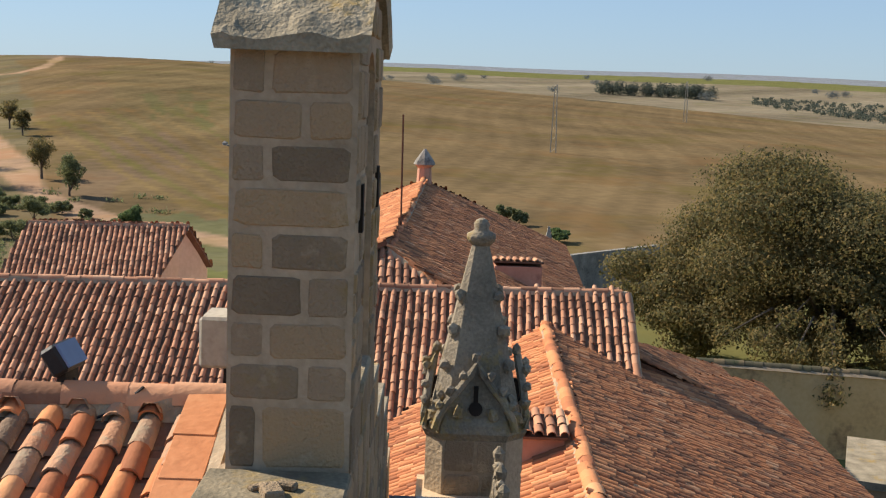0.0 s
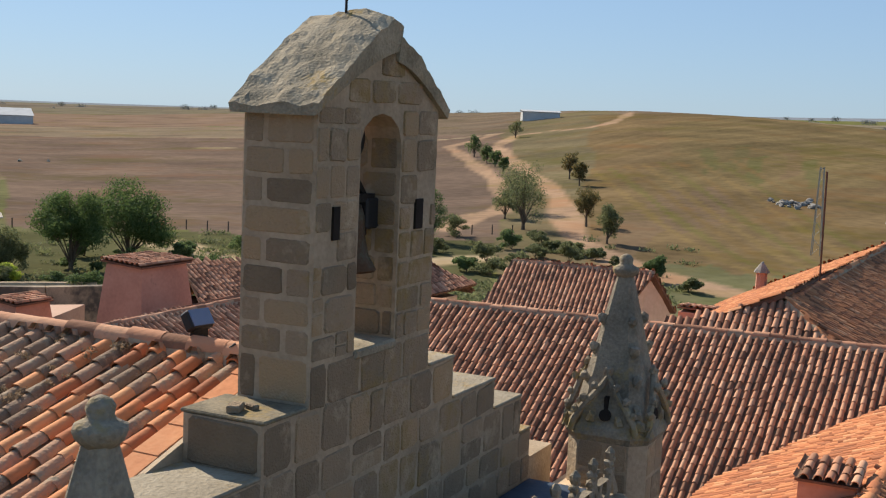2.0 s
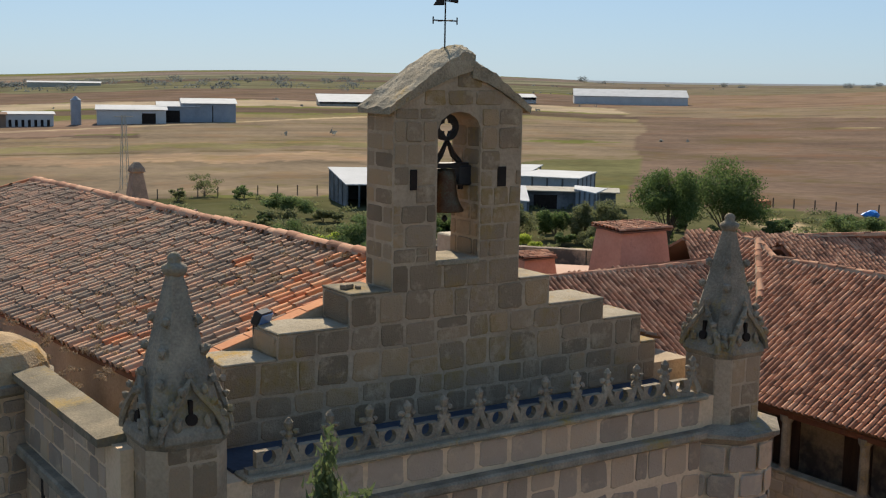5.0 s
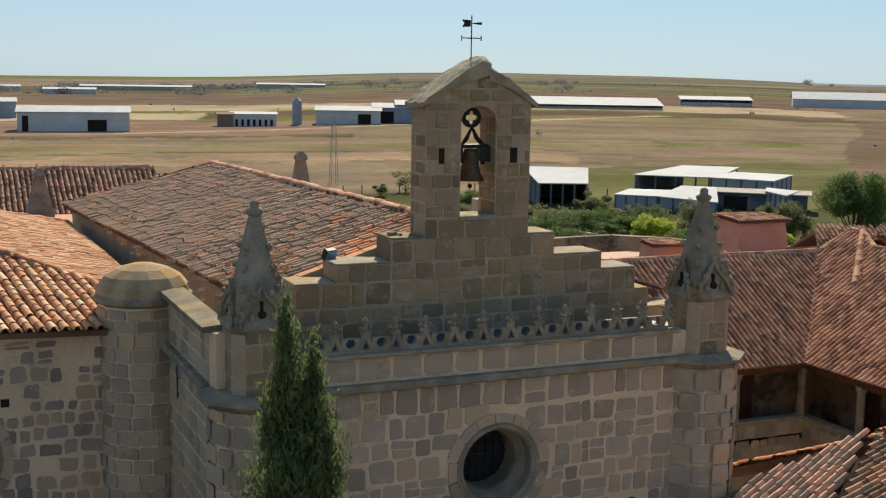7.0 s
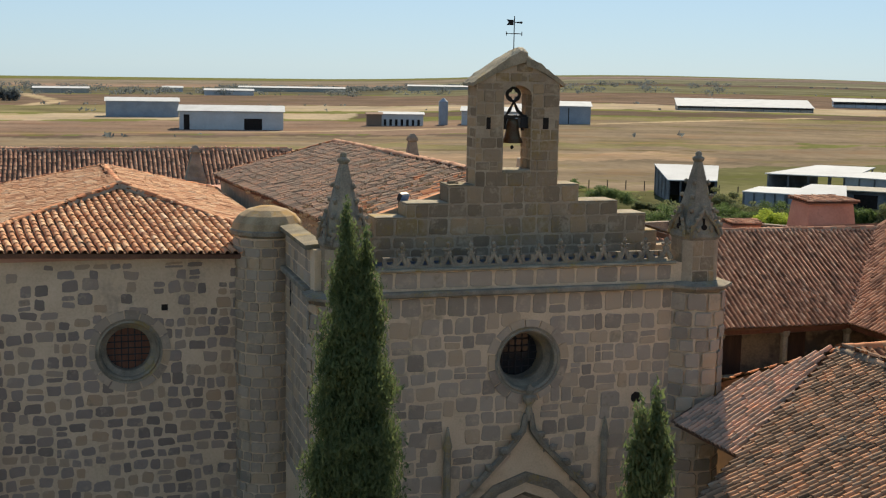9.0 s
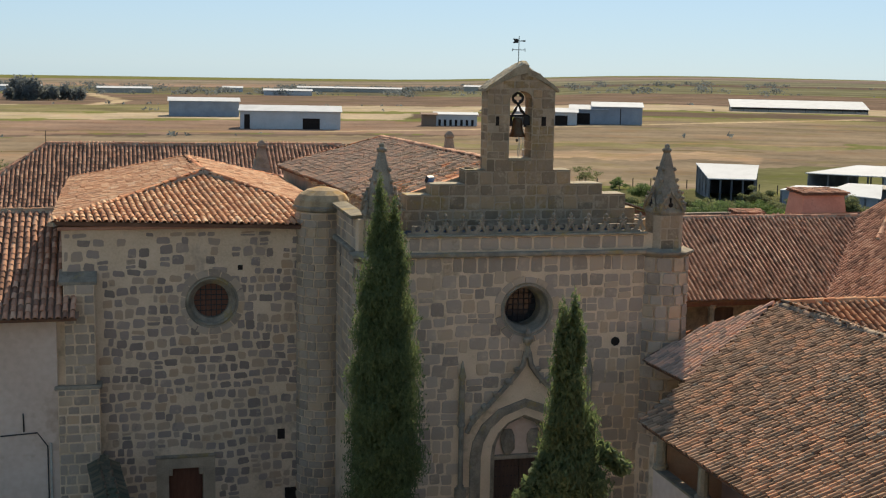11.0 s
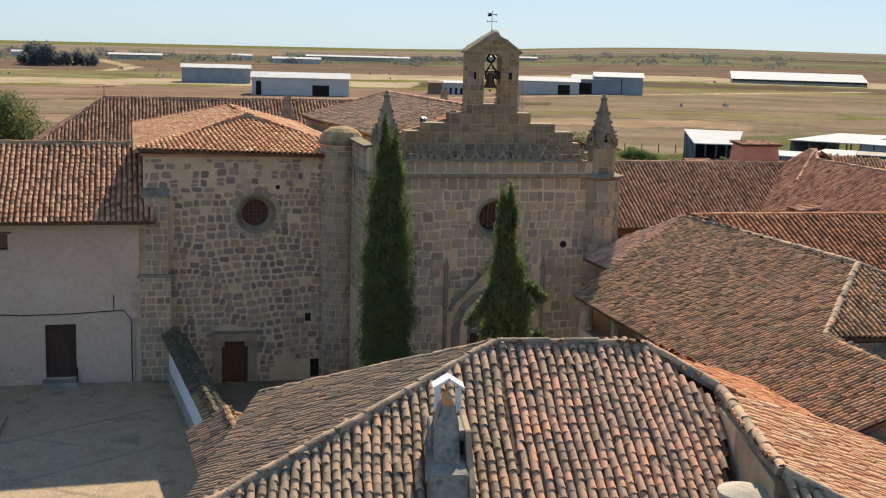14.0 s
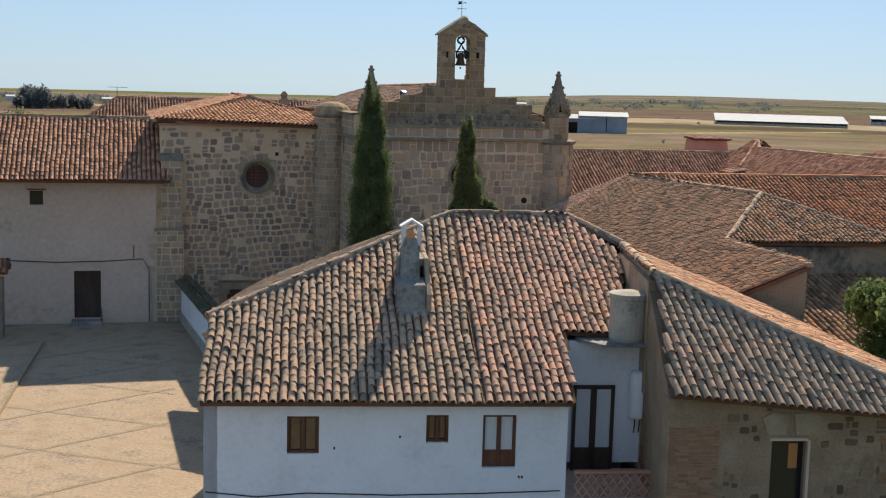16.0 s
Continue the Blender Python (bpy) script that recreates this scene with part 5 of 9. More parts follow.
part("wall_cable", bm_tube([(-21.5, WY - 0.03, 3.25), (-20.6, WY - 0.03, 3.02), (-18.5, WY - 0.03, 2.92), (-16.5, WY - 0.03, 2.95), (-14.6, WY - 0.03, 3.05), (-14.3, WY - 0.03, 2.6), (-14.3, WY - 0.03, 0)], 0.02, 5), black_m, wing)
part("down_pipe", bm_tube([(-14.2, WY - 0.05, -0.1), (-14.2, WY - 0.05, 2.7)], 0.04, 8), asbestos_m, wing)
part("lamp_bracket", bm_tube([(-15.0, WY - 0.04, 3.1), (-15.0, WY - 0.06, 3.55), (-15.0, WY - 0.14, 3.72)], 0.02, 5), iron_m, wing)
part("eaves_board", bm_box(-40, -13.6, WY - 0.55, WY + 0.1, 6.70, 6.78), brown_m, wing)
V0, V1, V2, V3 = (-40, 3.78, 6.84), (-13.3, 3.78, 6.84), (-13.78, 8.9, 9.55), (-40, 8.9, 9.55)
roof_face([V3, V0, V1, V2], tile_red, wing, 300, (-16, 5.5))
roof_face([V3, V2, (-13.78, 14.2, 6.8), (-40, 14.2, 6.8)], tile_mix, wing, 0, bare=True)
ridge([V3, V2], tile_old, wing, 0.12)

# ---- rear wing behind the chapel ----
rear = thing("rear_wing", "long rear wing with red clay tile roof", "building", (-8, 35, 0))
part("rear_walls", bm_box(-19.6, 1.0, 29.8, 40, -1.0, 7.4), cream_m, rear)
D0, D1 = (-16.0, 34.4, 10.2), (0.2, 34.4, 10.2)
roof_face([D0, (-20.5, 29.3, 7.2), (1.0, 29.3, 7.2), D1], tile_red, rear, 0, (-8, 30), near=False)
roof_face([D0, D1, (1.0, 40, 7.2), (-20.5, 40, 7.2)], tile_red, rear, 0, bare=True)
roof_face([D0, (-20.5, 40, 7.2), (-20.5, 29.3, 7.2)], tile_red, rear, 0)
ridge([D0, D1], tile_red, rear, 0.12)
ridge([D0, (-20.5, 29.3, 7.2)], tile_red, rear, 0.11)
aerial = thing("roof_aerial", "thin metal television aerial on the roof ridge", "aerial", (-16.0, 34.3, 10.2))
part("mast", bm_tube([(-16.0, 34.3, 10.0), (-16.0, 34.3, 10.95)], 0.02, 5), iron_m, aerial)
part("boom", bm_tube([(-16.6, 34.3, 10.92), (-15.3, 34.3, 10.92)], 0.015, 5), iron_m, aerial)
for i in range(6):
    part("element", bm_tube([(-16.5 + i * 0.22, 34.05, 10.92), (-16.5 + i * 0.22, 34.55, 10.92)], 0.008, 4), iron_m, aerial)

# ---- cloister north and east ranges ----
clo = thing("cloister_range", "cloister ranges with red clay tile roofs and open upper gallery", "building", (18, 10, 0))
N0, NV = (4.8, 18.6, 7.82), (23.2, 18.55, 7.80)
NE0, EE0, EE1 = (4.8, 13.3, 4.85), (18.4, 13.4, 4.85), (18.4, -4.05, 5.0)
CP, CQ = (24.43, 18.2, 8.63), (24.39, 17.53, 8.61)
EN, ES = (23.74, 16.12, 8.21), (23.8, -4.05, 8.42)
roof_face([N0, NE0, EE0, NV], tile_red, clo, 120, (15, 14), slim=0.84)
roof_face([EE0, EE1, ES, EN, CQ, CP, NV], tile_red, clo, 160, (20, 2), slim=0.84)
roof_face([N0, NV, CP, (27, 24.4, 4.8), (4.8, 24.4, 4.8)], tile_red, clo, 0, bare=True)
roof_face([EN, ES, (29.4, -4.05, 5.0), (29.4, 16.2, 5.0)], tile_red, clo, 0, bare=True)
roof_face([CP, CQ, EN, (29.4, 16.2, 5.0), (27, 24.4, 4.8)], tile_red, clo, 0)
ridge([N0, NV], tile_red, clo, 0.11)
ridge([CQ, (21.93, 15.1, 7.08)], tile_red, clo, 0.13, lift=0.08)
ridge([NV, CP, CQ], tile_red, clo, 0.11)
ridge([CQ, EN], tile_red, clo, 0.11)
ridge([EN, ES], tile_red, clo, 0.12)
ridge([EE0, NV], deck_m, clo, 0.06, bed=False, lift=0.02)
ridge([ES, (18.45, -4.0, 5.05)], tile_red, clo, 0.11)
# Gallery back wall: its shade under the eaves is in this dark plaster.
part("range_wall", bm_prism([(4.8, 15.4), (20.6, 15.4), (20.6, -4), (28.8, -4), (28.8, 24), (4.8, 24)], -1, 4.75), stain_shade_m, clo)
part("range_gable", bm_prism([(18.9, -3.9), (28.6, -3.9), (28.6, -3.7), (18.9, -3.7)], -1, [5.0, 5.0, 5.0, 5.0]), cream_m, clo)
bm = bmesh.new()
v = [bm.verts.new(c) for c in ((18.9, -3.9, 4.9), (28.8, -3.9, 4.9), (23.8, -3.9, 8.2), (18.9, -3.7, 4.9), (28.8, -3.7, 4.9), (23.8, -3.7, 8.2))]
for q in ((0, 1, 2), (3, 5, 4), (0, 2, 5, 3), (1, 4, 5, 2), (0, 3, 4, 1)):
    bm.faces.new([v[i] for i in q])
part("gable_end", bm, cream_m, clo)
for i in range(5):
    part("gallery_post", bm_lathe([(0.20, 2.8), (0.20, 2.95), (0.15, 3.0), (0.14, 4.35), (0.2, 4.45), (0.22, 4.6)], 8, (7.4 + i * 2.8, 13.75, 0)), carved_m, clo)
    part("gallery_post", bm_lathe([(0.20, 2.8), (0.20, 2.95), (0.15, 3.0), (0.14, 4.35), (0.2, 4.45), (0.22, 4.6)], 8, (18.75, 11.0 - i * 2.8, 0)), carved_m, clo)
for bx, place, u0, u1, fo_ in (((4.8, 18.9, 13.6, 13.9), flat(13.6), 4.9, 18.5, (8, 2.5)), ((18.6, 18.9, -4, 13.6), side(18.6, -1), -3.9, 13.5, (8, 2.5))):
    pw = part("gallery_parapet", bm_box(*bx, -0.5, 2.85), belfry_mortar, clo, "stone parapet of the upper gallery")
    masonry(pw, courses(u0, u1, 0.9, 2.8, (0.26, 0.4), (0.3, 0.65), seed=int(u0 * 7), joint=0.02, loose=0.08), place, stone_m, 60, 0.014, 0.2, 41, fo_)
    part("parapet_coping", bm_box(bx[0] - 0.06, bx[1] + 0.02, bx[2] - 0.06, bx[3] + 0.02, 2.85, 2.93, 0.02), coping_m, clo)
part("gallery_beam", bm_box(4.8, 18.9, 13.6, 13.9, 4.55, 4.72), brown_m, clo)
part("gallery_beam", bm_box(18.6, 18.9, -4, 13.6, 4.55, 4.72), brown_m, clo)
for i in range(4):
    part("gallery_door", bm_box(8.2 + i * 2.9, 9.1 + i * 2.9, 15.36, 15.42, 2.3, 4.1), wood_m, clo)
for i in range(5):
    part("gallery_door", bm_box(20.55, 20.62, 1.2 + i * 2.7, 2.2 + i * 2.7, 2.3, 4.2), wood_m, clo)
part("gallery_floor", bm_box(4.8, 18.9, 13.6, 15.4, 2.1, 2.3), cream_m, clo)


def tile_dormer(x, y, z, turn, parent, w=1.0, d=0.9, h=0.55, wall=None):
    """A small upstand on a slope under its own row of tiles."""
    m = Matrix.Translation((x, y, z)) @ Matrix.Rotation(radians(turn), 4, "Z")
    part("dormer", bm_box(-w / 2, w / 2, -d / 2, d / 2, -0.6, h, turn=m), wall or cream_m, parent)
    pts = [tuple(m @ Vector(c)) for c in ((-w / 2 - 0.05, d / 2, h + 0.16), (w / 2 + 0.05, d / 2, h + 0.16), (w / 2 + 0.05, -d / 2 - 0.1, h + 0.02), (-w / 2 - 0.05, -d / 2 - 0.1, h + 0.02))]
    roof_face(pts, tile_red, parent, 0, over=0.02, deck=0.05)


tile_dormer(5.9, 16.0, 6.75, 0, clo, 0.7, 0.8, 0.55)
part("dormer_window", bm_box(5.7, 6.1, 15.58, 15.62, 6.85, 7.2), dark_m, clo)
# tapered chimney stacks in pinkish render
for x, y, wx, z1, lab in ((23.6, 23.4, 1.5, 8.45, "broad tapered chimney stack in pink render under tiles"), (21.46, 26.97, 0.98, 6.98, "low chimney stack in pink render under tiles")):
    t = thing("chimney_stack", lab, "chimney", (x, y, 5.0), "pink chimney stacks")
    bm = bmesh.new()
    lo = [bm.verts.new((x + sx * wx * 1.05, y + sy * wx * 0.75, 4.9)) for sx, sy in ((-1, -1), (1, -1), (1, 1), (-1, 1))]
    hi = [bm.verts.new((x + sx * wx * 0.78, y + sy * wx * 0.5, z1)) for sx, sy in ((-1, -1), (1, -1), (1, 1), (-1, 1))]
    bm.faces.new(hi)
    bm.faces.new(lo[::-1])
    for i in range(4):
        bm.faces.new((lo[i], lo[(i + 1) % 4], hi[(i + 1) % 4], hi[i]))
    part("chimney_shaft", bm, pink_m, t)
    roof_face([(x - wx * 0.88, y + wx * 0.6, z1 + 0.14), (x + wx * 0.88, y + wx * 0.6, z1 + 0.14), (x + wx * 0.88, y - wx * 0.6, z1 + 0.02), (x - wx * 0.88, y - wx * 0.6, z1 + 0.02)], tile_red, t, over=0.02, deck=0.06, down=(-1, 0, 0))

# ---- gallery building right of the facade ----
gal = thing("gallery_building", "two-storey gallery building with columned balcony and grey clay tile roof", "building", (5, -9, 0))
H0, H1 = (7.45, -1.66, 7.66), (8.0, -13.2, 7.86)
H2 = (4.65, -17.1, 6.55)
H3 = (4.65, -22.6, 6.55)
Ev0 = (1.45, -5.5, 5.42)
roof_face([H0, Ev0, (1.6, -22.6, 5.42), H3, H2, H1], tile_old, gal, 300, (2.5, -12), slim=0.76, fine=0.74)
roof_face([H0, H1, (12.5, -13.2, 6.0), (12.5, -6.2, 6.2)], tile_old, gal, 0)
CR = (11.2, -17.6, 6.55)
roof_face([H1, H2, CR], tile_old, gal, 150, (6, -16), slim=0.76, fine=0.74)
roof_face([H1, CR, (12.5, -13.2, 6.3)], tile_old, gal, 0)
ridge([H0, H1], tile_house, gal, 0.13, bed_m=ridge_mortar)
ridge([H1, H2], tile_house, gal, 0.12, bed_m=ridge_mortar)
ridge([H2, H3], tile_old, gal, 0.11)
ridge([H1, CR], tile_house, gal, 0.11, bed_m=ridge_mortar)
roof_face([(5.2, -17.3, 5.35), (15.0, -17.3, 5.35), (15.0, -23.5, 3.5), (5.2, -23.5, 3.5)], tile_old, gal, 0)
# small warm slope next to the church
roof_face([(7.45, -1.3, 7.60), (5.25, -0.6, 6.68), (3.6, -0.7, 5.85), (3.9, -3.4, 5.80)], tile_rosy, gal, 60, (4.5, -1.5), slim=0.76, fine=0.74)
# These walls' shaded faces are darkened through the plaster colour.
part("gallery_south_wall", bm_box(4.9, 11.0, -17.2, -16.8, -0.5, 6.4), stain_shade_m, gal)
part("gallery_east_wall", bm_box(4.2, 4.6, -22.4, -17.0, -0.5, 6.35), stain_shade_m, gal)
part("gallery_end_wall", bm_prism([(1.9, -22.5), (4.6, -22.5), (4.6, -22.2), (1.9, -22.2)], -0.5, [5.4, 6.4, 6.4, 5.4]), stain_shade_m, gal)
# lower storey and balcony front, which look along -x
LZ = 3.05
GXF = 1.95
bm = bm_box(GXF, GXF + 0.5, -22.3, -5.3, GROUND - 0.2, LZ)
lw = part("arcade_wall", bm, mortar_m, gal)
masonry(lw, courses(-22.2, -5.4, GROUND, LZ - 0.1, (0.28, 0.4), (0.3, 0.55), lambda u, v: not any(abs(u + 6.9 + 3.1 * k) < 0.75 and v < 2.4 for k in range(5)), 131, 0.045, 0.05), side(GXF, -1), stone_m, 150, 0.02, 0.12, 25, (-8, 3))
for k in range(5):
    yc = -6.9 - 3.1 * k
    # The arches aren't cut: a dark face stands for the shade within.
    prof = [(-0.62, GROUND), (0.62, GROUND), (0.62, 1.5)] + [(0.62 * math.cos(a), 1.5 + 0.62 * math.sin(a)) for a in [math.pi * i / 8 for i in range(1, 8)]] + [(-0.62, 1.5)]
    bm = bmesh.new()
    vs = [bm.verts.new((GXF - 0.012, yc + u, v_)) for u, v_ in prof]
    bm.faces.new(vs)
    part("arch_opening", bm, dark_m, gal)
    bm = bm_tube([(GXF - 0.02, yc + 0.74 * math.cos(a), 1.5 + 0.74 * math.sin(a)) for a in [math.pi * i / 10 for i in range(11)]], 0.09, 6)
    part("arch_ring", bm, carved_m, gal)
part("gallery_string", bm_box(GXF - 0.12, GXF + 0.2, -22.3, -5.3, LZ - 0.04, LZ + 0.10, 0.03), carved_m, gal)
part("balcony_parapet", bm_box(GXF, GXF + 0.22, -22.3, -5.3, LZ + 0.10, 4.05), cream_m, gal)
part("balcony_coping", bm_box(GXF - 0.05, GXF + 0.27, -22.3, -5.3, 4.05, 4.12, 0.02), carved_m, gal)
for k in range(7):
    yc = -5.5 - 2.52 * k
    part("column", bm_lathe([(0.21, 4.12), (0.21, 4.22), (0.15, 4.27), (0.135, 4.95), (0.20, 5.03), (0.24, 5.12), (0.24, 5.2)], 10, (GXF + 0.12, yc, 0)), coping_m, gal, "pale stone column")
    part("bracket", bm_box(GXF, GXF + 0.24, yc - 0.42, yc + 0.42, 5.2, 5.32, 0.03), brown_m, gal)
part("balcony_beam", bm_box(GXF - 0.02, GXF + 0.26, -22.3, -5.2, 5.30, 5.42), brown_m, gal)
part("balcony_back_wall", bm_box(4.0, 4.3, -22.3, -5.3, GROUND, 6.2), cream_m, gal)
part("balcony_floor", bm_box(GXF + 0.2, 4.1, -22.3, -5.3, 2.9, 3.05), cream_m, gal)
part("balcony_end", bm_box(GXF, 5.2, -5.3, -5.0, GROUND, 4.7), mortar_m, gal)
for k in range(5):
    part("balcony_window", bm_box(3.93, 3.99, -8.6 - 2.9 * k, -7.7 - 2.9 * k, 3.1, 4.9), bluewall_m if k == 1 else dark_m, gal)
rail = thing("balcony_rail", "black iron window rail inside the balcony", "railing", (2.3, -12.2, 4.1))
for i in range(9):
    part("rail_bar", bm_tube([(2.25, -11.2 - i * 0.18, 4.12), (2.25, -11.2 - i * 0.18, 4.75)], 0.012, 5), iron_m, rail)
for z in (4.3, 4.72):
    part("rail_bar", bm_tube([(2.25, -11.1, z), (2.25, -12.8, z)], 0.014, 5), iron_m, rail)

# ---- south cloister range: its ridge runs away from the church ----
sth = thing("south_range", "cloister range with clay tiles, coloured brighter orange where sunlit", "building", (15, -2, 0))
G0, G1 = H0, (23.3, -1.87, 7.66)
# Sunlit slope in brighter clay, the other darker: light held in the colours.
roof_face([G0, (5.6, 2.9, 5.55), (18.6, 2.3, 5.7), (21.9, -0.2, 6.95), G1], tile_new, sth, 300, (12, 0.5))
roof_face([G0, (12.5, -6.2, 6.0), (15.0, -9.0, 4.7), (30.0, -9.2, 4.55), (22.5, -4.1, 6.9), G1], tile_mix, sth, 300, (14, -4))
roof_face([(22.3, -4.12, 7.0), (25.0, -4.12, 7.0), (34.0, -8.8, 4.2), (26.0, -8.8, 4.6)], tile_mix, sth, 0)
ridge([G0, G1], tile_new, sth, 0.15, lift=0.09)
part("south_wall", bm_prism([(12.6, -8.8), (30, -8.8), (30, -3.0), (20, 2.0), (6.0, 2.6), (6.0, -1.0)], -0.5, 4.6), cream_m, sth)
tile_dormer(13.1, -0.97, 7.3, -90, sth, 1.0, 0.8, 0.5, pink_m)

# ---- farther ranges seen beyond the cloister ----
far = thing("east_house", "long house with clay tile roof, coloured brighter orange where sunlit", "building", (38, 2, 0))
Q0, Q1 = (25.2, 2.2, 9.15), (46.2, 1.8, 9.38)
# Tile colours carry the light: bright on the sunlit slope, darker opposite.
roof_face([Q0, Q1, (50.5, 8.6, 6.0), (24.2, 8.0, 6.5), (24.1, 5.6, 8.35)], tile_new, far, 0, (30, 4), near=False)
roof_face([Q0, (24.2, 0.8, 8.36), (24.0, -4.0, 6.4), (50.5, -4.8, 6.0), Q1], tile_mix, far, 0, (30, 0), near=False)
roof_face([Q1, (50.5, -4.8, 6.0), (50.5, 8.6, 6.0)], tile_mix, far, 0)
roof_face([Q0, (24.1, 5.6, 8.35), (24.2, 0.8, 8.36)], tile_red, far, 0)
ridge([Q0, Q1], tile_new, far, 0.12)
ridge([Q0, (24.2, 0.8, 8.36)], tile_mix, far, 0.12)
part("house_wall", bm_prism([(29, -4.2), (50, -4.2), (50, 8.2), (29, 8.2)], -1.5, 5.9), cream_m, far)
tile_dormer(32.0, 6.3, 7.1, 90, far, 1.4, 1.2, 0.5, pink_m)
tile_dormer(31.4, -1.6, 7.5, 90, far, 1.5, 1.2, 0.5, pink_m)
pot = thing("roof_finial", "brick chimney pot with pointed dark cap", "chimney pot", (46.2, 1.8, 9.3))
part("pot_shaft", bm_lathe([(0.34, 9.2), (0.30, 9.9), (0.40, 10.0), (0.40, 10.08)], 8, (46.2, 1.8, 0)), pink_m, pot)
part("pot_cap", bm_lathe([(0.48, 10.05), (0.42, 10.2), (0.05, 10.72)], 8, (46.2, 1.8, 0)), chimney_m, pot)
pot2 = thing("chimney_pot", "small brick chimney pot with pointed cap", "chimney pot", (44.6, 7.0, 7.0))
part("pot_shaft", bm_lathe([(0.26, 6.6), (0.24, 7.6), (0.32, 7.65)], 8, (44.6, 7.0, 0)), pink_m, pot2)
part("pot_cap", bm_lathe([(0.36, 7.64), (0.3, 7.75), (0.04, 8.1)], 8, (44.6, 7.0, 0)), chimney_m, pot2)
rodm = thing("lightning_rod", "tall thin metal mast on the roof", "mast", (29.4, 2.1, 9.0))
part("mast", bm_tube([(29.4, 2.1, 8.6), (29.45, 2.14, 12.7)], 0.03, 5), brown_m, rodm)

e2 = thing("east_barn", "gabled outbuilding with red clay tiles and cream gable", "building", (44, 15, 0))
K0, K1 = (43.3, 18.2, 7.2), (44.2, 11.65, 7.2)
wl = [(K0[0] - 3.2, K0[1] + 0.2, 5.3), (K1[0] - 3.2, K1[1] + 0.65, 5.3)]
wr = [(K0[0] + 1.4, K0[1], 5.3), (K1[0] + 1.15, K1[1] - 0.75, 5.3)]
roof_face([K0, wl[0], wl[1], K1], tile_red, e2, 0, (42, 14), near=False)
roof_face([K0, K1, wr[1], wr[0]], tile_red, e2, 0, near=False)
ridge([K0, K1], tile_red, e2, 0.11)
bm = bmesh.new()
ends = []
for (ax_, ay_, az_), (bx_, by_, bz_), (cx_, cy_, cz_), k_ in ((wl[1], K1, wr[1], 0.02), (wl[0], K0, wr[0], 0.9)):
    dy_ = 0.18 + k_ * 0.2
    sg_ = 1 if k_ < 0.5 else -1
    ends.append([bm.verts.new(p) for p in ((ax_ + 0.2, ay_ + dy_ * sg_, az_ - 0.12), (bx_, by_ + dy_ * sg_, bz_ - 0.2), (cx_ - 0.1, cy_ + dy_ * sg_, cz_ - 0.12), (cx_ - 0.1, cy_ + dy_ * sg_, -1), (ax_ + 0.2, ay_ + dy_ * sg_, -1))])
bm.faces.new(ends[0])
bm.faces.new(ends[1][::-1])
for i in range(5):
    bm.faces.new((ends[0][i], ends[1][i], ends[1][(i + 1) % 5], ends[0][(i + 1) % 5]))
part("barn_wall", bm, cream_m, e2)
f3 = thing("north_barn", "hipped outbuilding with dark red clay tiles", "building", (36, 26, 0))
M0, M1 = (30.5, 27.5, 7.1), (42.0, 22.6, 7.3)
roof_face([M0, (27.5, 23.0, 5.4), (43.8, 20.4, 5.5), M1], tile_red, f3, 0, (36, 22), near=False)
roof_face([M0, M1, (45.5, 26.0, 5.4), (32.0, 32.0, 5.4)], tile_red, f3, 0, near=False, bare=True)
roof_face([M1, (43.8, 20.4, 5.5), (45.5, 26.0, 5.4)], tile_red, f3, 0, near=False)
ridge([M0, M1], tile_red, f3, 0.11)
part("barn_wall", bm_prism([(28, 23.5), (43.3, 21), (45, 25.6), (32, 31.2)], -1.5, 5.3), cream_m, f3)
lean = thing("lean_to", "low lean-to with clay tiles", "shed", (36, 14, 0))
roof_face([(31.5, 19.5, 5.0), (31.0, 14.0, 4.6), (38.5, 11.0, 4.6), (39, 16, 5.0)], tile_new, lean, 0, near=False)
part("lean_to_wall", bm_prism([(31.8, 19), (31.4, 14.4), (38, 11.4), (38.5, 15.6)], -1.5, 4.5), cream_m, lean)

# ---- white house in the foreground ----
house = thing("white_house", "whitewashed house with grey and orange clay tile roof", "house", (-8.5, -25, 0))
hL, hR = Vector((-13.73, -29.19, 4.73)), Vector((-5.63, -30.38, 4.73))
hn = Vector((-6.47, -22.31, 8.06))
pn = (hR - hL).cross(hn - hL).normalized()


def on_slope(x, y):
    return (x, y, hL.z - (pn.x * (x - hL.x) + pn.y * (y - hL.y)) / pn.z)


T1, T2 = on_slope(-6.47, -22.31), on_slope(-3.25, -22.80)
hv, he2, hst, hl2 = on_slope(-2.45, -25.05), on_slope(-3.75, -28.15), on_slope(-5.05, -27.85), on_slope(-13.35, -26.2)
uh = (hR - hL).normalized()
eave_mid = hL + uh * (Vector(T1) - hL).dot(uh)
roof_face([T1, tuple(eave_mid), tuple(hL), hl2], tile_house, house, 150, (-9.5, -29), over=0.10, wob=1.3, slim=0.96, fine=0.89)
roof_face([T1, T2, hv, he2, hst, tuple(hR), tuple(eave_mid)], tile_rosy, house, 150, (-6.5, -29), over=0.10, wob=1.3, slim=0.96, fine=0.89)
bl_ = (-10.85, -15.6, 5.15)
roof_face([T1, hl2, bl_], tile_dun, house, 100, (-11, -22))
roof_face([T1, bl_, (-1.5, -16.9, 5.15), T2], tile_mix, house, 0)
ridge([T1, T2], tile_house, house, 0.12, bed_m=ridge_mortar)
ridge([T1, hl2], tile_house, house, 0.12, bed_m=ridge_mortar)
ridge([T1, bl_], tile_house, house, 0.11, bed_m=ridge_mortar)
vh = Vector((-uh.y, uh.x, 0))


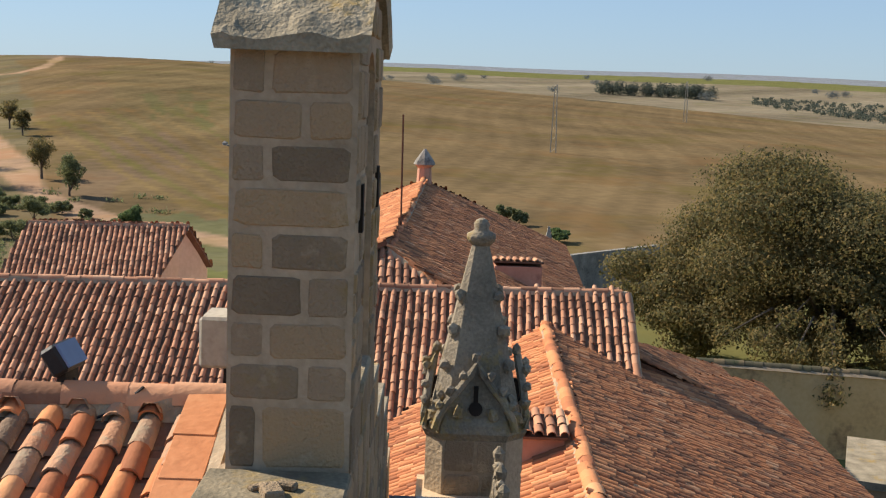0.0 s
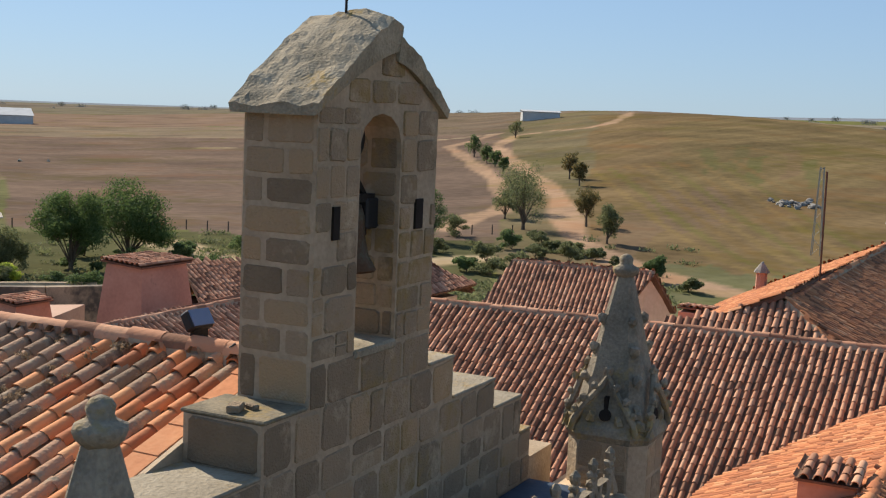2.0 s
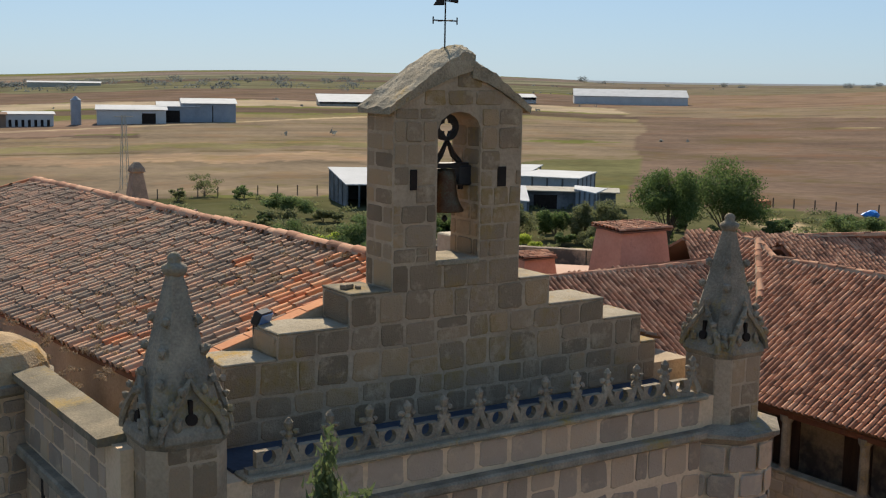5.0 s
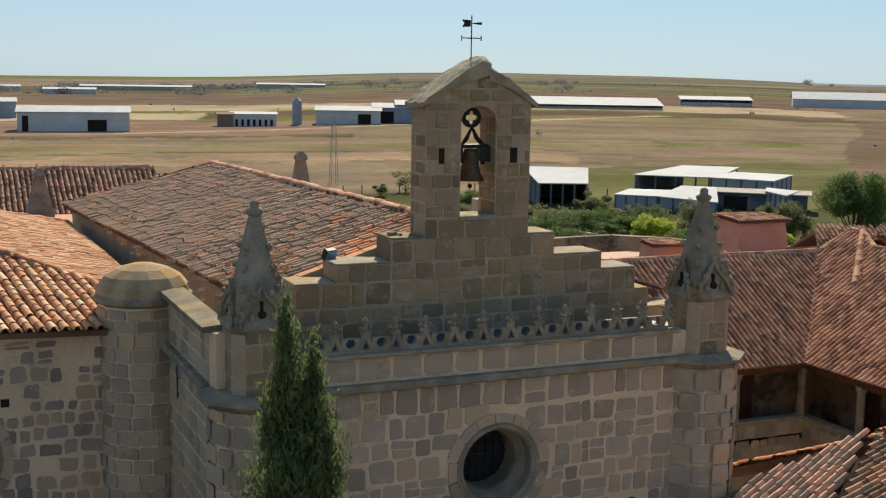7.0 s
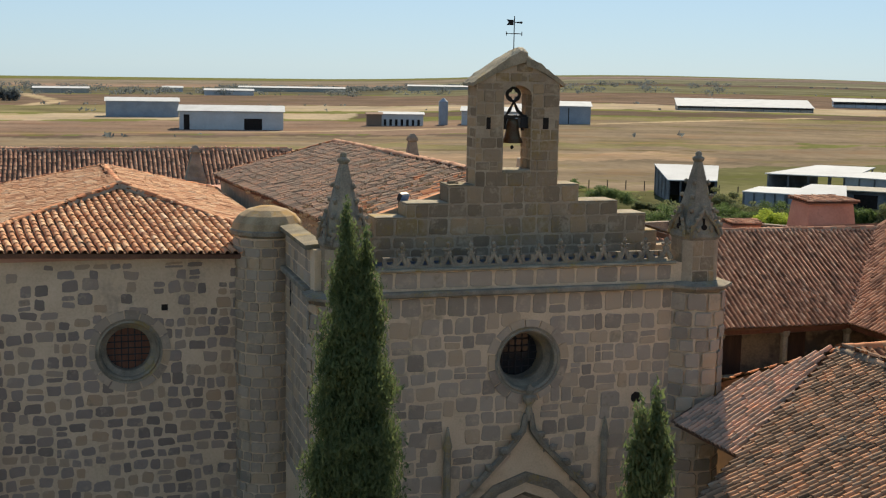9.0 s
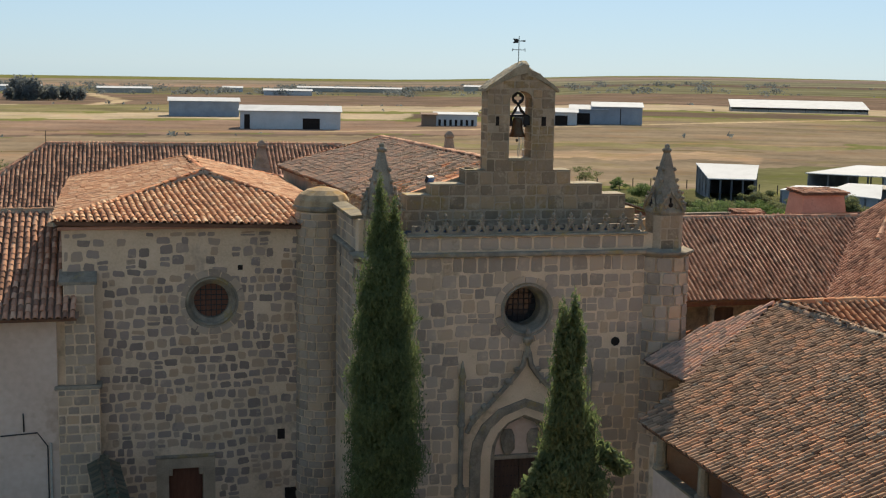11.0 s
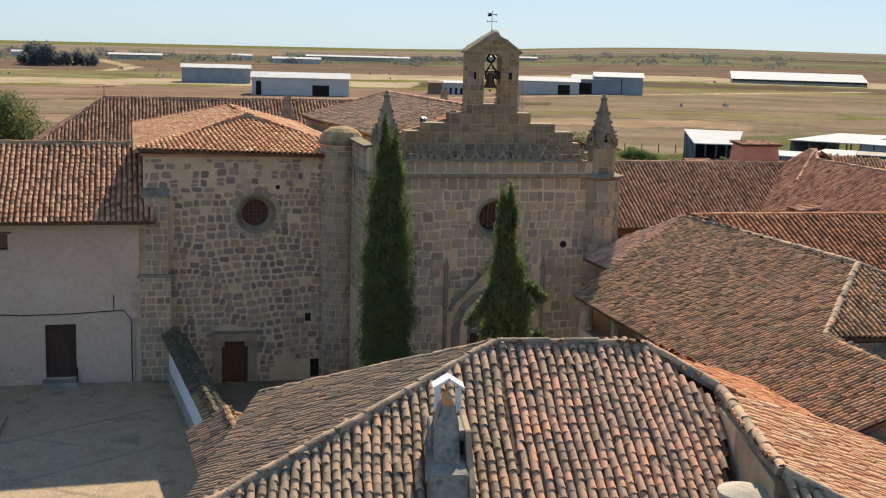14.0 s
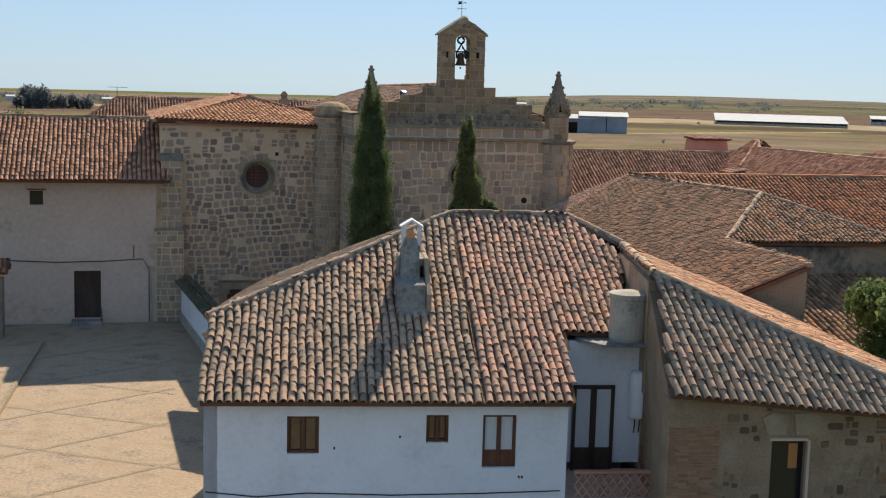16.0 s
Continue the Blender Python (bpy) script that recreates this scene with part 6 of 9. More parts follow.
def hp(u, d, z):
    """House plan: u along the front from its left corner, d into the house."""
    q = hL + uh * u + vh * d
    return Vector((q.x, q.y, z))


def hmat(u, d):
    q = hp(u, d, 0)
    return Matrix.Translation(q) @ Matrix.Rotation(math.atan2(uh.y, uh.x), 4, "Z")


FD = 0.34
wins = [(1.86, 2.56, 3.47, 4.32, "w"), (4.93, 5.43, 3.72, 4.35, "w"), (6.20, 6.96, 3.14, 4.35, "d")]
place_f = lambda u, v, d: hp(u, FD + d, v)
spans = [(1.4, 3.0), (4.5, 5.8), (5.8, 7.4)]
for (u0, u1), (a, b, c, e, _) in zip(spans, wins):
    part("house_front", frame_hole(u0, u1, 2.6, 4.60, [(a, c), (b, c), (b, e), (a, e)], place_f, 0.35), white_m, house, "whitewashed wall with small stains")
for u0, u1, v0, v1 in ((0.05, 1.4, 2.6, 4.6), (3.0, 4.5, 2.6, 4.6), (7.4, 8.12, 2.6, 4.6), (0.05, 8.12, -0.3, 2.6)):
    part("house_front", bm_box(u0, u1, 0, 0.35, v0, v1, turn=hmat(0, FD)), white_m, house)
part("house_body", bm_prism([tuple(hp(0.3, 0.7, 0))[:2], tuple(hp(7.9, 0.7, 0))[:2], tuple(hp(8.0, 2.3, 0))[:2], (-4.9, -27.3), (-1.7, -25.8), (-2.0, -17.3), (-10.5, -16.0), (-12.95, -26)], -0.3, 4.75), white_m, house)
part("house_side", bm_prism([tuple(hp(0.05, 0.34, 0))[:2], tuple(hp(0.35, 0.34, 0))[:2], (-12.8, -26.0), (-10.55, -15.9), (-10.85, -15.85), (-13.1, -26.0)], -0.3, [4.6, 4.6, 5.3, 5.0, 5.0, 5.3]), white_m, house)
for a, b, c, e, kind in wins:
    w = part("window", bm_box(a, b, 0.16, 0.22, c, e, turn=hmat(0, FD)), brown_m if kind == "w" else glass_m, house, "brown wooden shutters" if kind == "w" else "glazed door with white curtains")
    for u0, u1, v0, v1 in ((a, b, e - 0.06, e), (a, b, c, c + 0.06), (a, a + 0.06, c, e), (b - 0.06, b, c, e), ((a + b) / 2 - 0.045, (a + b) / 2 + 0.045, c, e)):
        part("window_frame", bm_box(u0, u1, 0.08, 0.17, v0, v1, 0.006, turn=hmat(0, FD)), brown_m, w)
    if kind == "d":
        part("lower_panel", bm_box(a + 0.05, b - 0.05, 0.10, 0.16, c, c + 0.38, turn=hmat(0, FD)), brown_m, w)
        for u0, u1 in ((a + 0.07, (a + b) / 2 - 0.05), ((a + b) / 2 + 0.05, b - 0.07)):
            part("curtain", bm_box(u0, u1, 0.13, 0.158, c + 0.38, e - 0.07, turn=hmat(0, FD)), curtain_m, w)
    else:
        for u0, u1 in ((a + 0.07, (a + b) / 2 - 0.05), ((a + b) / 2 + 0.05, b - 0.07)):
            part("shutter_panel", bm_box(u0, u1, 0.12, 0.158, c + 0.07, e - 0.07, 0.01, turn=hmat(0, FD)), mat("amber_blind", [(0, (0.16, 0.09, 0.04)), (1, (0.26, 0.16, 0.08))], 3, 20, 0.6, 0.1) if "amber_blind" not in MATS else MATS["amber_blind"], w)
part("wall_cable", bm_tube([hp(0.1, FD - 0.02, 2.62), hp(1.2, FD - 0.02, 2.50), hp(2.3, FD - 0.02, 2.58), hp(4.2, FD - 0.02, 2.52), hp(6.2, FD - 0.02, 2.55), hp(8.0, FD - 0.02, 2.6)], 0.014, 5), black_m, house)
for u, v in ((2.9, 3.6), (4.35, 3.85), (7.05, 2.92), (7.12, 2.92)):
    part("wall_hole", bm_box(u - 0.02, u + 0.02, -0.004, 0.01, v - 0.03, v + 0.03, turn=hmat(0, FD)), dark_m, house)

# chimney with sloping shoulders on the front slope
cx, cy = -8.25, -25.35
ch = thing("house_chimney", "sooty rendered chimney with white gabled cap", "chimney", (cx, cy, 6.5))
m = Matrix.Translation((cx, cy, 0)) @ Matrix.Rotation(math.atan2(uh.y, uh.x), 4, "Z")


def chimney_block(front, back):
    """A block between a front and a back outline of (u, d, z)."""
    bm = bmesh.new()
    f0 = [bm.verts.new(m @ Vector(p)) for p in front]
    f1 = [bm.verts.new(m @ Vector(p)) for p in back]
    bm.faces.new(f0)
    bm.faces.new(f1[::-1])
    k = len(front)
    for i in range(k):
        bm.faces.new((f0[i], f1[i], f1[(i + 1) % k], f0[(i + 1) % k]))
    bmesh.ops.recalc_face_normals(bm, faces=bm.faces)
    edges = [e for e in bm.edges if e.calc_face_angle(0) > 0.6]
    bmesh.ops.bevel(bm, geom=edges, offset=0.018, segments=2, affect="EDGES", clamp_overlap=True)
    return bm


part("chimney_base", chimney_block([(-0.46, -1.46, 5.5), (0.27, -1.46, 5.5), (0.24, -1.32, 6.78), (-0.45, -1.32, 6.78)], [(-0.46, 0.4, 5.5), (0.27, 0.4, 5.5), (0.27, 0.4, 6.95), (-0.43, 0.4, 6.95)]), chimney_m, ch)
part("base_foot", chimney_block([(-0.50, -1.66, 5.6), (0.31, -1.66, 5.6), (0.27, -1.45, 6.22), (-0.46, -1.45, 6.22)], [(-0.50, -1.2, 5.6), (0.31, -1.2, 5.6), (0.27, -1.2, 6.22), (-0.46, -1.2, 6.22)]), chimney_m, ch, "cement fillet at the foot")
# Right side of the flue: a paler colour carries the sunlight on it.
side_ = [(-1.50, 5.5), (-1.42, 6.55), (-0.95, 6.82), (-0.40, 7.32), (0.42, 7.38), (0.45, 5.9)]
part("side_wall", chimney_block([(0.26, d_, z) for d_, z in side_], [(0.38, d_, z) for d_, z in side_]), belfry_mortar, ch, "side of the flue, sunlight put into its paler colour")
part("chimney_body", chimney_block([(-0.40, -0.42, 6.4), (0.27, -0.42, 6.4), (0.27, -0.36, 7.30), (-0.37, -0.36, 7.30)], [(-0.40, 0.42, 6.4), (0.27, 0.42, 6.4), (0.27, 0.42, 7.36), (-0.38, 0.42, 7.36)]), chimney_m, ch)
# A dark box stands for the shade in the slot.
part("soot_slot", bm_box(0.17, 0.24, -0.44, -0.38, 6.86, 7.12, turn=m), dark_m, ch)
shaft_front = [(-0.34, -0.88, 6.70), (0.14, -0.88, 6.70), (0.12, -0.62, 7.52), (0.06, -0.52, 7.80), (-0.08, -0.46, 7.92), (-0.22, -0.52, 7.80), (-0.30, -0.62, 7.52)]
part("chimney_shaft", chimney_block(shaft_front, [(u, 0.12, z) for u, _, z in shaft_front]), chimney_m, ch)
part("shaft_tile", bm_tube([m @ Vector((-0.08, -0.50, 7.87)), m @ Vector((-0.08, -0.10, 7.91))], 0.10, 10), tile_new, ch, "single terracotta tile")
for sg in (-1, 1):
    part("cap_post", bm_box(sg * 0.2 - 0.09, sg * 0.2 + 0.01, -0.1, 0.1, 7.60, 8.06, turn=m), white_m, ch)
    part("cap_tile", bm_box(-0.18, 0.18, -0.2, 0.2, -0.025, 0.025, 0.005, turn=m @ Matrix.Translation((sg * 0.135 - 0.04, 0, 8.16)) @ Matrix.Rotation(radians(sg * 32), 4, "Y")), white_m, ch)

# terrace recess with tank, boiler, glazed door and pierced brick railing
part("terrace_wall", bm_box(-0.1, 2.6, 0, 0.25, 2.6, 5.60, turn=Matrix.Translation((-5.05, -28.0, 0)) @ Matrix.Rotation(math.atan2(uh.y, uh.x), 4, "Z")), white_m, house)
tm = Matrix.Translation((-5.05, -28.0, 0)) @ Matrix.Rotation(math.atan2(uh.y, uh.x), 4, "Z")
part("terrace_floor", bm_box(-0.3, 2.4, -2.4, 0.1, 2.2, 2.42, turn=tm), cream_m, house)
part("terrace_below", bm_box(-0.3, 2.4, -2.3, 0.1, -0.3, 2.2, turn=tm), white_m, house)
part("terrace_slab", bm_prism([(0.30, -0.05), (0.75, -0.75), (2.5, -0.75), (2.5, 0.2), (0.30, 0.2)], 5.61, 5.68), chimney_m, house).data.transform(tm)
gd = part("glazed_door", bm_box(0.28, 1.22, -0.06, -0.01, 2.42, 4.5, turn=tm), glass_m, house, "dark framed glazed door with curtains")
for u0, u1, v0, v1 in ((0.24, 0.32, 2.42, 4.54), (1.18, 1.26, 2.42, 4.54), (0.24, 1.26, 4.46, 4.54), (0.68, 0.82, 2.42, 4.5), (0.28, 1.22, 2.42, 3.0)):
    part("door_frame", bm_box(u0, u1, -0.10, -0.04, v0, v1, turn=tm), wood_m, gd)
for u0, u1 in ((0.33, 0.67), (0.83, 1.17)):
    part("curtain", bm_box(u0, u1, -0.075, -0.062, 3.0, 4.44, turn=tm), curtain_m, gd)
tank = thing("water_tank", "round fibre cement water tank with lid", "water tank", (-3.60, -28.35, 5.68))
part("tank_body", bm_lathe([(0.43, 5.68), (0.45, 5.75), (0.45, 6.68), (0.47, 6.70), (0.47, 6.78)], 24, (-3.60, -28.35, 0)), asbestos_m, tank, smooth=False)
part("tank_lid", bm_lathe([(0.48, 6.78), (0.48, 6.82), (0.2, 6.88), (0.02, 6.89)], 24, (-3.60, -28.35, 0)), asbestos_m, tank)
boiler = thing("boiler", "white cylindrical water heater hung on the terrace wall", "boiler", (-3.35, -28.6, 3.8))
part("boiler_body", bm_lathe([(0.05, 3.75), (0.21, 3.82), (0.22, 3.9), (0.22, 4.85), (0.2, 4.92), (0.05, 4.96)], 18, (-3.32, -28.55, 0)), white_m, boiler, smooth=True)
for dx in (-0.06, 0.06):
    part("pipe", bm_tube([(-3.32 + dx, -28.55, 3.8), (-3.32 + dx, -28.5, 3.45), (-3.3 + dx, -28.42, 3.4)], 0.015, 5), iron_m, boiler)
brick_r = thing("brick_railing", "pierced terracotta brick railing of the terrace", "railing", (-4.0, -30.1, 2.4))
rm = Matrix.Translation((-5.45, -30.02, 0)) @ Matrix.Rotation(math.atan2(uh.y, uh.x), 4, "Z")
for i in range(9):
    for r in range(3):
        z = 2.16 + r * 0.28
        for sg in (-1, 1):
            part("brick", bm_tube([rm @ Vector((0.12 + i * 0.2 - sg * 0.09, 0, z)), rm @ Vector((0.12 + i * 0.2 + sg * 0.09, 0, z + 0.26))], 0.028, 4), pink_m, brick_r)
for z in (2.10, 2.99):
    part("rail", bm_box(0, 1.95, -0.07, 0.07, z, z + 0.06, turn=rm), pink_m, brick_r)
part("railing_wall", bm_box(-0.1, 1.95, -0.1, 0.1, -0.3, 2.1, turn=rm), white_m, brick_r)
seat = thing("plastic_chair", "red plastic garden chair on the terrace", "chair", (-3.2, -29.2, 2.42))
part("seat", bm_box(-3.45, -3.0, -29.45, -29.05, 2.84, 2.88, 0.01), tile_red, seat)
part("backrest", bm_box(-3.45, -3.0, -29.08, -29.04, 2.88, 3.25, 0.01), tile_red, seat)
for x_ in (-3.43, -3.05):
    for y_ in (-29.42, -29.08):
        part("leg", bm_box(x_, x_ + 0.035, y_, y_ + 0.035, 2.42, 2.85), tile_red, seat)

# ---- stone house ----
sto = thing("stone_house", "rubble and brick house with clay tile roof", "house", (-1, -29, 0))
sm = Matrix.Translation((-3.95, -32.35, 0)) @ Matrix.Rotation(math.atan2(uh.y, uh.x), 4, "Z")
S0 = (-3.25, -29.0, 7.36)
Sl = (-4.22, -32.33, 5.36)
Sr = (2.2, -33.75, 4.86)
Sm = (-2.10, -24.2, 7.42)
roof_face([S0, Sl, Sr], tile_house, sto, 200, (-2, -31.5), over=0.10, wob=1.3, slim=0.96, fine=0.89)
roof_face([Sm, S0, Sr, (4.3, -31.0, 4.4), (3.5, -22.4, 5.05)], tile_sun, sto, 300, (0, -25), wob=1.4)
KN = (1.67, -17.97, 5.62)
roof_face([T2, Sm, (3.5, -22.4, 4.85), (4.1, -18.3, 4.75), KN], tile_new, sto, 0, wob=1.4)
roof_face([T2, (-1.5, -16.9, 5.15), (1.3, -16.6, 4.85), KN], tile_mix, sto, 0)
roof_face([KN, (1.3, -16.6, 4.85), (4.1, -18.3, 4.70)], tile_new, sto, 0)
part("party_wall", bm_prism([(-2.35, -24.6), (-2.1, -24.6), (-3.05, -29.0), (-3.4, -29.0)], 4.5, [7.28, 7.30, 7.20, 7.18]), belfry_mortar, sto)
ridge([T2, Sm, S0], tile_house, sto, 0.12, bed_m=ridge_mortar)
ridge([S0, Sr], tile_house, sto, 0.12, bed_m=ridge_mortar)
HS = [(2.05, 2.1), (2.85, 2.1), (2.85, 4.28), (2.05, 4.28)]
fw = lambda u, v, d: sm @ Vector((u, 0.25 + d, v))
bm = frame_hole(1.4, 3.5, 1.6, 5.0, HS, fw, 0.4)
for u0, u1, v0, v1 in ((-0.26, 1.4, -0.3, 5.18), (3.5, 9.0, -0.3, 5.05), (1.4, 3.5, -0.3, 1.6), (1.4, 3.5, 5.0, 5.1)):
    bm_box(u0, u1, 0.25, 0.65, v0, v1, bm=bm)
    for v_ in bm.verts[-8:]:
        v_.co = sm @ v_.co
sw_ = part("stone_front", bm, mat("brown_mortar", [(0, (0.20, 0.135, 0.085)), (0.5, (0.32, 0.225, 0.145)), (1, (0.45, 0.34, 0.235))], 1.2, 18, 0.95, 0.6, 0.0, (0.20, 0.145, 0.095), 0.6, 0.55), sto, "rubble wall with brick patches")
place_s = lambda u, v: (sm @ Vector((u, 0.25, v)), uh.copy(), Z, -vh)
masonry(sw_, courses(1.0, 8.9, -0.2, 5.0, (0.14, 0.28), (0.14, 0.48), lambda u, v: not (1.85 < u < 3.05 and 1.9 < v < 4.75) and random.Random(int(u * 1.5) * 31 + int(v * 2.2) * 57).random() * 0.6 + random.Random(int(u * 31 + v * 57)).random() * 0.4 < 0.36, 151, 0.03, 0.22, 0.09, 0.15), place_s, mat("dark_rubble", [(0, (0.07, 0.050, 0.036)), (0.5, (0.19, 0.130, 0.085)), (1, (0.36, 0.245, 0.155))], 3, 30, 0.95, 0.5, 0.6), 150, 0.02, 0.28, 31, (3, 4.5))
bricks = courses(-0.22, 0.90, 1.0, 5.1, (0.065, 0.07), (0.22, 0.30), lambda u, v: v < 4.55, 152, 0.014)
bricks += courses(4.45, 5.2, 3.3, 4.9, (0.065, 0.07), (0.20, 0.28), lambda u, v: random.Random(int(u * 2) + int(v * 5) * 17).random() < 0.4, 153, 0.014)
masonry(sw_, bricks, place_s, mat("old_brick", [(0, (0.20, 0.115, 0.070)), (0.5, (0.34, 0.185, 0.110)), (1, (0.44, 0.27, 0.165))], 3, 30, 0.95, 0.4, 0.6), 200, 0.012, 0.06, 32, (0.5, 4))
part("stone_side", bm_prism([tuple(sm @ Vector((-0.24, 0.3, 0)))[:2], tuple(sm @ Vector((0.2, 0.3, 0)))[:2], (-2.95, -28.6), (-3.25, -28.6)], -0.3, [5.2, 5.2, 7.2, 7.2]), MATS["brown_mortar"], sto)
part("stone_back", bm_prism([(-3.2, -28.6), (-2.8, -28.6), (-2.1, -25), (-2.5, -25)], -0.3, [7.2, 7.2, 7.3, 7.3]), mortar_m, sto)
part("stone_body", bm_prism([tuple(sm @ Vector((0.4, 0.66, 0)))[:2], tuple(sm @ Vector((8.3, 0.66, 0)))[:2], (4.6, -25.4), (3.4, -18.2), (-1.4, -17.2), (-2.2, -26.5)], -0.3, 4.2), mortar_m, sto)
sd = part("lit_door", bm_box(2.05, 2.85, 0.5, 0.56, 2.1, 4.28, turn=sm), glass_m, sto, "glazed door with amber light inside")
am = bpy.data.materials.new("amber_lamp_light")
am.use_nodes = True
am.node_tree.nodes["Principled BSDF"].inputs["Base Color"].default_value = (0.22, 0.11, 0.04, 1)
am.node_tree.nodes["Principled BSDF"].inputs["Emission Color"].default_value = (1.0, 0.45, 0.12, 1)
am.node_tree.nodes["Principled BSDF"].inputs["Emission Strength"].default_value = 0.03
part("amber_pane", bm_box(2.52, 2.72, 0.475, 0.495, 3.6, 4.15, turn=sm), am, sd)
for u0, u1, v0, v1 in ((2.84, 2.9, 2.1, 4.34), (2.0, 2.9, 4.28, 4.34)):
    part("door_frame", bm_box(u0, u1, 0.22, 0.34, v0, v1, turn=sm), cream_m, sd)
for poly in ([(1.93, 4.42), (2.33, 4.42), (2.40, 4.86), (2.02, 4.90), (1.80, 4.78)], [(2.57, 4.42), (2.99, 4.42), (3.14, 4.80), (2.90, 4.90), (2.50, 4.87)]):
    part("lintel_stone", bm_prism(poly, 0, 0.12), belfry_mortar, sto, "pale splayed arch stone over the door").data.transform(sm @ Matrix(((1, 0, 0, 0), (0, 0, 1, 0.215), (0, 1, 0, 0), (0, 0, 0, 1))))

# ---- courtyard ----
cyard = part("courtyard", bm_prism([(-26, -45), (-10.5, -45), (-11.5, -8.5), (-12.6, 4.4), (-26, 4.5)], -0.6, 0.0), court_m, None)
tagged(cyard, "worn tan cement courtyard with cobble strips", "courtyard", kind="structure")
for k in range(-3, 9):
    for sg in (-1, 1):
        y0 = -34 + k * 4.6
        a = Vector((-25.5, y0 + (-25.5 + 18) * sg * 0.62 + 4, 0.004))
        b = Vector((-13.6, y0 + (-13.6 + 18) * sg * 0.62 + 4, 0.004))
        if min(a.y, b.y) < -43 or max(a.y, b.y) > 4.2:
            continue
        d_ = (b - a).normalized()
        n_ = Vector((-d_.y, d_.x, 0)) * 0.10
        bm = bmesh.new()
        q = [bm.verts.new(p + Vector((0, 0, dz))) for dz in (-0.05, 0.004 + 0.002 * sg) for p in (a - n_, b - n_, b + n_, a + n_)]
        bm.faces.new(q[4:])
        for i in range(4):
            bm.faces.new((q[i], q[(i + 1) % 4], q[4 + (i + 1) % 4], q[4 + i]))
        part("cobble_strip", bm, cobble_m, cyard)
kerb = part("raised_path", bm_prism([(-26, -12.5), (-19.65, -12.0), (-18.95, 0.0), (-19.4, 1.6), (-26, 1.6)], -0.3, 0.12), court_m, None)
tagged(kerb, "slightly raised cement path with a pale kerb", "path", kind="structure")
part("kerb", bm_prism([(-19.72, -12.0), (-19.52, -12.0), (-18.82, 0.0), (-19.02, 0.0)], -0.3, 0.15), cobble_m, kerb)
# Forecourt earth coloured darker to deepen the church's shade on it.
lowc = part("church_forecourt", bm_prism([(-12.55, 4.9), (-11.3, -9.0), (-10.4, -16), (2.0, -16), (2.0, 0.5), (-5, 0.5), (-5, 5.0)], -1.0, GROUND), mat("shade_earth", [(0, (0.12, 0.095, 0.07)), (0.5, (0.20, 0.155, 0.11)), (1, (0.29, 0.225, 0.155))], 0.6, 9, 1.0, 0.3, 0.0, (0.10, 0.08, 0.06), 0.8, 0.56), None)
tagged(lowc, "earth forecourt in front of the church, shade put into its colour", "courtyard", kind="structure")

# whitewashed garden wall with a tiled top
gw = thing("courtyard_wall", "low whitewashed wall topped with dark clay tiles", "wall", (-12.1, -2, 0))
wp = [(-12.62, 4.3), (-11.35, -9.2)]
dv = Vector((wp[1][0] - wp[0][0], wp[1][1] - wp[0][1], 0)).normalized()
nv = Vector((-dv.y, dv.x, 0))
a, b = Vector((*wp[0], 0)), Vector((*wp[1], 0))
part("wall", bm_prism([tuple(p)[:2] for p in (a - nv * 0.18, b - nv * 0.18, b + nv * 0.18, a + nv * 0.18)], -0.5, 1.85), white_m, gw)
part("plinth", bm_prism([tuple(p)[:2] for p in (a - nv * 0.22, b - nv * 0.22, b + nv * 0.22, a + nv * 0.22)], -0.5, 0.5), asbestos_m, gw)
for sg in (-1, 1):
    e0, e1 = a + nv * 0.42 * sg, b + nv * 0.42 * sg
    roof_face([tuple(a + Z * 2.16), tuple(b + Z * 2.16), (e1.x, e1.y, 1.93), (e0.x, e0.y, 1.93)], tile_moss, gw, 60, (-12, 0), over=0.03, deck=0.06)
ridge([tuple(a + Z * 2.16), tuple(b + Z * 2.16)], tile_moss, gw, 0.11)
gt = thing("gate_roof", "small tiled gate roof between wall and house", "gate", (-11.3, -12.5, 0))
part("gate_wall", bm_prism([(-11.55, -9.2), (-11.2, -9.2), (-10.75, -15.8), (-11.15, -15.8)], -0.5, 2.2), white_m, gt)
roof_face([(-11.35, -9.0, 2.75), (-10.95, -15.9, 2.95), (-12.2, -15.9, 2.35), (-12.5, -9.4, 2.15)], tile_dun, gt, 60, (-12, -12), deck=0.08)
roof_face([(-11.35, -9.0, 2.75), (-10.6, -9.0, 2.4), (-10.2, -15.9, 2.6), (-10.95, -15.9, 2.95)], tile_old, gt, 0, deck=0.08)
ridge([(-11.35, -9.0, 2.78), (-10.95, -15.9, 2.98)], tile_old, gt, 0.11)
lg = thing("stone_gateway", "old stone gateway with a tiled top at the courtyard edge", "gateway", (-21, 1, 0))
part("gate_pier", bm_box(-21.6, -20.55, 0.4, 1.3, 0, 2.9, 0.03), carved_m, lg)
roof_face([(-22, 0.9, 3.55), (-20.3, 0.9, 3.55), (-20.3, 0.1, 3.1), (-22, 0.1, 3.1)], tile_mix, lg, 20, (-21, 0.5), deck=0.08)
roof_face([(-22, 0.9, 3.55), (-22, 1.7, 3.1), (-20.3, 1.7, 3.1), (-20.3, 0.9, 3.55)], tile_mix, lg, 0, deck=0.08)
part("gate_head", bm_box(-21.9, -20.4, 0.35, 1.45, 2.9, 3.1, 0.02), mortar_m, lg)

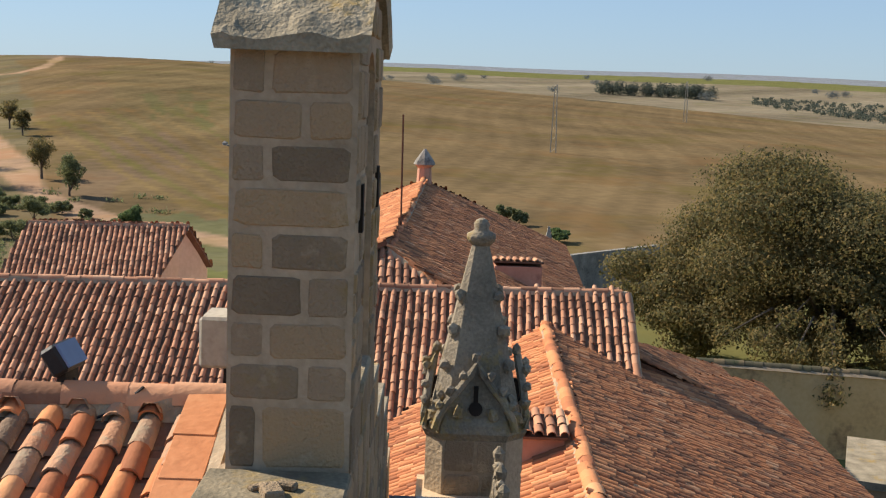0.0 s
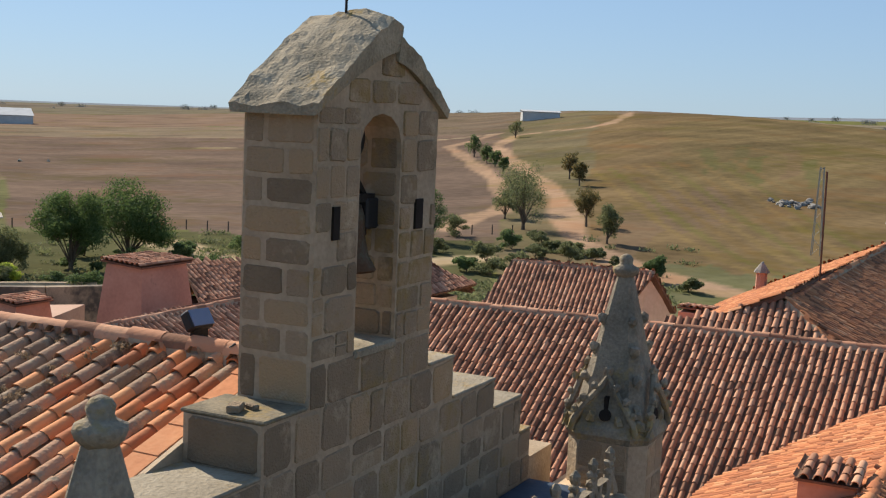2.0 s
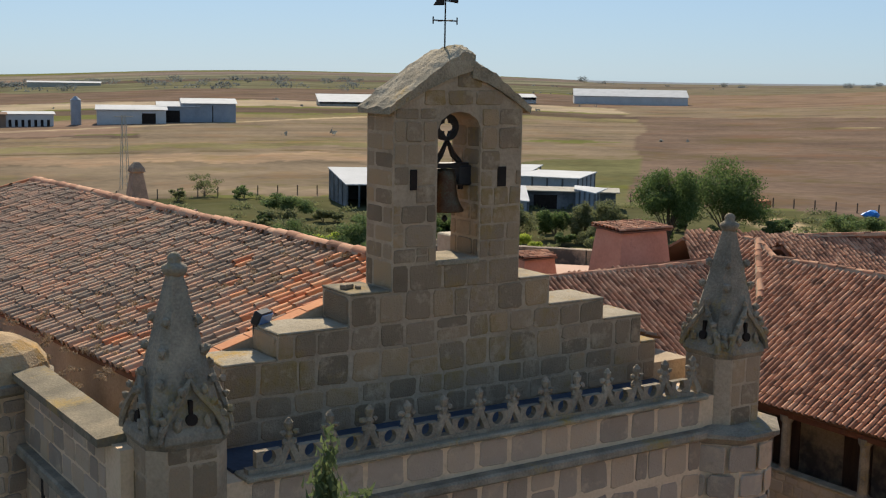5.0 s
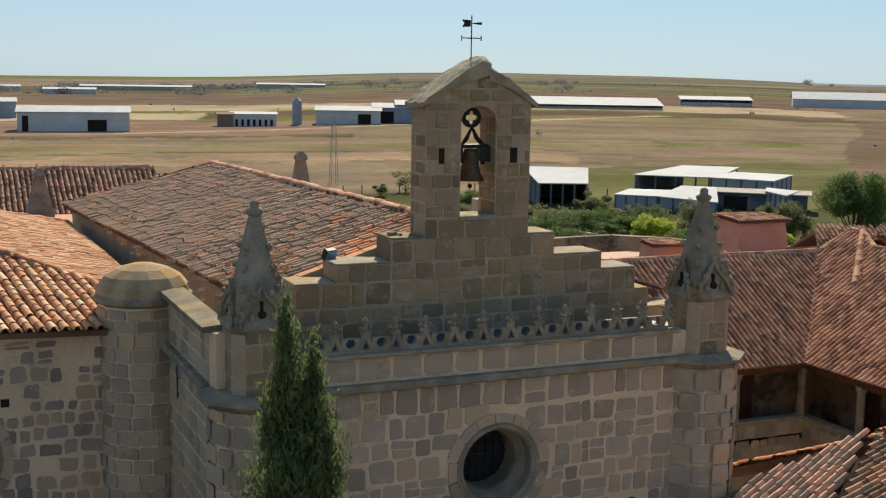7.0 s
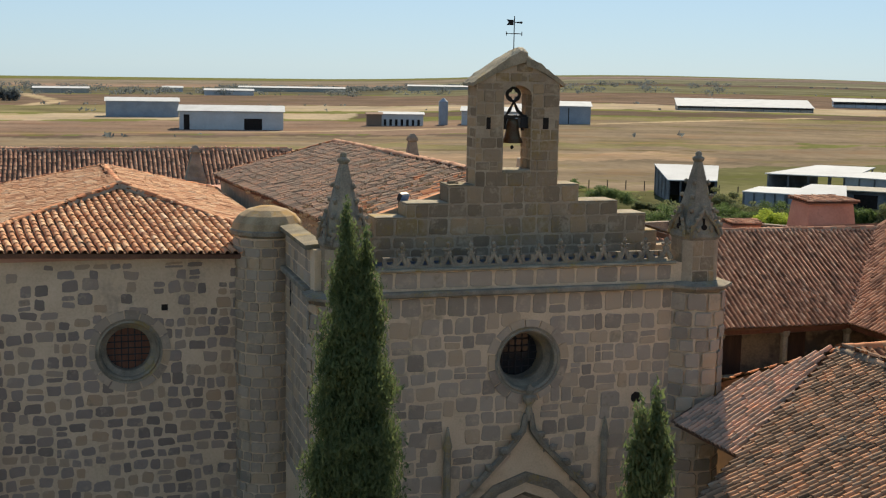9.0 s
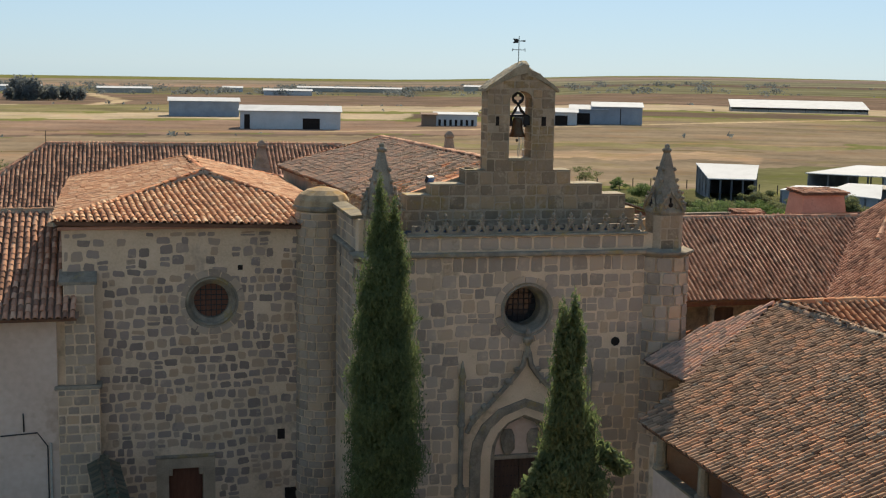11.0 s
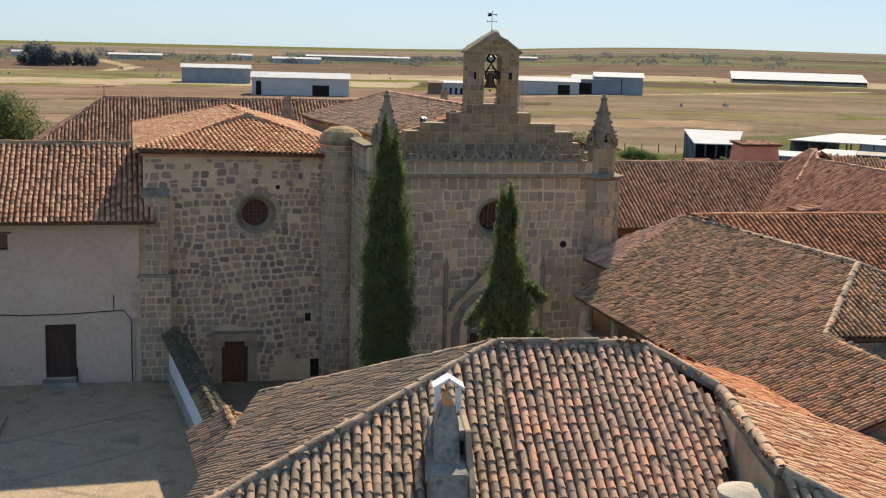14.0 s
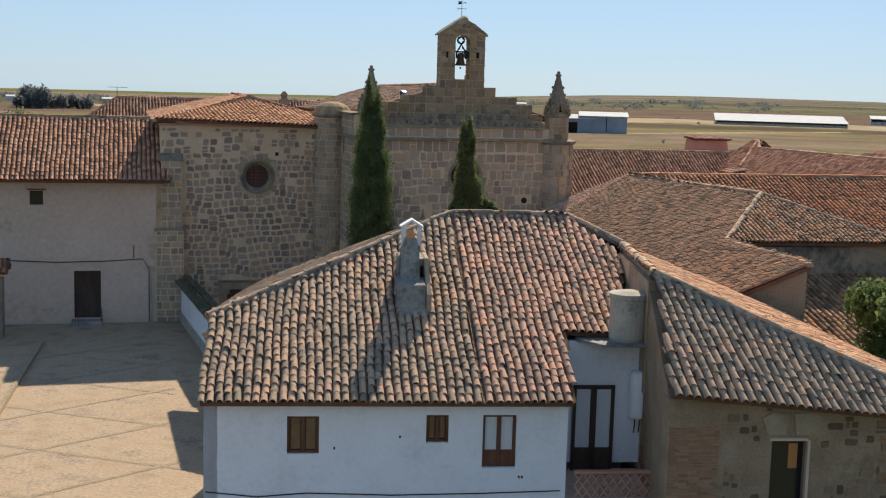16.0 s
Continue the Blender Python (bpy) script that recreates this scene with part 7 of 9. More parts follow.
# ---- land ----
AZ = [-180, -40, -8, 5, 14, 19, 24, 30, 36, 42, 49, 57, 65, 70, 75, 80, 87, 95, 102, 109, 120, 150, 180]
EC = [-0.75, -0.75, -0.75, -0.72, -0.66, -0.38, -0.17, -0.21, -0.25, -0.58, -0.58, -0.33, -0.12, 0.30, 0.36, 0.2, -0.29, -0.75, -1.2, -1.7, -1.6, -0.75, -0.75]
RC = [2600, 2600, 2600, 2600, 2600, 2600, 2600, 2600, 2400, 1800, 1400, 1100, 850, 620, 560, 540, 540, 540, 520, 500, 600, 2400, 2600]
FE = [-0.75, -0.75, -0.70, -0.70, -0.64, -0.4, -0.2, -0.25, -0.3, -0.42, -0.38, -0.28, -0.2, 0.1, 0.25, 0.35, 0.60, 0.50, 0.62, 0.52, 0.3, -0.5, -0.75]


def land(x, y):
    x, y = np.asarray(x, float), np.asarray(y, float)
    r = np.hypot(x, y) + 1e-6
    az = np.degrees(np.arctan2(x, y))
    ec, rc, fe = 0, 0, 0
    for k in (-2.5, 0, 2.5):
        q = (az + k + 180) % 360 - 180
        ec, rc, fe = ec + np.interp(q, AZ, EC) / 3, rc + np.interp(q, AZ, RC) / 3, fe + np.interp(q, AZ, FE) / 3
    hc = 14.3 + rc * np.tan(np.radians(ec))
    t = np.clip((r - 110) / (rc - 110), 0, 1)
    h = -3.0 + (hc + 3.0) * (t * t * (3 - 2 * t) * 0.45 + t * 0.55)
    u = np.clip((r - rc) / (4400 - rc), 0, 1)
    hf = 14.3 + 4400 * np.tan(np.radians(fe))
    dip = np.where(rc < 2000, -14.0 * np.clip((r - rc) / 300, 0, 1) * (1 - u), 0)
    h = np.where(r > rc, hc + dip + (hf - hc) * np.clip(u * 1.3 - 0.3, 0, 1), h)
    rs = np.hypot(x - 12, y + 2)
    w = np.clip((rs - 66) / 36, 0, 1)
    w = w * w * (3 - 2 * w)
    return np.where(rs < 110, -0.6 + w * (h + 0.6), h)


ZONES = []


def field(az0, az1, r0, r1, colour, skew=0.0, wave=0.012, stripe=0.0, turn=0.0, pitch=9.0):
    """Marks a field on the land: a stretch of bearings and distances with its crop's colour, haze tone at the horizon.
    """
    # Every field colour is mixed slightly towards its own grey.
    grey_part = sum(colour) / 3
    ZONES.append(("field", az0, az1, r0, r1, tuple(0.86 * c + 0.14 * grey_part for c in colour), skew, wave, stripe, turn, pitch))


def strip(points, width, colour):
    """Marks a track along a line of plan points."""
    ZONES.append(("strip", points, width, colour))


def polar(az, r):
    return (r * math.sin(radians(az)), r * math.cos(radians(az)))


STUB, HILL, PLOUGH, BROWN = (0.205, 0.154, 0.099), (0.160, 0.110, 0.051), (0.156, 0.108, 0.077), (0.125, 0.090, 0.066)
PALE, GREEN, OLIVE, FAR_HAZE, DIRT, GARDEN = (0.36, 0.28, 0.18), (0.132, 0.126, 0.054), (0.115, 0.105, 0.066), (0.20, 0.22, 0.25), (0.32, 0.215, 0.14), (0.090, 0.088, 0.038)
field(-20, 66, 86, 152, GARDEN)
field(-20, 34, 150, 294, STUB, 0.1, stripe=0.16, turn=70, pitch=13)
field(-20, 30, 205, 225, (0.283, 0.194, 0.118), 0.12, 0.02, stripe=0.1, turn=70)
field(-4, 34, 245, 262, (0.196, 0.165, 0.077), 0.15, 0.02)
field(33, 48, 205, 300, STUB, 0.2, 0.02, stripe=0.12, turn=70)
field(28, 46, 168, 224, GREEN, 0.28, stripe=0.08, turn=70)
field(38, 50, 150, 175, GREEN, 0.1)
field(-20, 10, 286, 294, GREEN, 0.12)
field(-20, 44, 294, 306, BROWN, 0.12)
field(-20, 44, 306, 395, (0.218, 0.145, 0.101), 0.12, stripe=0.12, turn=80, pitch=22)
field(19, 47, 292, 440, STUB, 0.15, stripe=0.14, turn=75, pitch=14)
field(19, 47, 420, 450, (0.202, 0.165, 0.080), 0.15)
field(-20, 12, 395, 455, PALE, 0.1)
field(12, 44, 450, 500, BROWN, 0.1)
field(-20, 44, 500, 590, PALE, 0.12)
field(-20, 48, 590, 880, PLOUGH, 0.1, stripe=0.1, turn=85, pitch=50)
field(-20, 3, 455, 560, (0.186, 0.160, 0.077), 0.1, stripe=0.2, turn=20, pitch=40)
field(-20, 3, 560, 700, PLOUGH, 0.1)
field(-20, 22, 880, 1300, OLIVE, 0.1, stripe=0.25, turn=80, pitch=120)
field(-20, 22, 1300, 1700, (0.240, 0.165, 0.118), 0.1, stripe=0.2, turn=80, pitch=150)
field(-20, 22, 1700, 2500, (0.196, 0.160, 0.118), 0.1, stripe=0.25, turn=80, pitch=220)
field(14, 42, 900, 1250, (0.142, 0.134, 0.077), 0.2, stripe=0.2, turn=60, pitch=90)
field(14, 44, 1250, 1420, (0.114, 0.085, 0.066), 0.15)
field(16, 46, 1420, 1900, (0.164, 0.154, 0.101), 0.1, stripe=0.3, turn=100, pitch=200)
field(20, 46, 1900, 2500, (0.181, 0.140, 0.118), 0.1, stripe=0.25, turn=100, pitch=240)
field(43, 66.6, 150, 490, PLOUGH, -0.05, stripe=0.06, turn=40)
field(42, 66, 490, 640, STUB, 0.0, stripe=0.08, turn=90)
field(40, 66, 640, 1010, (0.208, 0.140, 0.094))
field(40, 66, 1010, 1400, (0.165, 0.138, 0.090))
field(40, 66, 1400, 3500, (0.165, 0.135, 0.100), 0, stripe=0.2, turn=100, pitch=240)
field(60, 76, 480, 1500, (0.160, 0.118, 0.078), 0, 0.03)
field(66.5, 71.5, 90, 600, (0.150, 0.120, 0.064), 0, 0.05)
field(70.5, 120, 84, 545, HILL, 0.0, 0.006, 0.10, 84, 5.0)
field(70, 82, 84, 130, (0.131, 0.125, 0.059), 0.1, 0.03)
field(86, 112, 84, 106, (0.120, 0.170, 0.042), 0.1, 0.02)
field(74, 84, 230, 520, (0.158, 0.114, 0.050), 0.2, 0.03, 0.12, 84, 6.0)
for az_, r_, c_ in ((75.6, 255, (0.130, 0.112, 0.044)), (76.9, 262, (0.135, 0.110, 0.046)), (78.0, 250, (0.126, 0.112, 0.042)), (79.3, 258, (0.160, 0.108, 0.054)), (80.4, 250, (0.130, 0.112, 0.044))):
    field(az_, az_ + 0.7, r_, r_ + 75, c_, 0.05, 0.03)
field(71.5, 77, 150, 205, (0.165, 0.112, 0.062), 0.3, 0.06)
field(80, 124, 545, 2600, (0.20, 0.165, 0.108), 0.05, stripe=0.25, turn=60, pitch=160)
field(96, 118, 540, 900, OLIVE, 0.1, stripe=0.3, turn=30, pitch=14)
# Blue-grey here puts the haze over the far hills into the ground colour.
field(60, 130, 3300, 4700, FAR_HAZE)
field(36, 62, 3600, 4700, FAR_HAZE)
strip([polar(82, 108), polar(77.0, 117.3), polar(75.0, 122), polar(73.4, 126), polar(72.5, 132), polar(71.05, 143), polar(70.0, 156), polar(69.5, 184), polar(69.1, 212), polar(67.6, 265), polar(66.74, 315), polar(66.0, 379), polar(66.9, 437), polar(68.7, 444), polar(70.0, 436), polar(71.2, 458), polar(71.9, 505), polar(72.2, 560)], 4.5, DIRT)
strip([polar(63.8, 160), polar(65.1, 180), polar(66.2, 186), polar(66.7, 203), polar(66.2, 246), polar(65.46, 280), polar(64.5, 338), polar(63.8, 396), polar(64.55, 416), polar(66.1, 466)], 4.0, DIRT)
strip([polar(66.1, 466), polar(64.0, 449), polar(60.8, 436), polar(58.4, 415), polar(52, 400)], 4.5, PALE)
strip([polar(62.5, 126), polar(65.2, 131)], 7, PALE)
# drill lines that sweep down the hillside
for k_ in range(9):
    strip([polar(70.6 + k_ * 0.8, 268 + k_ * 4), polar(72.2 + k_ * 0.9, 215 + k_ * 3), polar(74.2 + k_ * 1.0, 172 + k_ * 2), polar(77.2 + k_ * 1.1, 139 + k_), polar(82 + k_ * 1.2, 119)], 1.5, ((0.176, 0.126, 0.060), (0.138, 0.114, 0.048), (0.158, 0.110, 0.053))[k_ % 3])
strip([polar(-3, 560), polar(-1.4, 640), polar(-2.2, 760), polar(-2.6, 860)], 9, PALE)
strip([polar(50, 108), polar(53, 122), polar(50, 138)], 8, PALE)
strip([polar(8, 318), polar(24, 372), polar(34, 470)], 5, PALE)
strip([polar(-20, 262), polar(10, 272), polar(34, 283)], 3.0, (0.26, 0.185, 0.11))
strip([polar(-20, 232), polar(10, 240), polar(30, 250)], 2.5, (0.11, 0.085, 0.045))
strip([polar(-20, 318), polar(8, 316)], 4, (0.27, 0.20, 0.12))

angs = np.radians(np.concatenate([np.arange(-20, 124, 0.22), np.arange(124, 340, 4.0)]))
rads = np.concatenate([[0.5, 10, 19, 26, 26.5, 45, 62], 66 * (4600 / 66) ** np.linspace(0, 1, 330)])
R_, A_ = np.meshgrid(rads, angs, indexing="ij")
GX, GY = R_ * np.sin(A_), R_ * np.cos(A_)
AZN = np.degrees(A_) % 360
near = np.clip((110 - R_) / 40, 0, 1) * ((AZN > 130) & (AZN < 332))
GZ = np.where(R_ < 26.2, -0.75, land(GX, GY) * (1 - near) - 0.28 * near)
AZD = np.degrees(A_)
COL = np.empty(GX.shape + (3,))
COL[:] = (0.14, 0.14, 0.055)
for zn in ZONES:
    ph = rng.uniform(0, 6, 3)
    if zn[0] == "field":
        _, az0, az1, r0, r1, colour, skew, wave, stripe, turn, pitch = zn
        q = (AZD - az0) / (az1 - az0)
        k = (1 + skew * (q - 0.5)) * (1 + wave * np.sin(AZD * 0.9 + ph[0]) + wave * 0.4 * np.sin(AZD * 3.1 + ph[1]))
        edge = 0.3 * np.sin(R_ / 25 + ph[2])
        inside = (AZD + edge > az0) & (AZD + edge < az1) & (R_ > r0 * k) & (R_ < r1 * k)
        c = np.array(colour) * np.ones(GX.shape + (1,))
        if stripe:
            s = (GX * math.cos(radians(turn)) + GY * math.sin(radians(turn))) + 6 * np.sin(GY / 60 + ph[0]) + 5 * np.sin(GX / 45 + ph[1])
            w = np.sin(s / pitch * 2 * math.pi) * 0.5 + np.sin(s / pitch * 0.83 * math.pi + 1) * 0.5
            c = c * (1 + stripe * w)[..., None]
        COL[inside] = c[inside]
    else:
        _, points, width, colour = zn
        best = np.full(GX.shape, 1e9)
        for p, q in zip(points, points[1:]):
            px, py, dx, dy = p[0], p[1], q[0] - p[0], q[1] - p[1]
            t = np.clip(((GX - px) * dx + (GY - py) * dy) / (dx * dx + dy * dy), 0, 1)
            best = np.minimum(best, np.hypot(GX - px - t * dx, GY - py - t * dy))
        wob_ = width * 0.5 * (1 + 0.25 * np.sin(R_ / 9 + ph[0]))
        f_ = np.clip((wob_ - best) / (width * 0.2) + 0.5, 0, 1)[..., None]
        COL = COL * (1 - f_) + np.array(colour) * f_
nA, nR = len(angs), len(rads)
ii, jj = np.meshgrid(np.arange(nR - 1), np.arange(nA), indexing="ij")
j2 = (jj + 1) % nA
quads = np.stack([ii * nA + jj, ii * nA + j2, (ii + 1) * nA + j2, (ii + 1) * nA + jj], -1).reshape(-1, 4)
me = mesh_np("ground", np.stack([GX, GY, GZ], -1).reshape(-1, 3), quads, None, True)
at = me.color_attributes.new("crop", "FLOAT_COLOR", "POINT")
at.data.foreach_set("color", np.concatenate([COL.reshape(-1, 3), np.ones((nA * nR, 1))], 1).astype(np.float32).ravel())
gm = mat("farmland", [(0, (0.50, 0.52, 0.54)), (0.5, (1.0, 1.0, 1.0)), (1, (1.5, 1.46, 1.38))], 0.035, 0.5, 1.0, 0.4, 0.0, (0.80, 0.86, 0.62), 0.03, 0.52, bump_size=0.25, smear=((1.12, 0.95, 0.84), 0.045, 0.53))
gn, gl = gm.node_tree.nodes, gm.node_tree.links
ca = gn.new("ShaderNodeVertexColor")
ca.layer_name = "crop"
mul = gn.new("ShaderNodeMix")
mul.data_type, mul.blend_type = "RGBA", "MULTIPLY"
mul.inputs["Factor"].default_value = 1.0
old = gn["Principled BSDF"].inputs["Base Color"].links[0].from_socket
gl.new(ca.outputs["Color"], mul.inputs["A"])
gl.new(old, mul.inputs["B"])
gl.new(mul.outputs["Result"], gn["Principled BSDF"].inputs["Base Color"])
me.materials.append(gm)
tagged(part("ground", me, None, None), "dry open farmland reaching the horizon", "ground", kind="structure")
g_dirt = mat("dirt_floor", [(0, (0.34, 0.20, 0.12)), (0.5, (0.44, 0.29, 0.19)), (1, (0.52, 0.38, 0.27))], 0.1, 1.5, 1.0, 0.2)


# ---- farm buildings, walls ----
def on_land(x, y):
    return float(land(x, y))


def shed(name, az, r, length, depth, height, yaw, roof_m, wall_m, label, pitch=0.08, doors=(), open_front=False, parts_up=0.0):
    """A farm building: walls with thickness, sheet roof, door openings as dark sheets for inner shade."""
    x, y = polar(az, r)
    z = on_land(x, y)
    t = thing(name, label, "barn", (x, y, z), "farm buildings")
    m = Matrix.Translation((x, y, z)) @ Matrix.Rotation(radians(yaw), 4, "Z")
    L, D = length / 2, depth / 2
    h = height
    if open_front:
        hf = h + min(parts_up, 0)
        part("back_wall", bm_box(-L, L, D - 0.2, D, -1, h - 0.2, turn=m), wall_m, t)
        for u in (-L, L - 0.2):
            bm = bm_prism([(u, -D), (u + 0.2, -D), (u + 0.2, D - 0.2), (u, D - 0.2)], -1, [hf, hf, h - 0.2, h - 0.2])
            bm.transform(m)
            part("side_wall", bm, wall_m, t)
        # Board added only to lighten the dark open front.
        part("front_board", bm_box(-L, L, -D + 0.2, -D + 0.3, -1, hf * 0.55, turn=m), wall_m, t)
        n = max(3, int(length / 5))
        for i in range(n + 1):
            u = -L + 0.1 + i * (length - 0.3) / n
            part("post", bm_box(u, u + 0.15, -D, -D + 0.15, -1, hf, turn=m), shedwall_m, t)
        part("floor", bm_box(-L, L, -D, D, -1, 0.02, turn=m), g_dirt, t)
    else:
        part("barn_block", bm_box(-L, L, -D, D, -1, h, turn=m), wall_m, t)
        for u, w, hh in doors:
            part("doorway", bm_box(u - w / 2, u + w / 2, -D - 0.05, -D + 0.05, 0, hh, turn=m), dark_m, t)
    e = 0.5
    rise = depth * pitch
    bm = bmesh.new()
    if parts_up:
        pr = [(-D - e, h + parts_up), (D + e, h - 0.1), (D + e, h), (-D - e, h + parts_up + 0.12)]
    else:
        pr = [(-D - e, h - 0.05), (0, h + rise), (D + e, h - 0.05), (D + e, h + 0.08), (0, h + rise + 0.14), (-D - e, h + 0.08)]
    a = [bm.verts.new(m @ Vector((-L - e, v, w))) for v, w in pr]
    b = [bm.verts.new(m @ Vector((L + e, v, w))) for v, w in pr]
    bm.faces.new(a)
    bm.faces.new(b[::-1])
    for i in range(len(pr)):
        bm.faces.new((a[i], b[i], b[(i + 1) % len(pr)], a[(i + 1) % len(pr)]))
    part("sheet_roof", bm, roof_m, t)
    return t, m


# long low barn, white barn, blue-grey barns
shed("long_barn", 30.75, 540, 58, 20, 4.9, -24, roofsheet_m, asbestos_m, "long open cattle barn with bright sheet roof", 0, open_front=True, parts_up=-3.1)
shed("white_barn", 5.9, 335, 29, 14, 5.2, -8, roofsheet_m, barnwall_m, "white metal barn with a dark doorway", 0.10, ((6, 5, 3.2), (-12.5, 1.6, 4.2)))
shed("grey_barn", 1.95, 430, 25, 14, 5.5, -3, roofsheet_m, bluewall_m, "grey metal barn with pale roof", 0.08)
shed("low_white_barn", 14.3, 365, 13.5, 9, 3.6, -12, roofsheet_m, barnwall_m, "low white farm building with small windows", 0.06, tuple((-5.2 + i * 1.75, 0.8, 2.0) for i in range(7)))
shed("mid_barn", 18.9, 372, 20, 14, 4.2, -20, roofsheet_m, barnwall_m, "white fronted barn with open bays", 0.08, ((5, 4, 3.2),))
shed("blue_barn", 21.0, 378, 12, 15, 4.8, -20, roofsheet_m, bluewall_m, "blue-grey metal barn with pale roof", 0.08, ((-2, 5, 3.6),))
shed("blue_barn", 22.4, 380, 16, 18, 5.6, -20, roofsheet_m, bluewall_m, "tall blue-grey metal barn with pale roof", 0.07, ((-4, 0.3, 5.0), (1, 0.3, 5.0)))
shed("dark_outbuilding", 12.95, 362, 4.5, 5, 3.6, -10, tile_dun, tile_dun, "small red brick farm outbuilding", 0.1)
shed("open_barn", 36.3, 640, 36, 14, 4.6, -30, roofsheet_m, barnwall_m, "open sided barn with pale roof", 0, open_front=True, parts_up=-1.6)
shed("white_hall", 42.3, 690, 62, 26, 4.6, -38, roofsheet_m, barnwall_m, "white farm hall with bright roof", 0.14)
shed("hill_farm", 68.0, 560, 17, 8, 3.4, -60, roofsheet_m, barnwall_m, "pale farm building on the hill", 0.08)
sx, sy = polar(16.4, 368)
silo = thing("grain_silo", "small round grey metal grain silo", "silo", (sx, sy, on_land(sx, sy)), "farm buildings")
part("silo_body", bm_lathe([(1.5, 0), (1.5, 7.2), (1.6, 7.3), (0.3, 8.4)], 14, (sx, sy, on_land(sx, sy))), bluewall_m, silo)
for az, r, ln, lab in ((-1.0, 900, 38, "far off farm shed with pale roof"), (4.0, 1000, 16, "far off farm shed with pale roof"), (9.5, 1050, 90, "far long shed with pale roof"), (16.5, 1100, 60, "far off long shed on the plain"), (6.5, 860, 34, "far off low brick shed"), (-5.5, 950, 30, "far off shed among dark trees")):
    shed("far_shed", az, r, ln, 14, 3.4, -az, roofsheet_m, barnwall_m if ln < 35 else asbestos_m, lab, 0.08)

# tin sheds behind the cloister
def tin_shed(front_left, front_right, back_right, back_left, wall_m, label, sides="flbr", name="tin_shed"):
    """A low shed: a sloping tin sheet on four corners, walls under the sides named, posts elsewhere."""
    c = [Vector(p) for p in (front_left, front_right, back_right, back_left)]
    mid = (c[0] + c[1] + c[2] + c[3]) / 4
    z0 = on_land(mid.x, mid.y)
    t = thing(name, label, "shed", (mid.x, mid.y, z0), "tin sheds by the gardens")
    bm = bmesh.new()
    up = [bm.verts.new(p) for p in c]
    dn = [bm.verts.new(p - Z * 0.14) for p in c]
    bm.faces.new(up)
    bm.faces.new(dn[::-1])
    for i in range(4):
        bm.faces.new((up[i], dn[i], dn[(i + 1) % 4], up[(i + 1) % 4]))
    part("tin_roof", bm, roofsheet_m, t)
    q = [p + (mid - p) * 0.06 - Z * 0.16 for p in c]
    for i, s in enumerate("frbl"):
        a_, b_ = q[i], q[(i + 1) % 4]
        d = (b_ - a_).normalized()
        w_ = Vector((-d.y, d.x, 0)).normalized() * 0.12
        if s in sides:
            part("board_wall", bm_prism([tuple(p)[:2] for p in (a_, b_, b_ + w_, a_ + w_)], z0 - 0.5, [a_.z, b_.z, b_.z, a_.z]), wall_m, t)
        for k in range(4):
            p = a_.lerp(b_, k / 4)
            part("post", bm_box(p.x - 0.1, p.x + 0.1, p.y - 0.1, p.y + 0.1, z0 - 0.5, p.z), shedwall_m, t)
    return t


tin_shed((66.8, 123.7, 0.0), (72.5, 120.5, 0.1), (77.5, 129.2, 1.4), (69.5, 133.5, 1.4), shedwall_m, "dark boarded shed with white tin roof", "lbr")
tin_shed((90.2, 137.9, -0.5), (100.6, 131.0, -0.6), (110.3, 138.7, 0.2), (103.2, 143.8, 0.2), shedwall_m, "open shelter under a white tin roof", "l", "tin_shelter")
tin_shed((98.4, 130.1, -0.4), (103.3, 121.5, -0.3), (111.7, 127.5, -0.1), (106.0, 134.4, -0.1), bluewall_m, "grey shelter with flat white tin roof", "fr", "tin_shelter")
tin_shed((78.5, 113.4, -1.0), (83.6, 107.4, -1.3), (88.7, 114.9, -0.2), (85.5, 118.3, -0.25), bluewall_m, "grey-blue shed with white tin roof", "flr")
tin_shed((73.3, 115.4, -0.8), (78.6, 113.3, -1.0), (83.3, 117.4, -0.7), (78.7, 120.4, -0.7), bluewall_m, "low shed with white tin roof", "fl")
tin_shed((92.5, 109.6, -0.3), (93.3, 106.4, -0.6), (97.1, 108.4, -0.3), (95.1, 112.7, -0.2), bluewall_m, "small metal hut with white tin roof", "flbr")
shed("dark_shed", 39.5, 146, 14, 5, 2.3, -40, asbestos_m, shedwall_m, "old dark shed with fibre cement roof", 0.05, ((-2, 3, 1.8),))
gz = on_land(*polar(54.7, 146))
tp = thing("tarpaulin", "bright blue tarpaulin over a heap", "tarpaulin", (*polar(54.7, 146), gz))
part("sheet", bm_blob((*polar(54.7, 146), gz + 0.5), (1.2, 0.9, 0.6), sub=2, rough=0.2), tarp_m, tp)
dg = thing("digger", "small orange farm machine parked by the gardens", "machine", (*polar(49.5, 150), on_land(*polar(49.5, 150))))
part("machine_body", bm_box(-1.2, 1.2, -0.6, 0.6, 0.4, 1.4, 0.1, turn=Matrix.Translation((*polar(49.5, 150), on_land(*polar(49.5, 150))))), tile_new, dg)

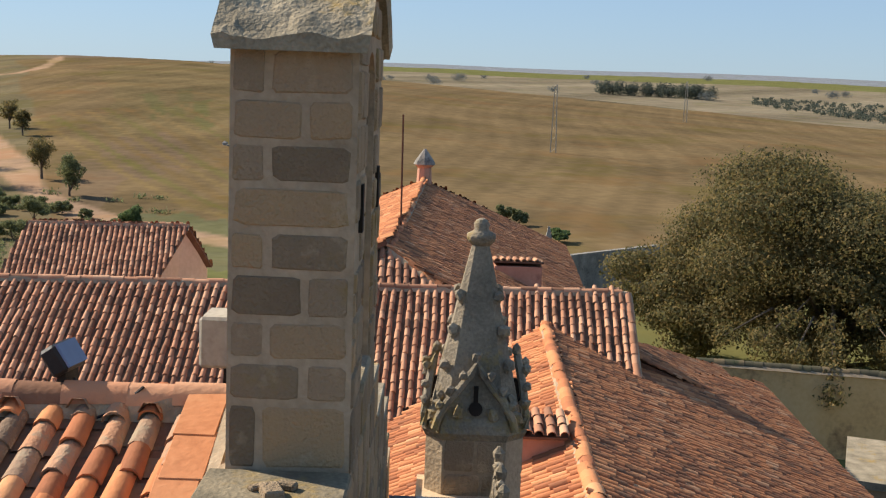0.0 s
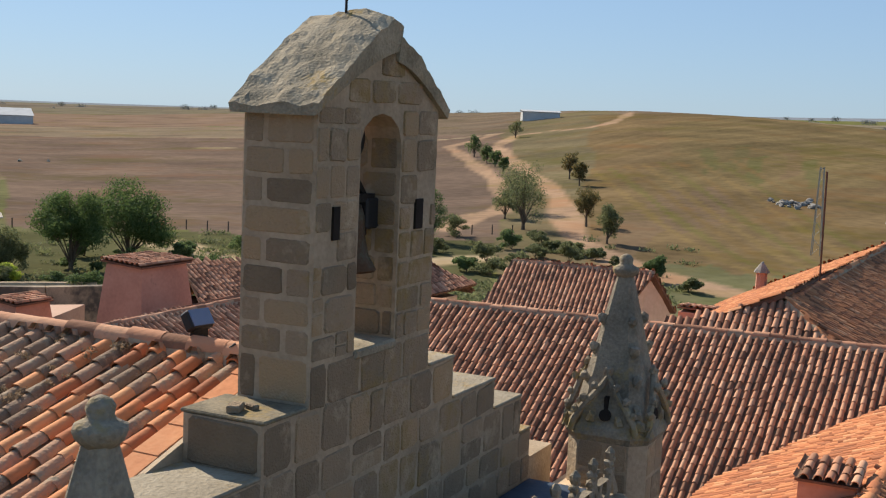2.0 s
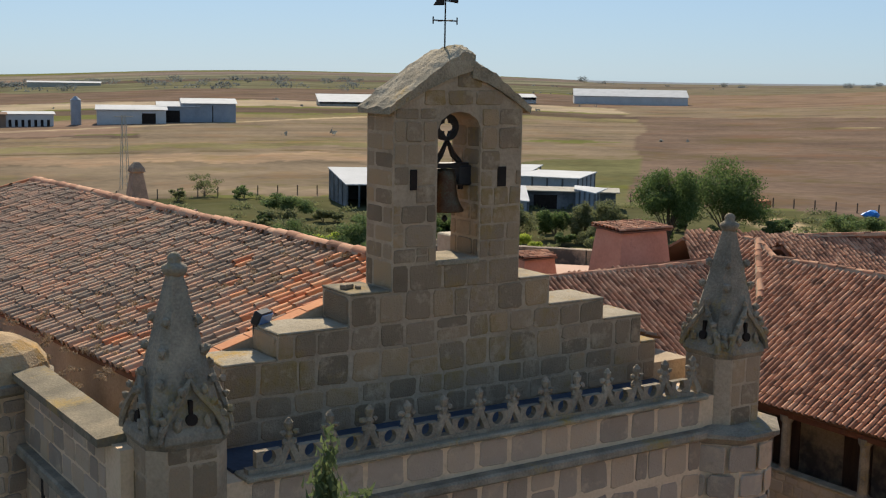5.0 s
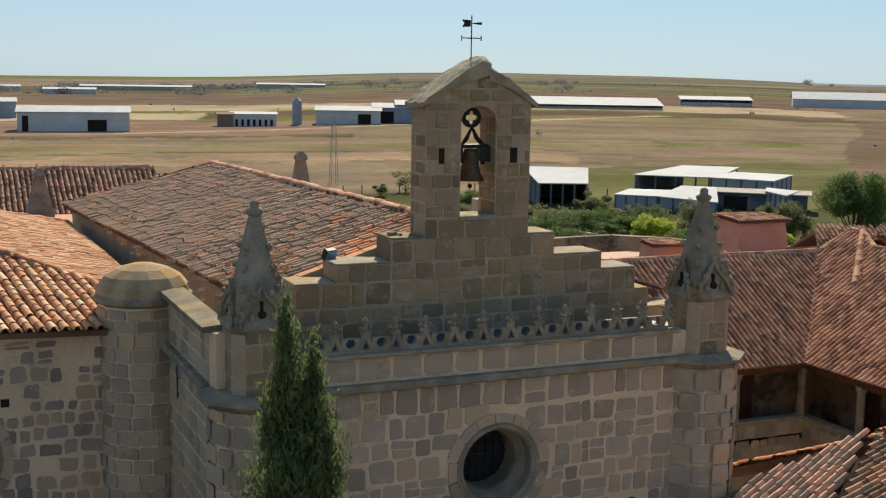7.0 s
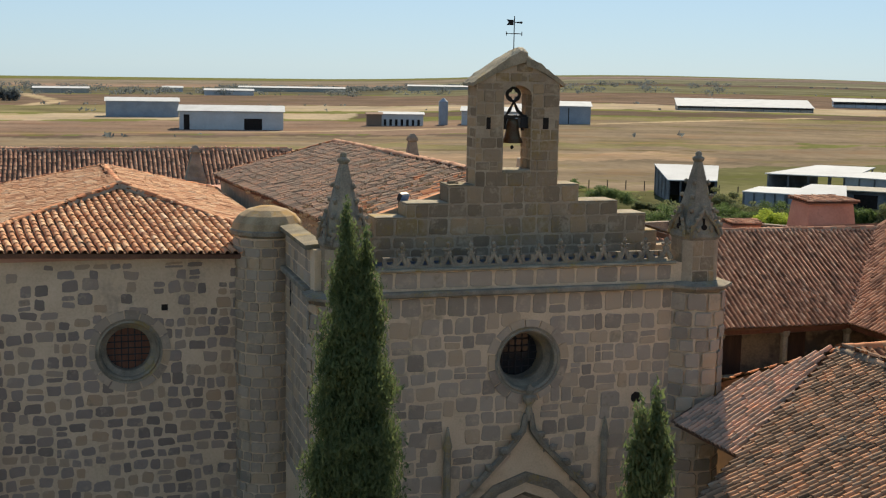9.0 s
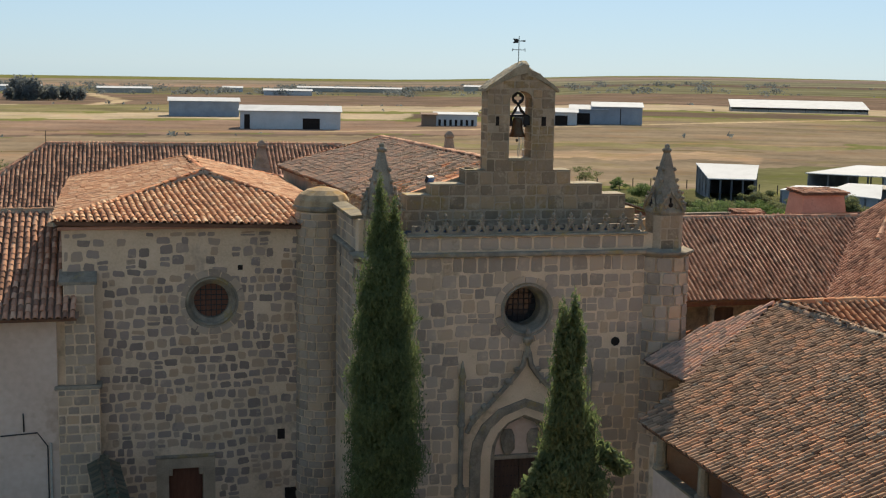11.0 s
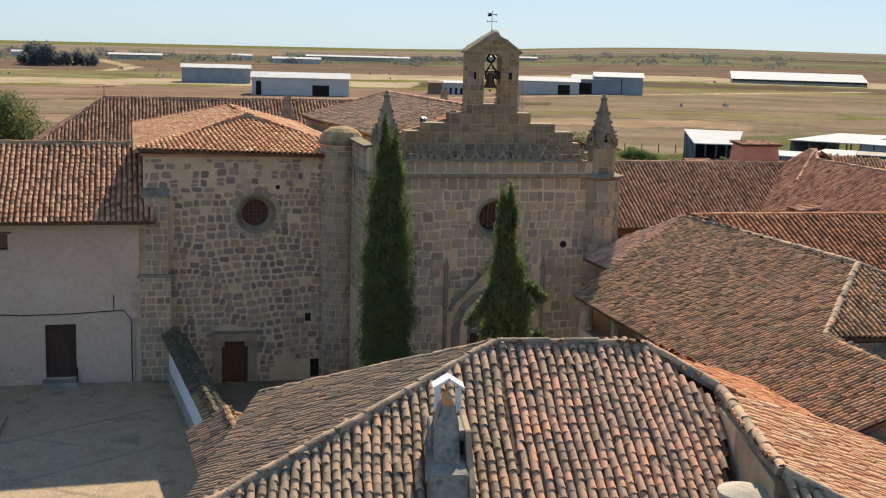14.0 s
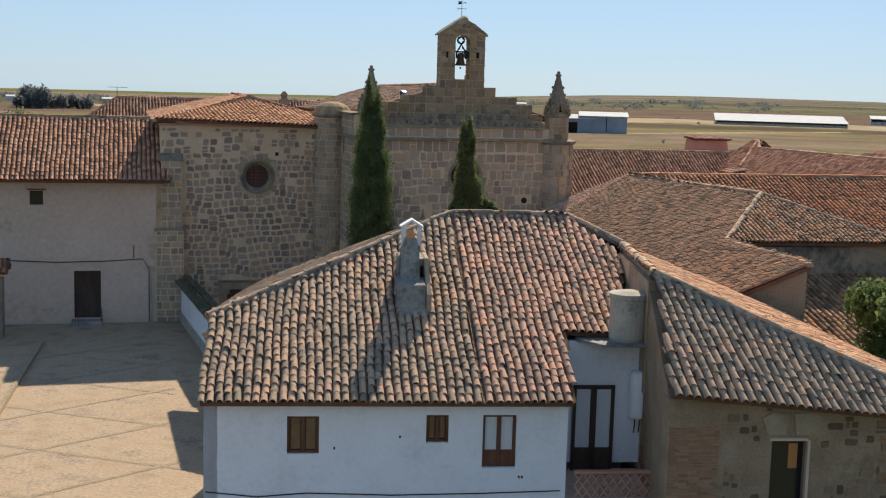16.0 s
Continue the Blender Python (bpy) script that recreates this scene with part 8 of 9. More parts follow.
# boundary walls
def long_wall(points, h, material, label, name="boundary_wall", thick=0.4, tiles=None):
    t = thing(name, label, "wall", (*points[0], on_land(*points[0])))
    for p, q in zip(points, points[1:]):
        a, b = Vector((*p, 0)), Vector((*q, 0))
        n = int((b - a).length / 6) + 1
        for i in range(n):
            c, e = a.lerp(b, i / n), a.lerp(b, (i + 1) / n)
            d = (e - c).normalized()
            w = Vector((-d.y, d.x, 0)) * thick / 2
            z0, z1 = on_land(c.x, c.y), on_land(e.x, e.y)
            part("wall_length", bm_prism([tuple(x)[:2] for x in (c - w, e - w, e + w, c + w)], min(z0, z1) - 1, [z0 + h, z1 + h, z1 + h, z0 + h]), material, t)
    return t


long_wall([(8, 42), (22, 50), (40, 52)], 3.4, rubble_mortar, "old stone wall of the garden")
long_wall([polar(30, 108), polar(40, 96), polar(46, 92)], 1.1, rubble_mortar, "low rubble garden wall among the beds")
long_wall([(62, 2), (70, -6), (78, -14), (84, -24), (86, -40)], 3.4, chimney_m, "grey garden wall beyond the east house")
ochre_m = mat("ochre_render", [(0, (0.44, 0.265, 0.125)), (0.5, (0.66, 0.425, 0.205)), (1, (0.74, 0.515, 0.28))], 0.4, 6, 0.95, 0.2, 0.0, (0.31, 0.19, 0.10), 0.5, 0.56)
gwall = long_wall([(41.0, -9.5), (39.6, -17), (38.5, -27)], 3.4, ochre_m, "ochre rendered garden wall with stains and a mossy tile coping")
for p, q in (((41.0, -9.5), (39.6, -17)), ((39.6, -17), (38.5, -27))):
    ridge([(*p, on_land(*p) + 3.42), (*q, on_land(*q) + 3.42)], tile_moss, gwall, 0.22)
terr = part("terrace", bm_prism([(12, 30.5), (24, 31.5), (33.5, 35.2), (30.5, 38.2), (28.0, 40.2), (25.5, 40.4), (12, 38)], -1.0, 4.5), mat("pink_paving", [(0, (0.42, 0.26, 0.185)), (0.5, (0.53, 0.345, 0.25)), (1, (0.60, 0.42, 0.32))], 0.5, 8, 0.95, 0.15), None)
tagged(terr, "flat terrace paved in pinkish clay", "terrace", kind="structure")
cw2 = thing("curved_wall", "old curved rubble garden wall behind the terrace", "wall", (26, 42, 0))
cpts = [(10, 40.0), (20, 41.6), (25, 42.3), (28.3, 42.5), (30.2, 40.9), (33.2, 37.3), (38.5, 33.0)]
for p, q in zip(cpts, cpts[1:]):
    d_ = Vector((q[0] - p[0], q[1] - p[1], 0)).normalized()
    w_ = Vector((-d_.y, d_.x, 0)) * 0.25
    part("wall_length", bm_prism([(p[0] - w_.x, p[1] - w_.y), (q[0] - w_.x, q[1] - w_.y), (q[0] + w_.x, q[1] + w_.y), (p[0] + w_.x, p[1] + w_.y)], -2, 5.15), stain_shade_m, cw2)
bt = thing("wall_finial", "pointed stone finial on the garden wall corner", "finial", (62, -4.6, 2.6))
part("finial", bm_lathe([(0.5, 1.5), (0.42, 4.3), (0.55, 4.4), (0.5, 4.6), (0.06, 6.2)], 4, (57.5, -4.7, 0), math.pi / 4), chimney_m, bt)
rt = thing("stone_tower", "low rubble building with flat coping at the garden edge", "building", (24, -12, 0))
part("tower_wall", bm_prism([(22.3, -9.7), (25.8, -10.9), (24.6, -14.5), (21.1, -13.3)], -0.5, 4.05), rubble_mortar, rt)
part("tower_coping", bm_prism([(22.1, -9.5), (26.0, -10.8), (25.6, -11.9), (21.7, -10.6)], 4.05, 4.25), coping_m, rt)
roof_face([(22.0, -10.9, 4.5), (25.4, -12.1, 4.5), (24.4, -14.8, 3.9), (21.0, -13.6, 3.9)], tile_new, rt, 30, (23, -12), deck=0.06)


def pylon(az, r, h, label):
    x, y = polar(az, r)
    z = on_land(x, y)
    t = thing("lattice_mast", label, "pylon", (x, y, z), "power line masts")
    for sx_ in (-1, 1):
        for sy_ in (-1, 1):
            part("leg", bm_tube([(x + sx_ * 0.55, y + sy_ * 0.55, z), (x + sx_ * 0.22, y + sy_ * 0.22, z + h)], 0.06, 4), asbestos_m, t)
    n = int(h / 1.1)
    for i in range(n):
        w0, w1 = 0.55 - 0.33 * i / n, 0.55 - 0.33 * (i + 1) / n
        s = 1 if i % 2 else -1
        part("brace", bm_tube([(x - s * w0, y - w0, z + i * h / n), (x + s * w1, y - w1, z + (i + 1) * h / n)], 0.03, 4), asbestos_m, t)
        part("brace", bm_tube([(x - w0, y - s * w0, z + i * h / n), (x - w1, y + s * w1, z + (i + 1) * h / n)], 0.03, 4), asbestos_m, t)
    part("cross_arm", bm_tube([(x - 1.4, y, z + h - 0.2), (x + 1.4, y, z + h - 0.2)], 0.06, 4), asbestos_m, t)


pylon(94.7, 240, 13.5, "grey steel lattice power line mast")
pylon(100.7, 400, 13.0, "grey steel lattice power mast far off")
pylon(17.6, 166, 10.5, "grey steel lattice power mast behind the church")
pylon(81.6, 150, 11.0, "grey steel lattice power mast on the hillside")
hx, hy = polar(80.2, 210)
heap = thing("rock_heap", "low heap of grey field stones on the hillside", "rocks", (hx, hy, on_land(hx, hy)))
gh = random.Random(31)
for i in range(34):
    qx, qy = hx + gh.gauss(0, 2.6), hy + gh.gauss(0, 2.2)
    w_ = gh.uniform(0.25, 0.7)
    part("rock", bm_blob((qx, qy, on_land(qx, qy) + w_ * 0.35), (w_ * 1.3, w_ * 1.1, w_ * 0.8), seed=i, rough=0.3), chimney_m, heap)

# ---- plants ----
def leaves(name, clumps, count, size, material, parent, seed=0, up=0.0, shell=0.55, wide=0.32):
    """Many small leaf blades in uneven clumps: (centre, radii)."""
    g = np.random.default_rng(seed)
    vol = np.array([c[1][0] * c[1][1] * c[1][2] for c in clumps]) ** 0.8
    pick = g.choice(len(clumps), count, p=vol / vol.sum())
    cen = np.array([c[0] for c in clumps], float)[pick]
    rad = np.array([c[1] for c in clumps], float)[pick]
    d = g.normal(size=(count, 3))
    d /= np.linalg.norm(d, axis=1)[:, None]
    k = (shell + (1 - shell) * g.random(count)) * (0.85 + 0.3 * g.random(count))
    p = cen + d * rad * k[:, None]
    n = d + g.normal(0, 0.6, (count, 3))
    n /= np.linalg.norm(n, axis=1)[:, None]
    t = np.cross(n, g.normal(size=(count, 3)))
    t[:, 2] += up
    t /= np.linalg.norm(t, axis=1)[:, None]
    b = np.cross(n, t)
    s = size * (0.6 + 0.8 * g.random(count))[:, None]
    v = np.stack([p - b * s * wide - t * s * 0.4, p + b * s * wide - t * s * 0.3, p + t * s * 0.6], 1).reshape(-1, 3)
    return part(name, mesh_np(name, v, np.arange(count * 3).reshape(-1, 3), material), None, parent)


def cypress(x, y, z0, top, r, seed, tips, label, taper=0.40, rag=0.0):
    t = thing("cypress", label, "cypress", (x, y, z0), "cypresses by the church door")
    part("trunk", bm_tube([(x, y, z0), (x + 0.03, y, z0 + 2.5), (x, y, top - 1.0)], [0.2, 0.14, 0.03], 7), bark_m, t)
    g = random.Random(seed)
    clumps = []
    for tx_, ty_, tz in tips:
        n = 46
        for i in range(n):
            w = i / (n - 1)
            rr = r * (0.62 + 0.38 * math.sin(min(1, w * 2.4) * math.pi / 2)) * (1 - max(0, (w - taper) / (1 - taper)) ** 1.7) * (1 + rag * math.sin(w * 23 + seed)) + 0.07
            zz = z0 + 0.5 + (tz - z0 - 0.5) * w
            cx_, cy_ = x + (tx_ - x) * w ** 1.2, y + (ty_ - y) * w ** 1.2
            for _ in range(5):
                a, q = g.uniform(0, 6.28), g.uniform(0.2, 0.62 + rag) * rr
                clumps.append(((cx_ + q * math.cos(a), cy_ + q * math.sin(a), zz + g.uniform(-0.15, 0.15)), (rr * 0.46 + 0.05, rr * 0.46 + 0.05, 0.42)))
    leaves("crown", clumps, 190000, 0.105, leaf_cyp, t, seed, 1.6, 0.3, 0.2)
    return t


cypress(-5.55, -5.5, GROUND, 11.6, 0.97, 3, [(-5.70, -5.55, 11.75), (-5.30, -5.4, 11.25)], "tall slim dark green cypress with two tips", 0.52)
t2 = cypress(-3.60, -14.0, GROUND, 10.3, 0.70, 4, [(-3.78, -14.2, 10.3), (-4.02, -14.3, 10.15)], "slim cypress with drooping side sprays", 0.48, 0.14)
for q, (dx, dy, dz, zz) in enumerate(((1.55, -0.3, -0.65, 5.85), (-1.3, -0.3, -0.5, 7.15), (0.8, -0.2, 0.0, 7.3), (-0.9, -0.4, 0.1, 6.2))):
    b0 = Vector((-3.55, -14.0, zz))
    pts = [b0, b0 + Vector((dx * 0.5, dy * 0.5, 0.35)), b0 + Vector((dx, dy, dz))]
    part("branch", bm_tube(pts, [0.05, 0.035, 0.01], 5), bark_m, t2)
    leaves("spray", [(tuple(pts[0].lerp(pts[1], k / 3)), (0.22, 0.22, 0.2)) for k in range(3)] + [(tuple(pts[1].lerp(pts[2], k / 4)), (0.2, 0.2, 0.18)) for k in range(5)], 1500, 0.14, leaf_cyp, t2, 40 + q, 0.3, 0.3)


def tree(x, y, height, spread_, material, seed, label, leaf=0.3, count=2500, name="tree", z=None, bare=0.0, category="tree", base=0.3, low=()):
    """A tapered trunk with limbs and an uneven crown of leaf clumps."""
    z = on_land(x, y) if z is None else z
    t = thing(name, label, category, (x, y, z))
    g = random.Random(seed)
    hk = height * base
    part("trunk", bm_tube([(x, y, z - 0.3), (x + g.uniform(-0.2, 0.2), y, z + hk), (x + g.uniform(-0.3, 0.3), y + g.uniform(-0.3, 0.3), z + height * 0.75)], [height * 0.035, height * 0.026, height * 0.008], 7), bark_m, t)
    clumps = []
    bm = bmesh.new()
    mid, tall = z + hk + (height - hk) * 0.52, (height - hk) * 0.5
    for i in range(64 if height > 10 else 30 if height > 4 else 14):
        a, w = g.uniform(0, 6.28), g.uniform(-0.95, 0.95)
        q = g.uniform(0.35, 0.84) * (1.0 if g.random() < 0.8 else 1.16)
        fl = math.sqrt(1 - w * w) if w > 0 or base > 0.15 else 1 - 0.3 * w * w
        c = Vector((x + spread_ * q * fl * math.cos(a), y + spread_ * q * fl * math.sin(a), mid + tall * q * w))
        k = g.uniform(0.20, 0.36) if height > 10 else g.uniform(0.20, 0.42)
        clumps.append((tuple(c), (spread_ * k, spread_ * k, tall * k * 0.9)))
        s0 = Vector((x, y, z + hk * g.uniform(0.7, 1.6)))
        if i % 2 == 0:
            bm_tube([s0, s0.lerp(c, 0.5) + Vector((0, 0, 0.1 * height * g.random())), c], [height * 0.012, height * 0.007, height * 0.002], 4, bm)
    clumps.append(((x, y, mid), (spread_ * 0.45, spread_ * 0.45, tall * 0.5)))
    for c in low:
        clumps.append((c, (0.75, 0.75, 0.6)))
        bm_tube([Vector((x, y, z + hk + 1.5)), Vector((x, y, z + height * 0.5)).lerp(Vector(c), 0.6), Vector(c)], [height * 0.012, height * 0.006, 0.02], 4, bm)
    part("limb", bm, bark_m, t)
    leaves("crown", clumps, count, leaf, material, t, seed, 0.0, 0.4)
    return t


tree(52.0, -18.4, 11.4, 9.0, leaf_big, 5, "broad tree with dense brown-green autumn leaves, low boughs over a wall", 0.165, 230000, z=-0.6, base=0.06,
     low=[(43.4, -15.6, 4.0), (42.2, -15.3, 3.6), (41.0, -15.0, 3.2), (40.2, -14.8, 2.7), (39.8, -14.7, 2.0), (42.6, -12.6, 3.6), (42.2, -17.8, 3.6), (41.4, -13.6, 3.3), (41.6, -19.2, 3.2), (43.8, -11.2, 3.4), (43.2, -13.8, 4.4), (43.0, -17.0, 4.6)])
tree(55.0, -12.6, 7.4, 5.4, leaf_big, 15, "smaller garden tree with brown-green leaves", 0.18, 44000, z=-0.6, base=0.06)
tree(55.0, -24.5, 8.5, 5.0, leaf_big, 16, "garden tree with dark brown-green leaves", 0.2, 40000, z=-0.6, base=0.06)
tree(62, -28, 10.0, 7.0, leaf_big, 6, "broad garden tree with brown-green leaves", 0.28, 14000, z=-0.6, base=0.2)
tree(6.1, -26.2, 7.4, 2.5, leaf_pine, 8, "young bright green pine beside the gallery", 0.16, 22000, z=-0.3, base=0.35)
tree(*polar(-6.3, 92), 8, 4.2, leaf_olive, 9, "olive-brown tree behind the rear wing", 0.3, 4000)
tree(-27.5, 91, 11, 5.0, leaf_olive, 10, "tall olive-brown tree at the edge of the fields", 0.3, 9000)
# trees along the tracks and in the gardens
g = random.Random(12)
for az, r, h, s, m_ in ((65.0, 336, 7.1, 2.3, leaf_bush), (65.6, 306, 5.5, 1.9, leaf_bush), (66.0, 292, 4.4, 1.7, leaf_bush), (66.4, 272, 3.8, 1.6, leaf_bush), (66.9, 422, 6.3, 2.8, leaf_olive),
                        (67.5, 161.5, 9.4, 4.0, leaf_olive), (67.2, 184, 7.8, 3.6, leaf_olive), (66.6, 176, 5.0, 2.6, leaf_olive), (62.9, 146, 7.0, 2.3, leaf_bush), (60.2, 143, 3.9, 1.9, leaf_bush), (61.3, 147, 3.0, 1.5, leaf_bush),
                        (69.6, 246, 5.9, 2.1, leaf_big), (70.6, 166, 6.1, 2.2, leaf_big), (71.7, 148, 5.3, 1.8, leaf_olive), (74.3, 119.5, 3.0, 1.7, leaf_bush), (70.1, 230, 5.2, 2.0, leaf_big),
                        (92.4, 132, 2.4, 1.4, leaf_olive), (93.2, 133, 2.0, 1.1, leaf_olive), (95.2, 121, 1.7, 1.7, leaf_bush)):
    tree(*polar(az, r), h, s, m_, g.randrange(999), "dark green tree beside the field track" if m_ is leaf_bush else "grey-green olive tree beside the track", 0.22 if r < 200 else 0.36, 4200 if r < 200 else 1500, base=0.08 if m_ is not leaf_big else 0.2)
for x, y, h, s, m_, lab in ((58.4, 83.8, 3.5, 2.4, leaf_yel, "bright yellow-green leafy bush in the garden"), (62.0, 82.0, 2.6, 1.8, leaf_yel, "small yellow-green bush in the garden"),
                            (48.6, 86.1, 4.1, 3.0, leaf_bush, "round dark green fig tree in the garden"), (52.7, 89.0, 3.9, 2.6, leaf_bush, "round green fruit tree in the garden"),
                            (81.2, 80.6, 8.6, 4.2, leaf_pine, "drooping green willow tree by the farm track"), (90.3, 81.3, 8.4, 5.8, leaf_pine, "broad yellowish green tree by the farm track"),
                            (73.8, 81.4, 5.1, 2.1, leaf_olive, "grey-green olive tree in the garden"), (73.9, 85.3, 4.3, 1.8, leaf_olive, "grey-green olive tree in the garden"),
                            (72.0, 87.8, 4.0, 2.1, leaf_pine, "fresh green fruit tree in the garden"), (67.3, 88.9, 4.9, 2.1, leaf_olive, "grey-green olive tree in the garden"),
                            (66.5, 108.9, 3.4, 2.5, leaf_olive, "grey-green olive tree beside the sheds"), (56.2, 118.0, 3.2, 3.2, leaf_bush, "dark green bush beside the sheds"),
                            (107.0, 66.5, 4.0, 3.3, leaf_pine, "light green fruit tree by the gardens"), (111.0, 63.4, 4.7, 2.4, leaf_bush, "dark green bush by the gardens")):
    tree(x, y, h, s, m_, g.randrange(999), lab, 0.17 if h < 6 else 0.22, 9000 if h < 6 else 20000, base=0.06)
for i in range(44):
    az, r = g.uniform(20, 47), g.uniform(88, 128)
    h = g.uniform(1.4, 3.4) * (1.0 if r < 112 else 0.55)
    m_ = g.choice((leaf_bush, leaf_bush, leaf_olive, leaf_olive, leaf_yel if r < 112 else leaf_bush))
    tree(*polar(az, r), h, h * g.uniform(0.6, 0.95), m_, g.randrange(999), "leafy green shrub in the garden" if m_ is not leaf_yel else "yellow-green leafy shrub in the garden", 0.17, 3600, "garden_shrub", category="shrub", base=0.02)
for i in range(28):
    az, r = g.uniform(19, 36), g.uniform(86, 122)
    h = g.uniform(1.5, 3.2)
    m_ = g.choice((leaf_bush, leaf_olive, leaf_pine, leaf_bush))
    tree(*polar(az, r), h, h * g.uniform(0.7, 1.1), m_, g.randrange(999), "dense leafy green shrub in the kitchen garden", 0.19, 3000, "garden_shrub", category="shrub", base=0.02)
for az, r, h, sp_ in ((68.45, 143.7, 2.3, 1.7), (69.0, 139, 1.8, 1.2), (70.0, 136, 1.9, 1.5), (65.8, 127, 2.9, 2.0), (64.8, 120, 1.9, 1.6), (72.3, 129.5, 1.1, 0.9), (64.1, 153, 3.0, 2.3), (69.9, 129, 2.5, 1.9),
                   (68.2, 133, 2.0, 1.6), (67.0, 140, 2.4, 1.9), (66.0, 118, 2.0, 1.8), (71.2, 133, 1.4, 1.2), (67.4, 122, 2.1, 1.7), (73.6, 122, 1.3, 1.1), (76.0, 114, 1.6, 1.5), (68.8, 117, 2.3, 1.9), (63.2, 135, 2.2, 1.8), (62.0, 133, 2.4, 2.0)):
    tree(*polar(az, r), h, sp_, g.choice((leaf_bush, leaf_olive, leaf_olive)), g.randrange(999), "dense green bush beside the dirt track", 0.2, 3200, "track_bush", category="shrub", base=0.02)
for az, r, h, sp_ in ((50.4, 119, 2.4, 1.6), (53.6, 121, 3.7, 2.8), (57.6, 129, 2.6, 2.6), (60.5, 148, 3.7, 1.8), (58.5, 143, 2.2, 2.2), (62.0, 111, 1.8, 1.8), (46.0, 126, 3.2, 2.0), (55.2, 128, 2.4, 1.9), (56.4, 124, 2.2, 2.0),
                   (59.2, 136, 2.3, 1.9), (60.6, 132, 2.6, 2.0), (61.5, 139, 2.8, 1.8), (59.8, 122, 2.2, 1.8), (52.0, 113, 2.1, 1.7), (54.6, 112, 2.0, 1.8), (57.2, 114, 1.9, 1.6), (60.0, 112, 2.0, 1.8), (48.0, 116, 2.2, 1.9), (50.8, 128, 1.6, 1.4)):
    tree(*polar(az, r), h, sp_, g.choice((leaf_bush, leaf_olive, leaf_bush)), g.randrange(999), "dense green shrub of a hedge", 0.2, 3400, "hedge_shrub", category="shrub", base=0.02)
for i in range(14):
    az, r = g.uniform(5, 24), g.uniform(140, 156)
    h = g.uniform(1.4, 3.0)
    tree(*polar(az, r), h, h * 0.8, g.choice((leaf_bush, leaf_olive)), g.randrange(999), "low green shrub at the field edge", 0.22, 1200, "field_shrub", category="shrub", base=0.02)
# distant woods
clumps = []
for i in range(130):
    az, r = g.uniform(-12, 30), g.uniform(820, 1300)
    x, y = polar(az, r)
    h = g.uniform(2, 5)
    clumps.append(((x, y, on_land(x, y) + h * 0.6), (h * 2.2, h * 1.4, h * 0.7)))
grove = []
for i in range(46):
    az = g.uniform(-1.6, 1.6)
    x, y = polar(-4.8 + az, g.uniform(640, 700))
    h = g.uniform(4, 8) + 5.5 * math.exp(-((az + 0.9) / 0.55) ** 2) + 1.5 * math.sin(az * 9)
    grove.append(((x, y, on_land(x, y) + h * 0.45), (h * 0.40, h * 0.40, h * 0.5)))
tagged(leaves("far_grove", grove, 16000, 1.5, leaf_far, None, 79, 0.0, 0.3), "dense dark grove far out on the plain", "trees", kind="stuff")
wood = []
for i in range(60):
    x, y = polar(g.uniform(96.7, 98.3) if i % 3 == 0 else g.uniform(98.7, 101.8), g.uniform(1600, 1660))
    h = g.uniform(12, 24)
    wood.append(((x, y, on_land(x, y) + h * 0.42), (h * 0.42, h * 0.42, h * 0.5)))
for i in range(420):
    az = g.uniform(103.5, 113)
    x, y = polar(az, g.uniform(max(820, 1480 - (az - 104) * 74), 1750))
    wood.append(((x, y, on_land(x, y) + 2.0), (3.6, 3.6, 2.6)))
tagged(leaves("far_wood", wood, 26000, 1.9, leaf_wood, None, 80, 0.0, 0.3), "dark wood and olive grove on the plain", "trees", kind="stuff")
for i in range(170):
    az, r = g.uniform(8.5, 17.5), g.uniform(1120, 1180)
    x, y = polar(az, r)
    h = g.uniform(3, 6)
    clumps.append(((x, y, on_land(x, y) + h * 0.4), (h * 1.1, h * 0.9, h * 0.5)))
for i in range(70):
    az, r = g.uniform(40, 120), g.uniform(1500, 3200)
    x, y = polar(az, r)
    h = g.uniform(8, 16)
    clumps.append(((x, y, on_land(x, y) + h * 0.4), (h * 0.9, h * 0.9, h * 0.5)))
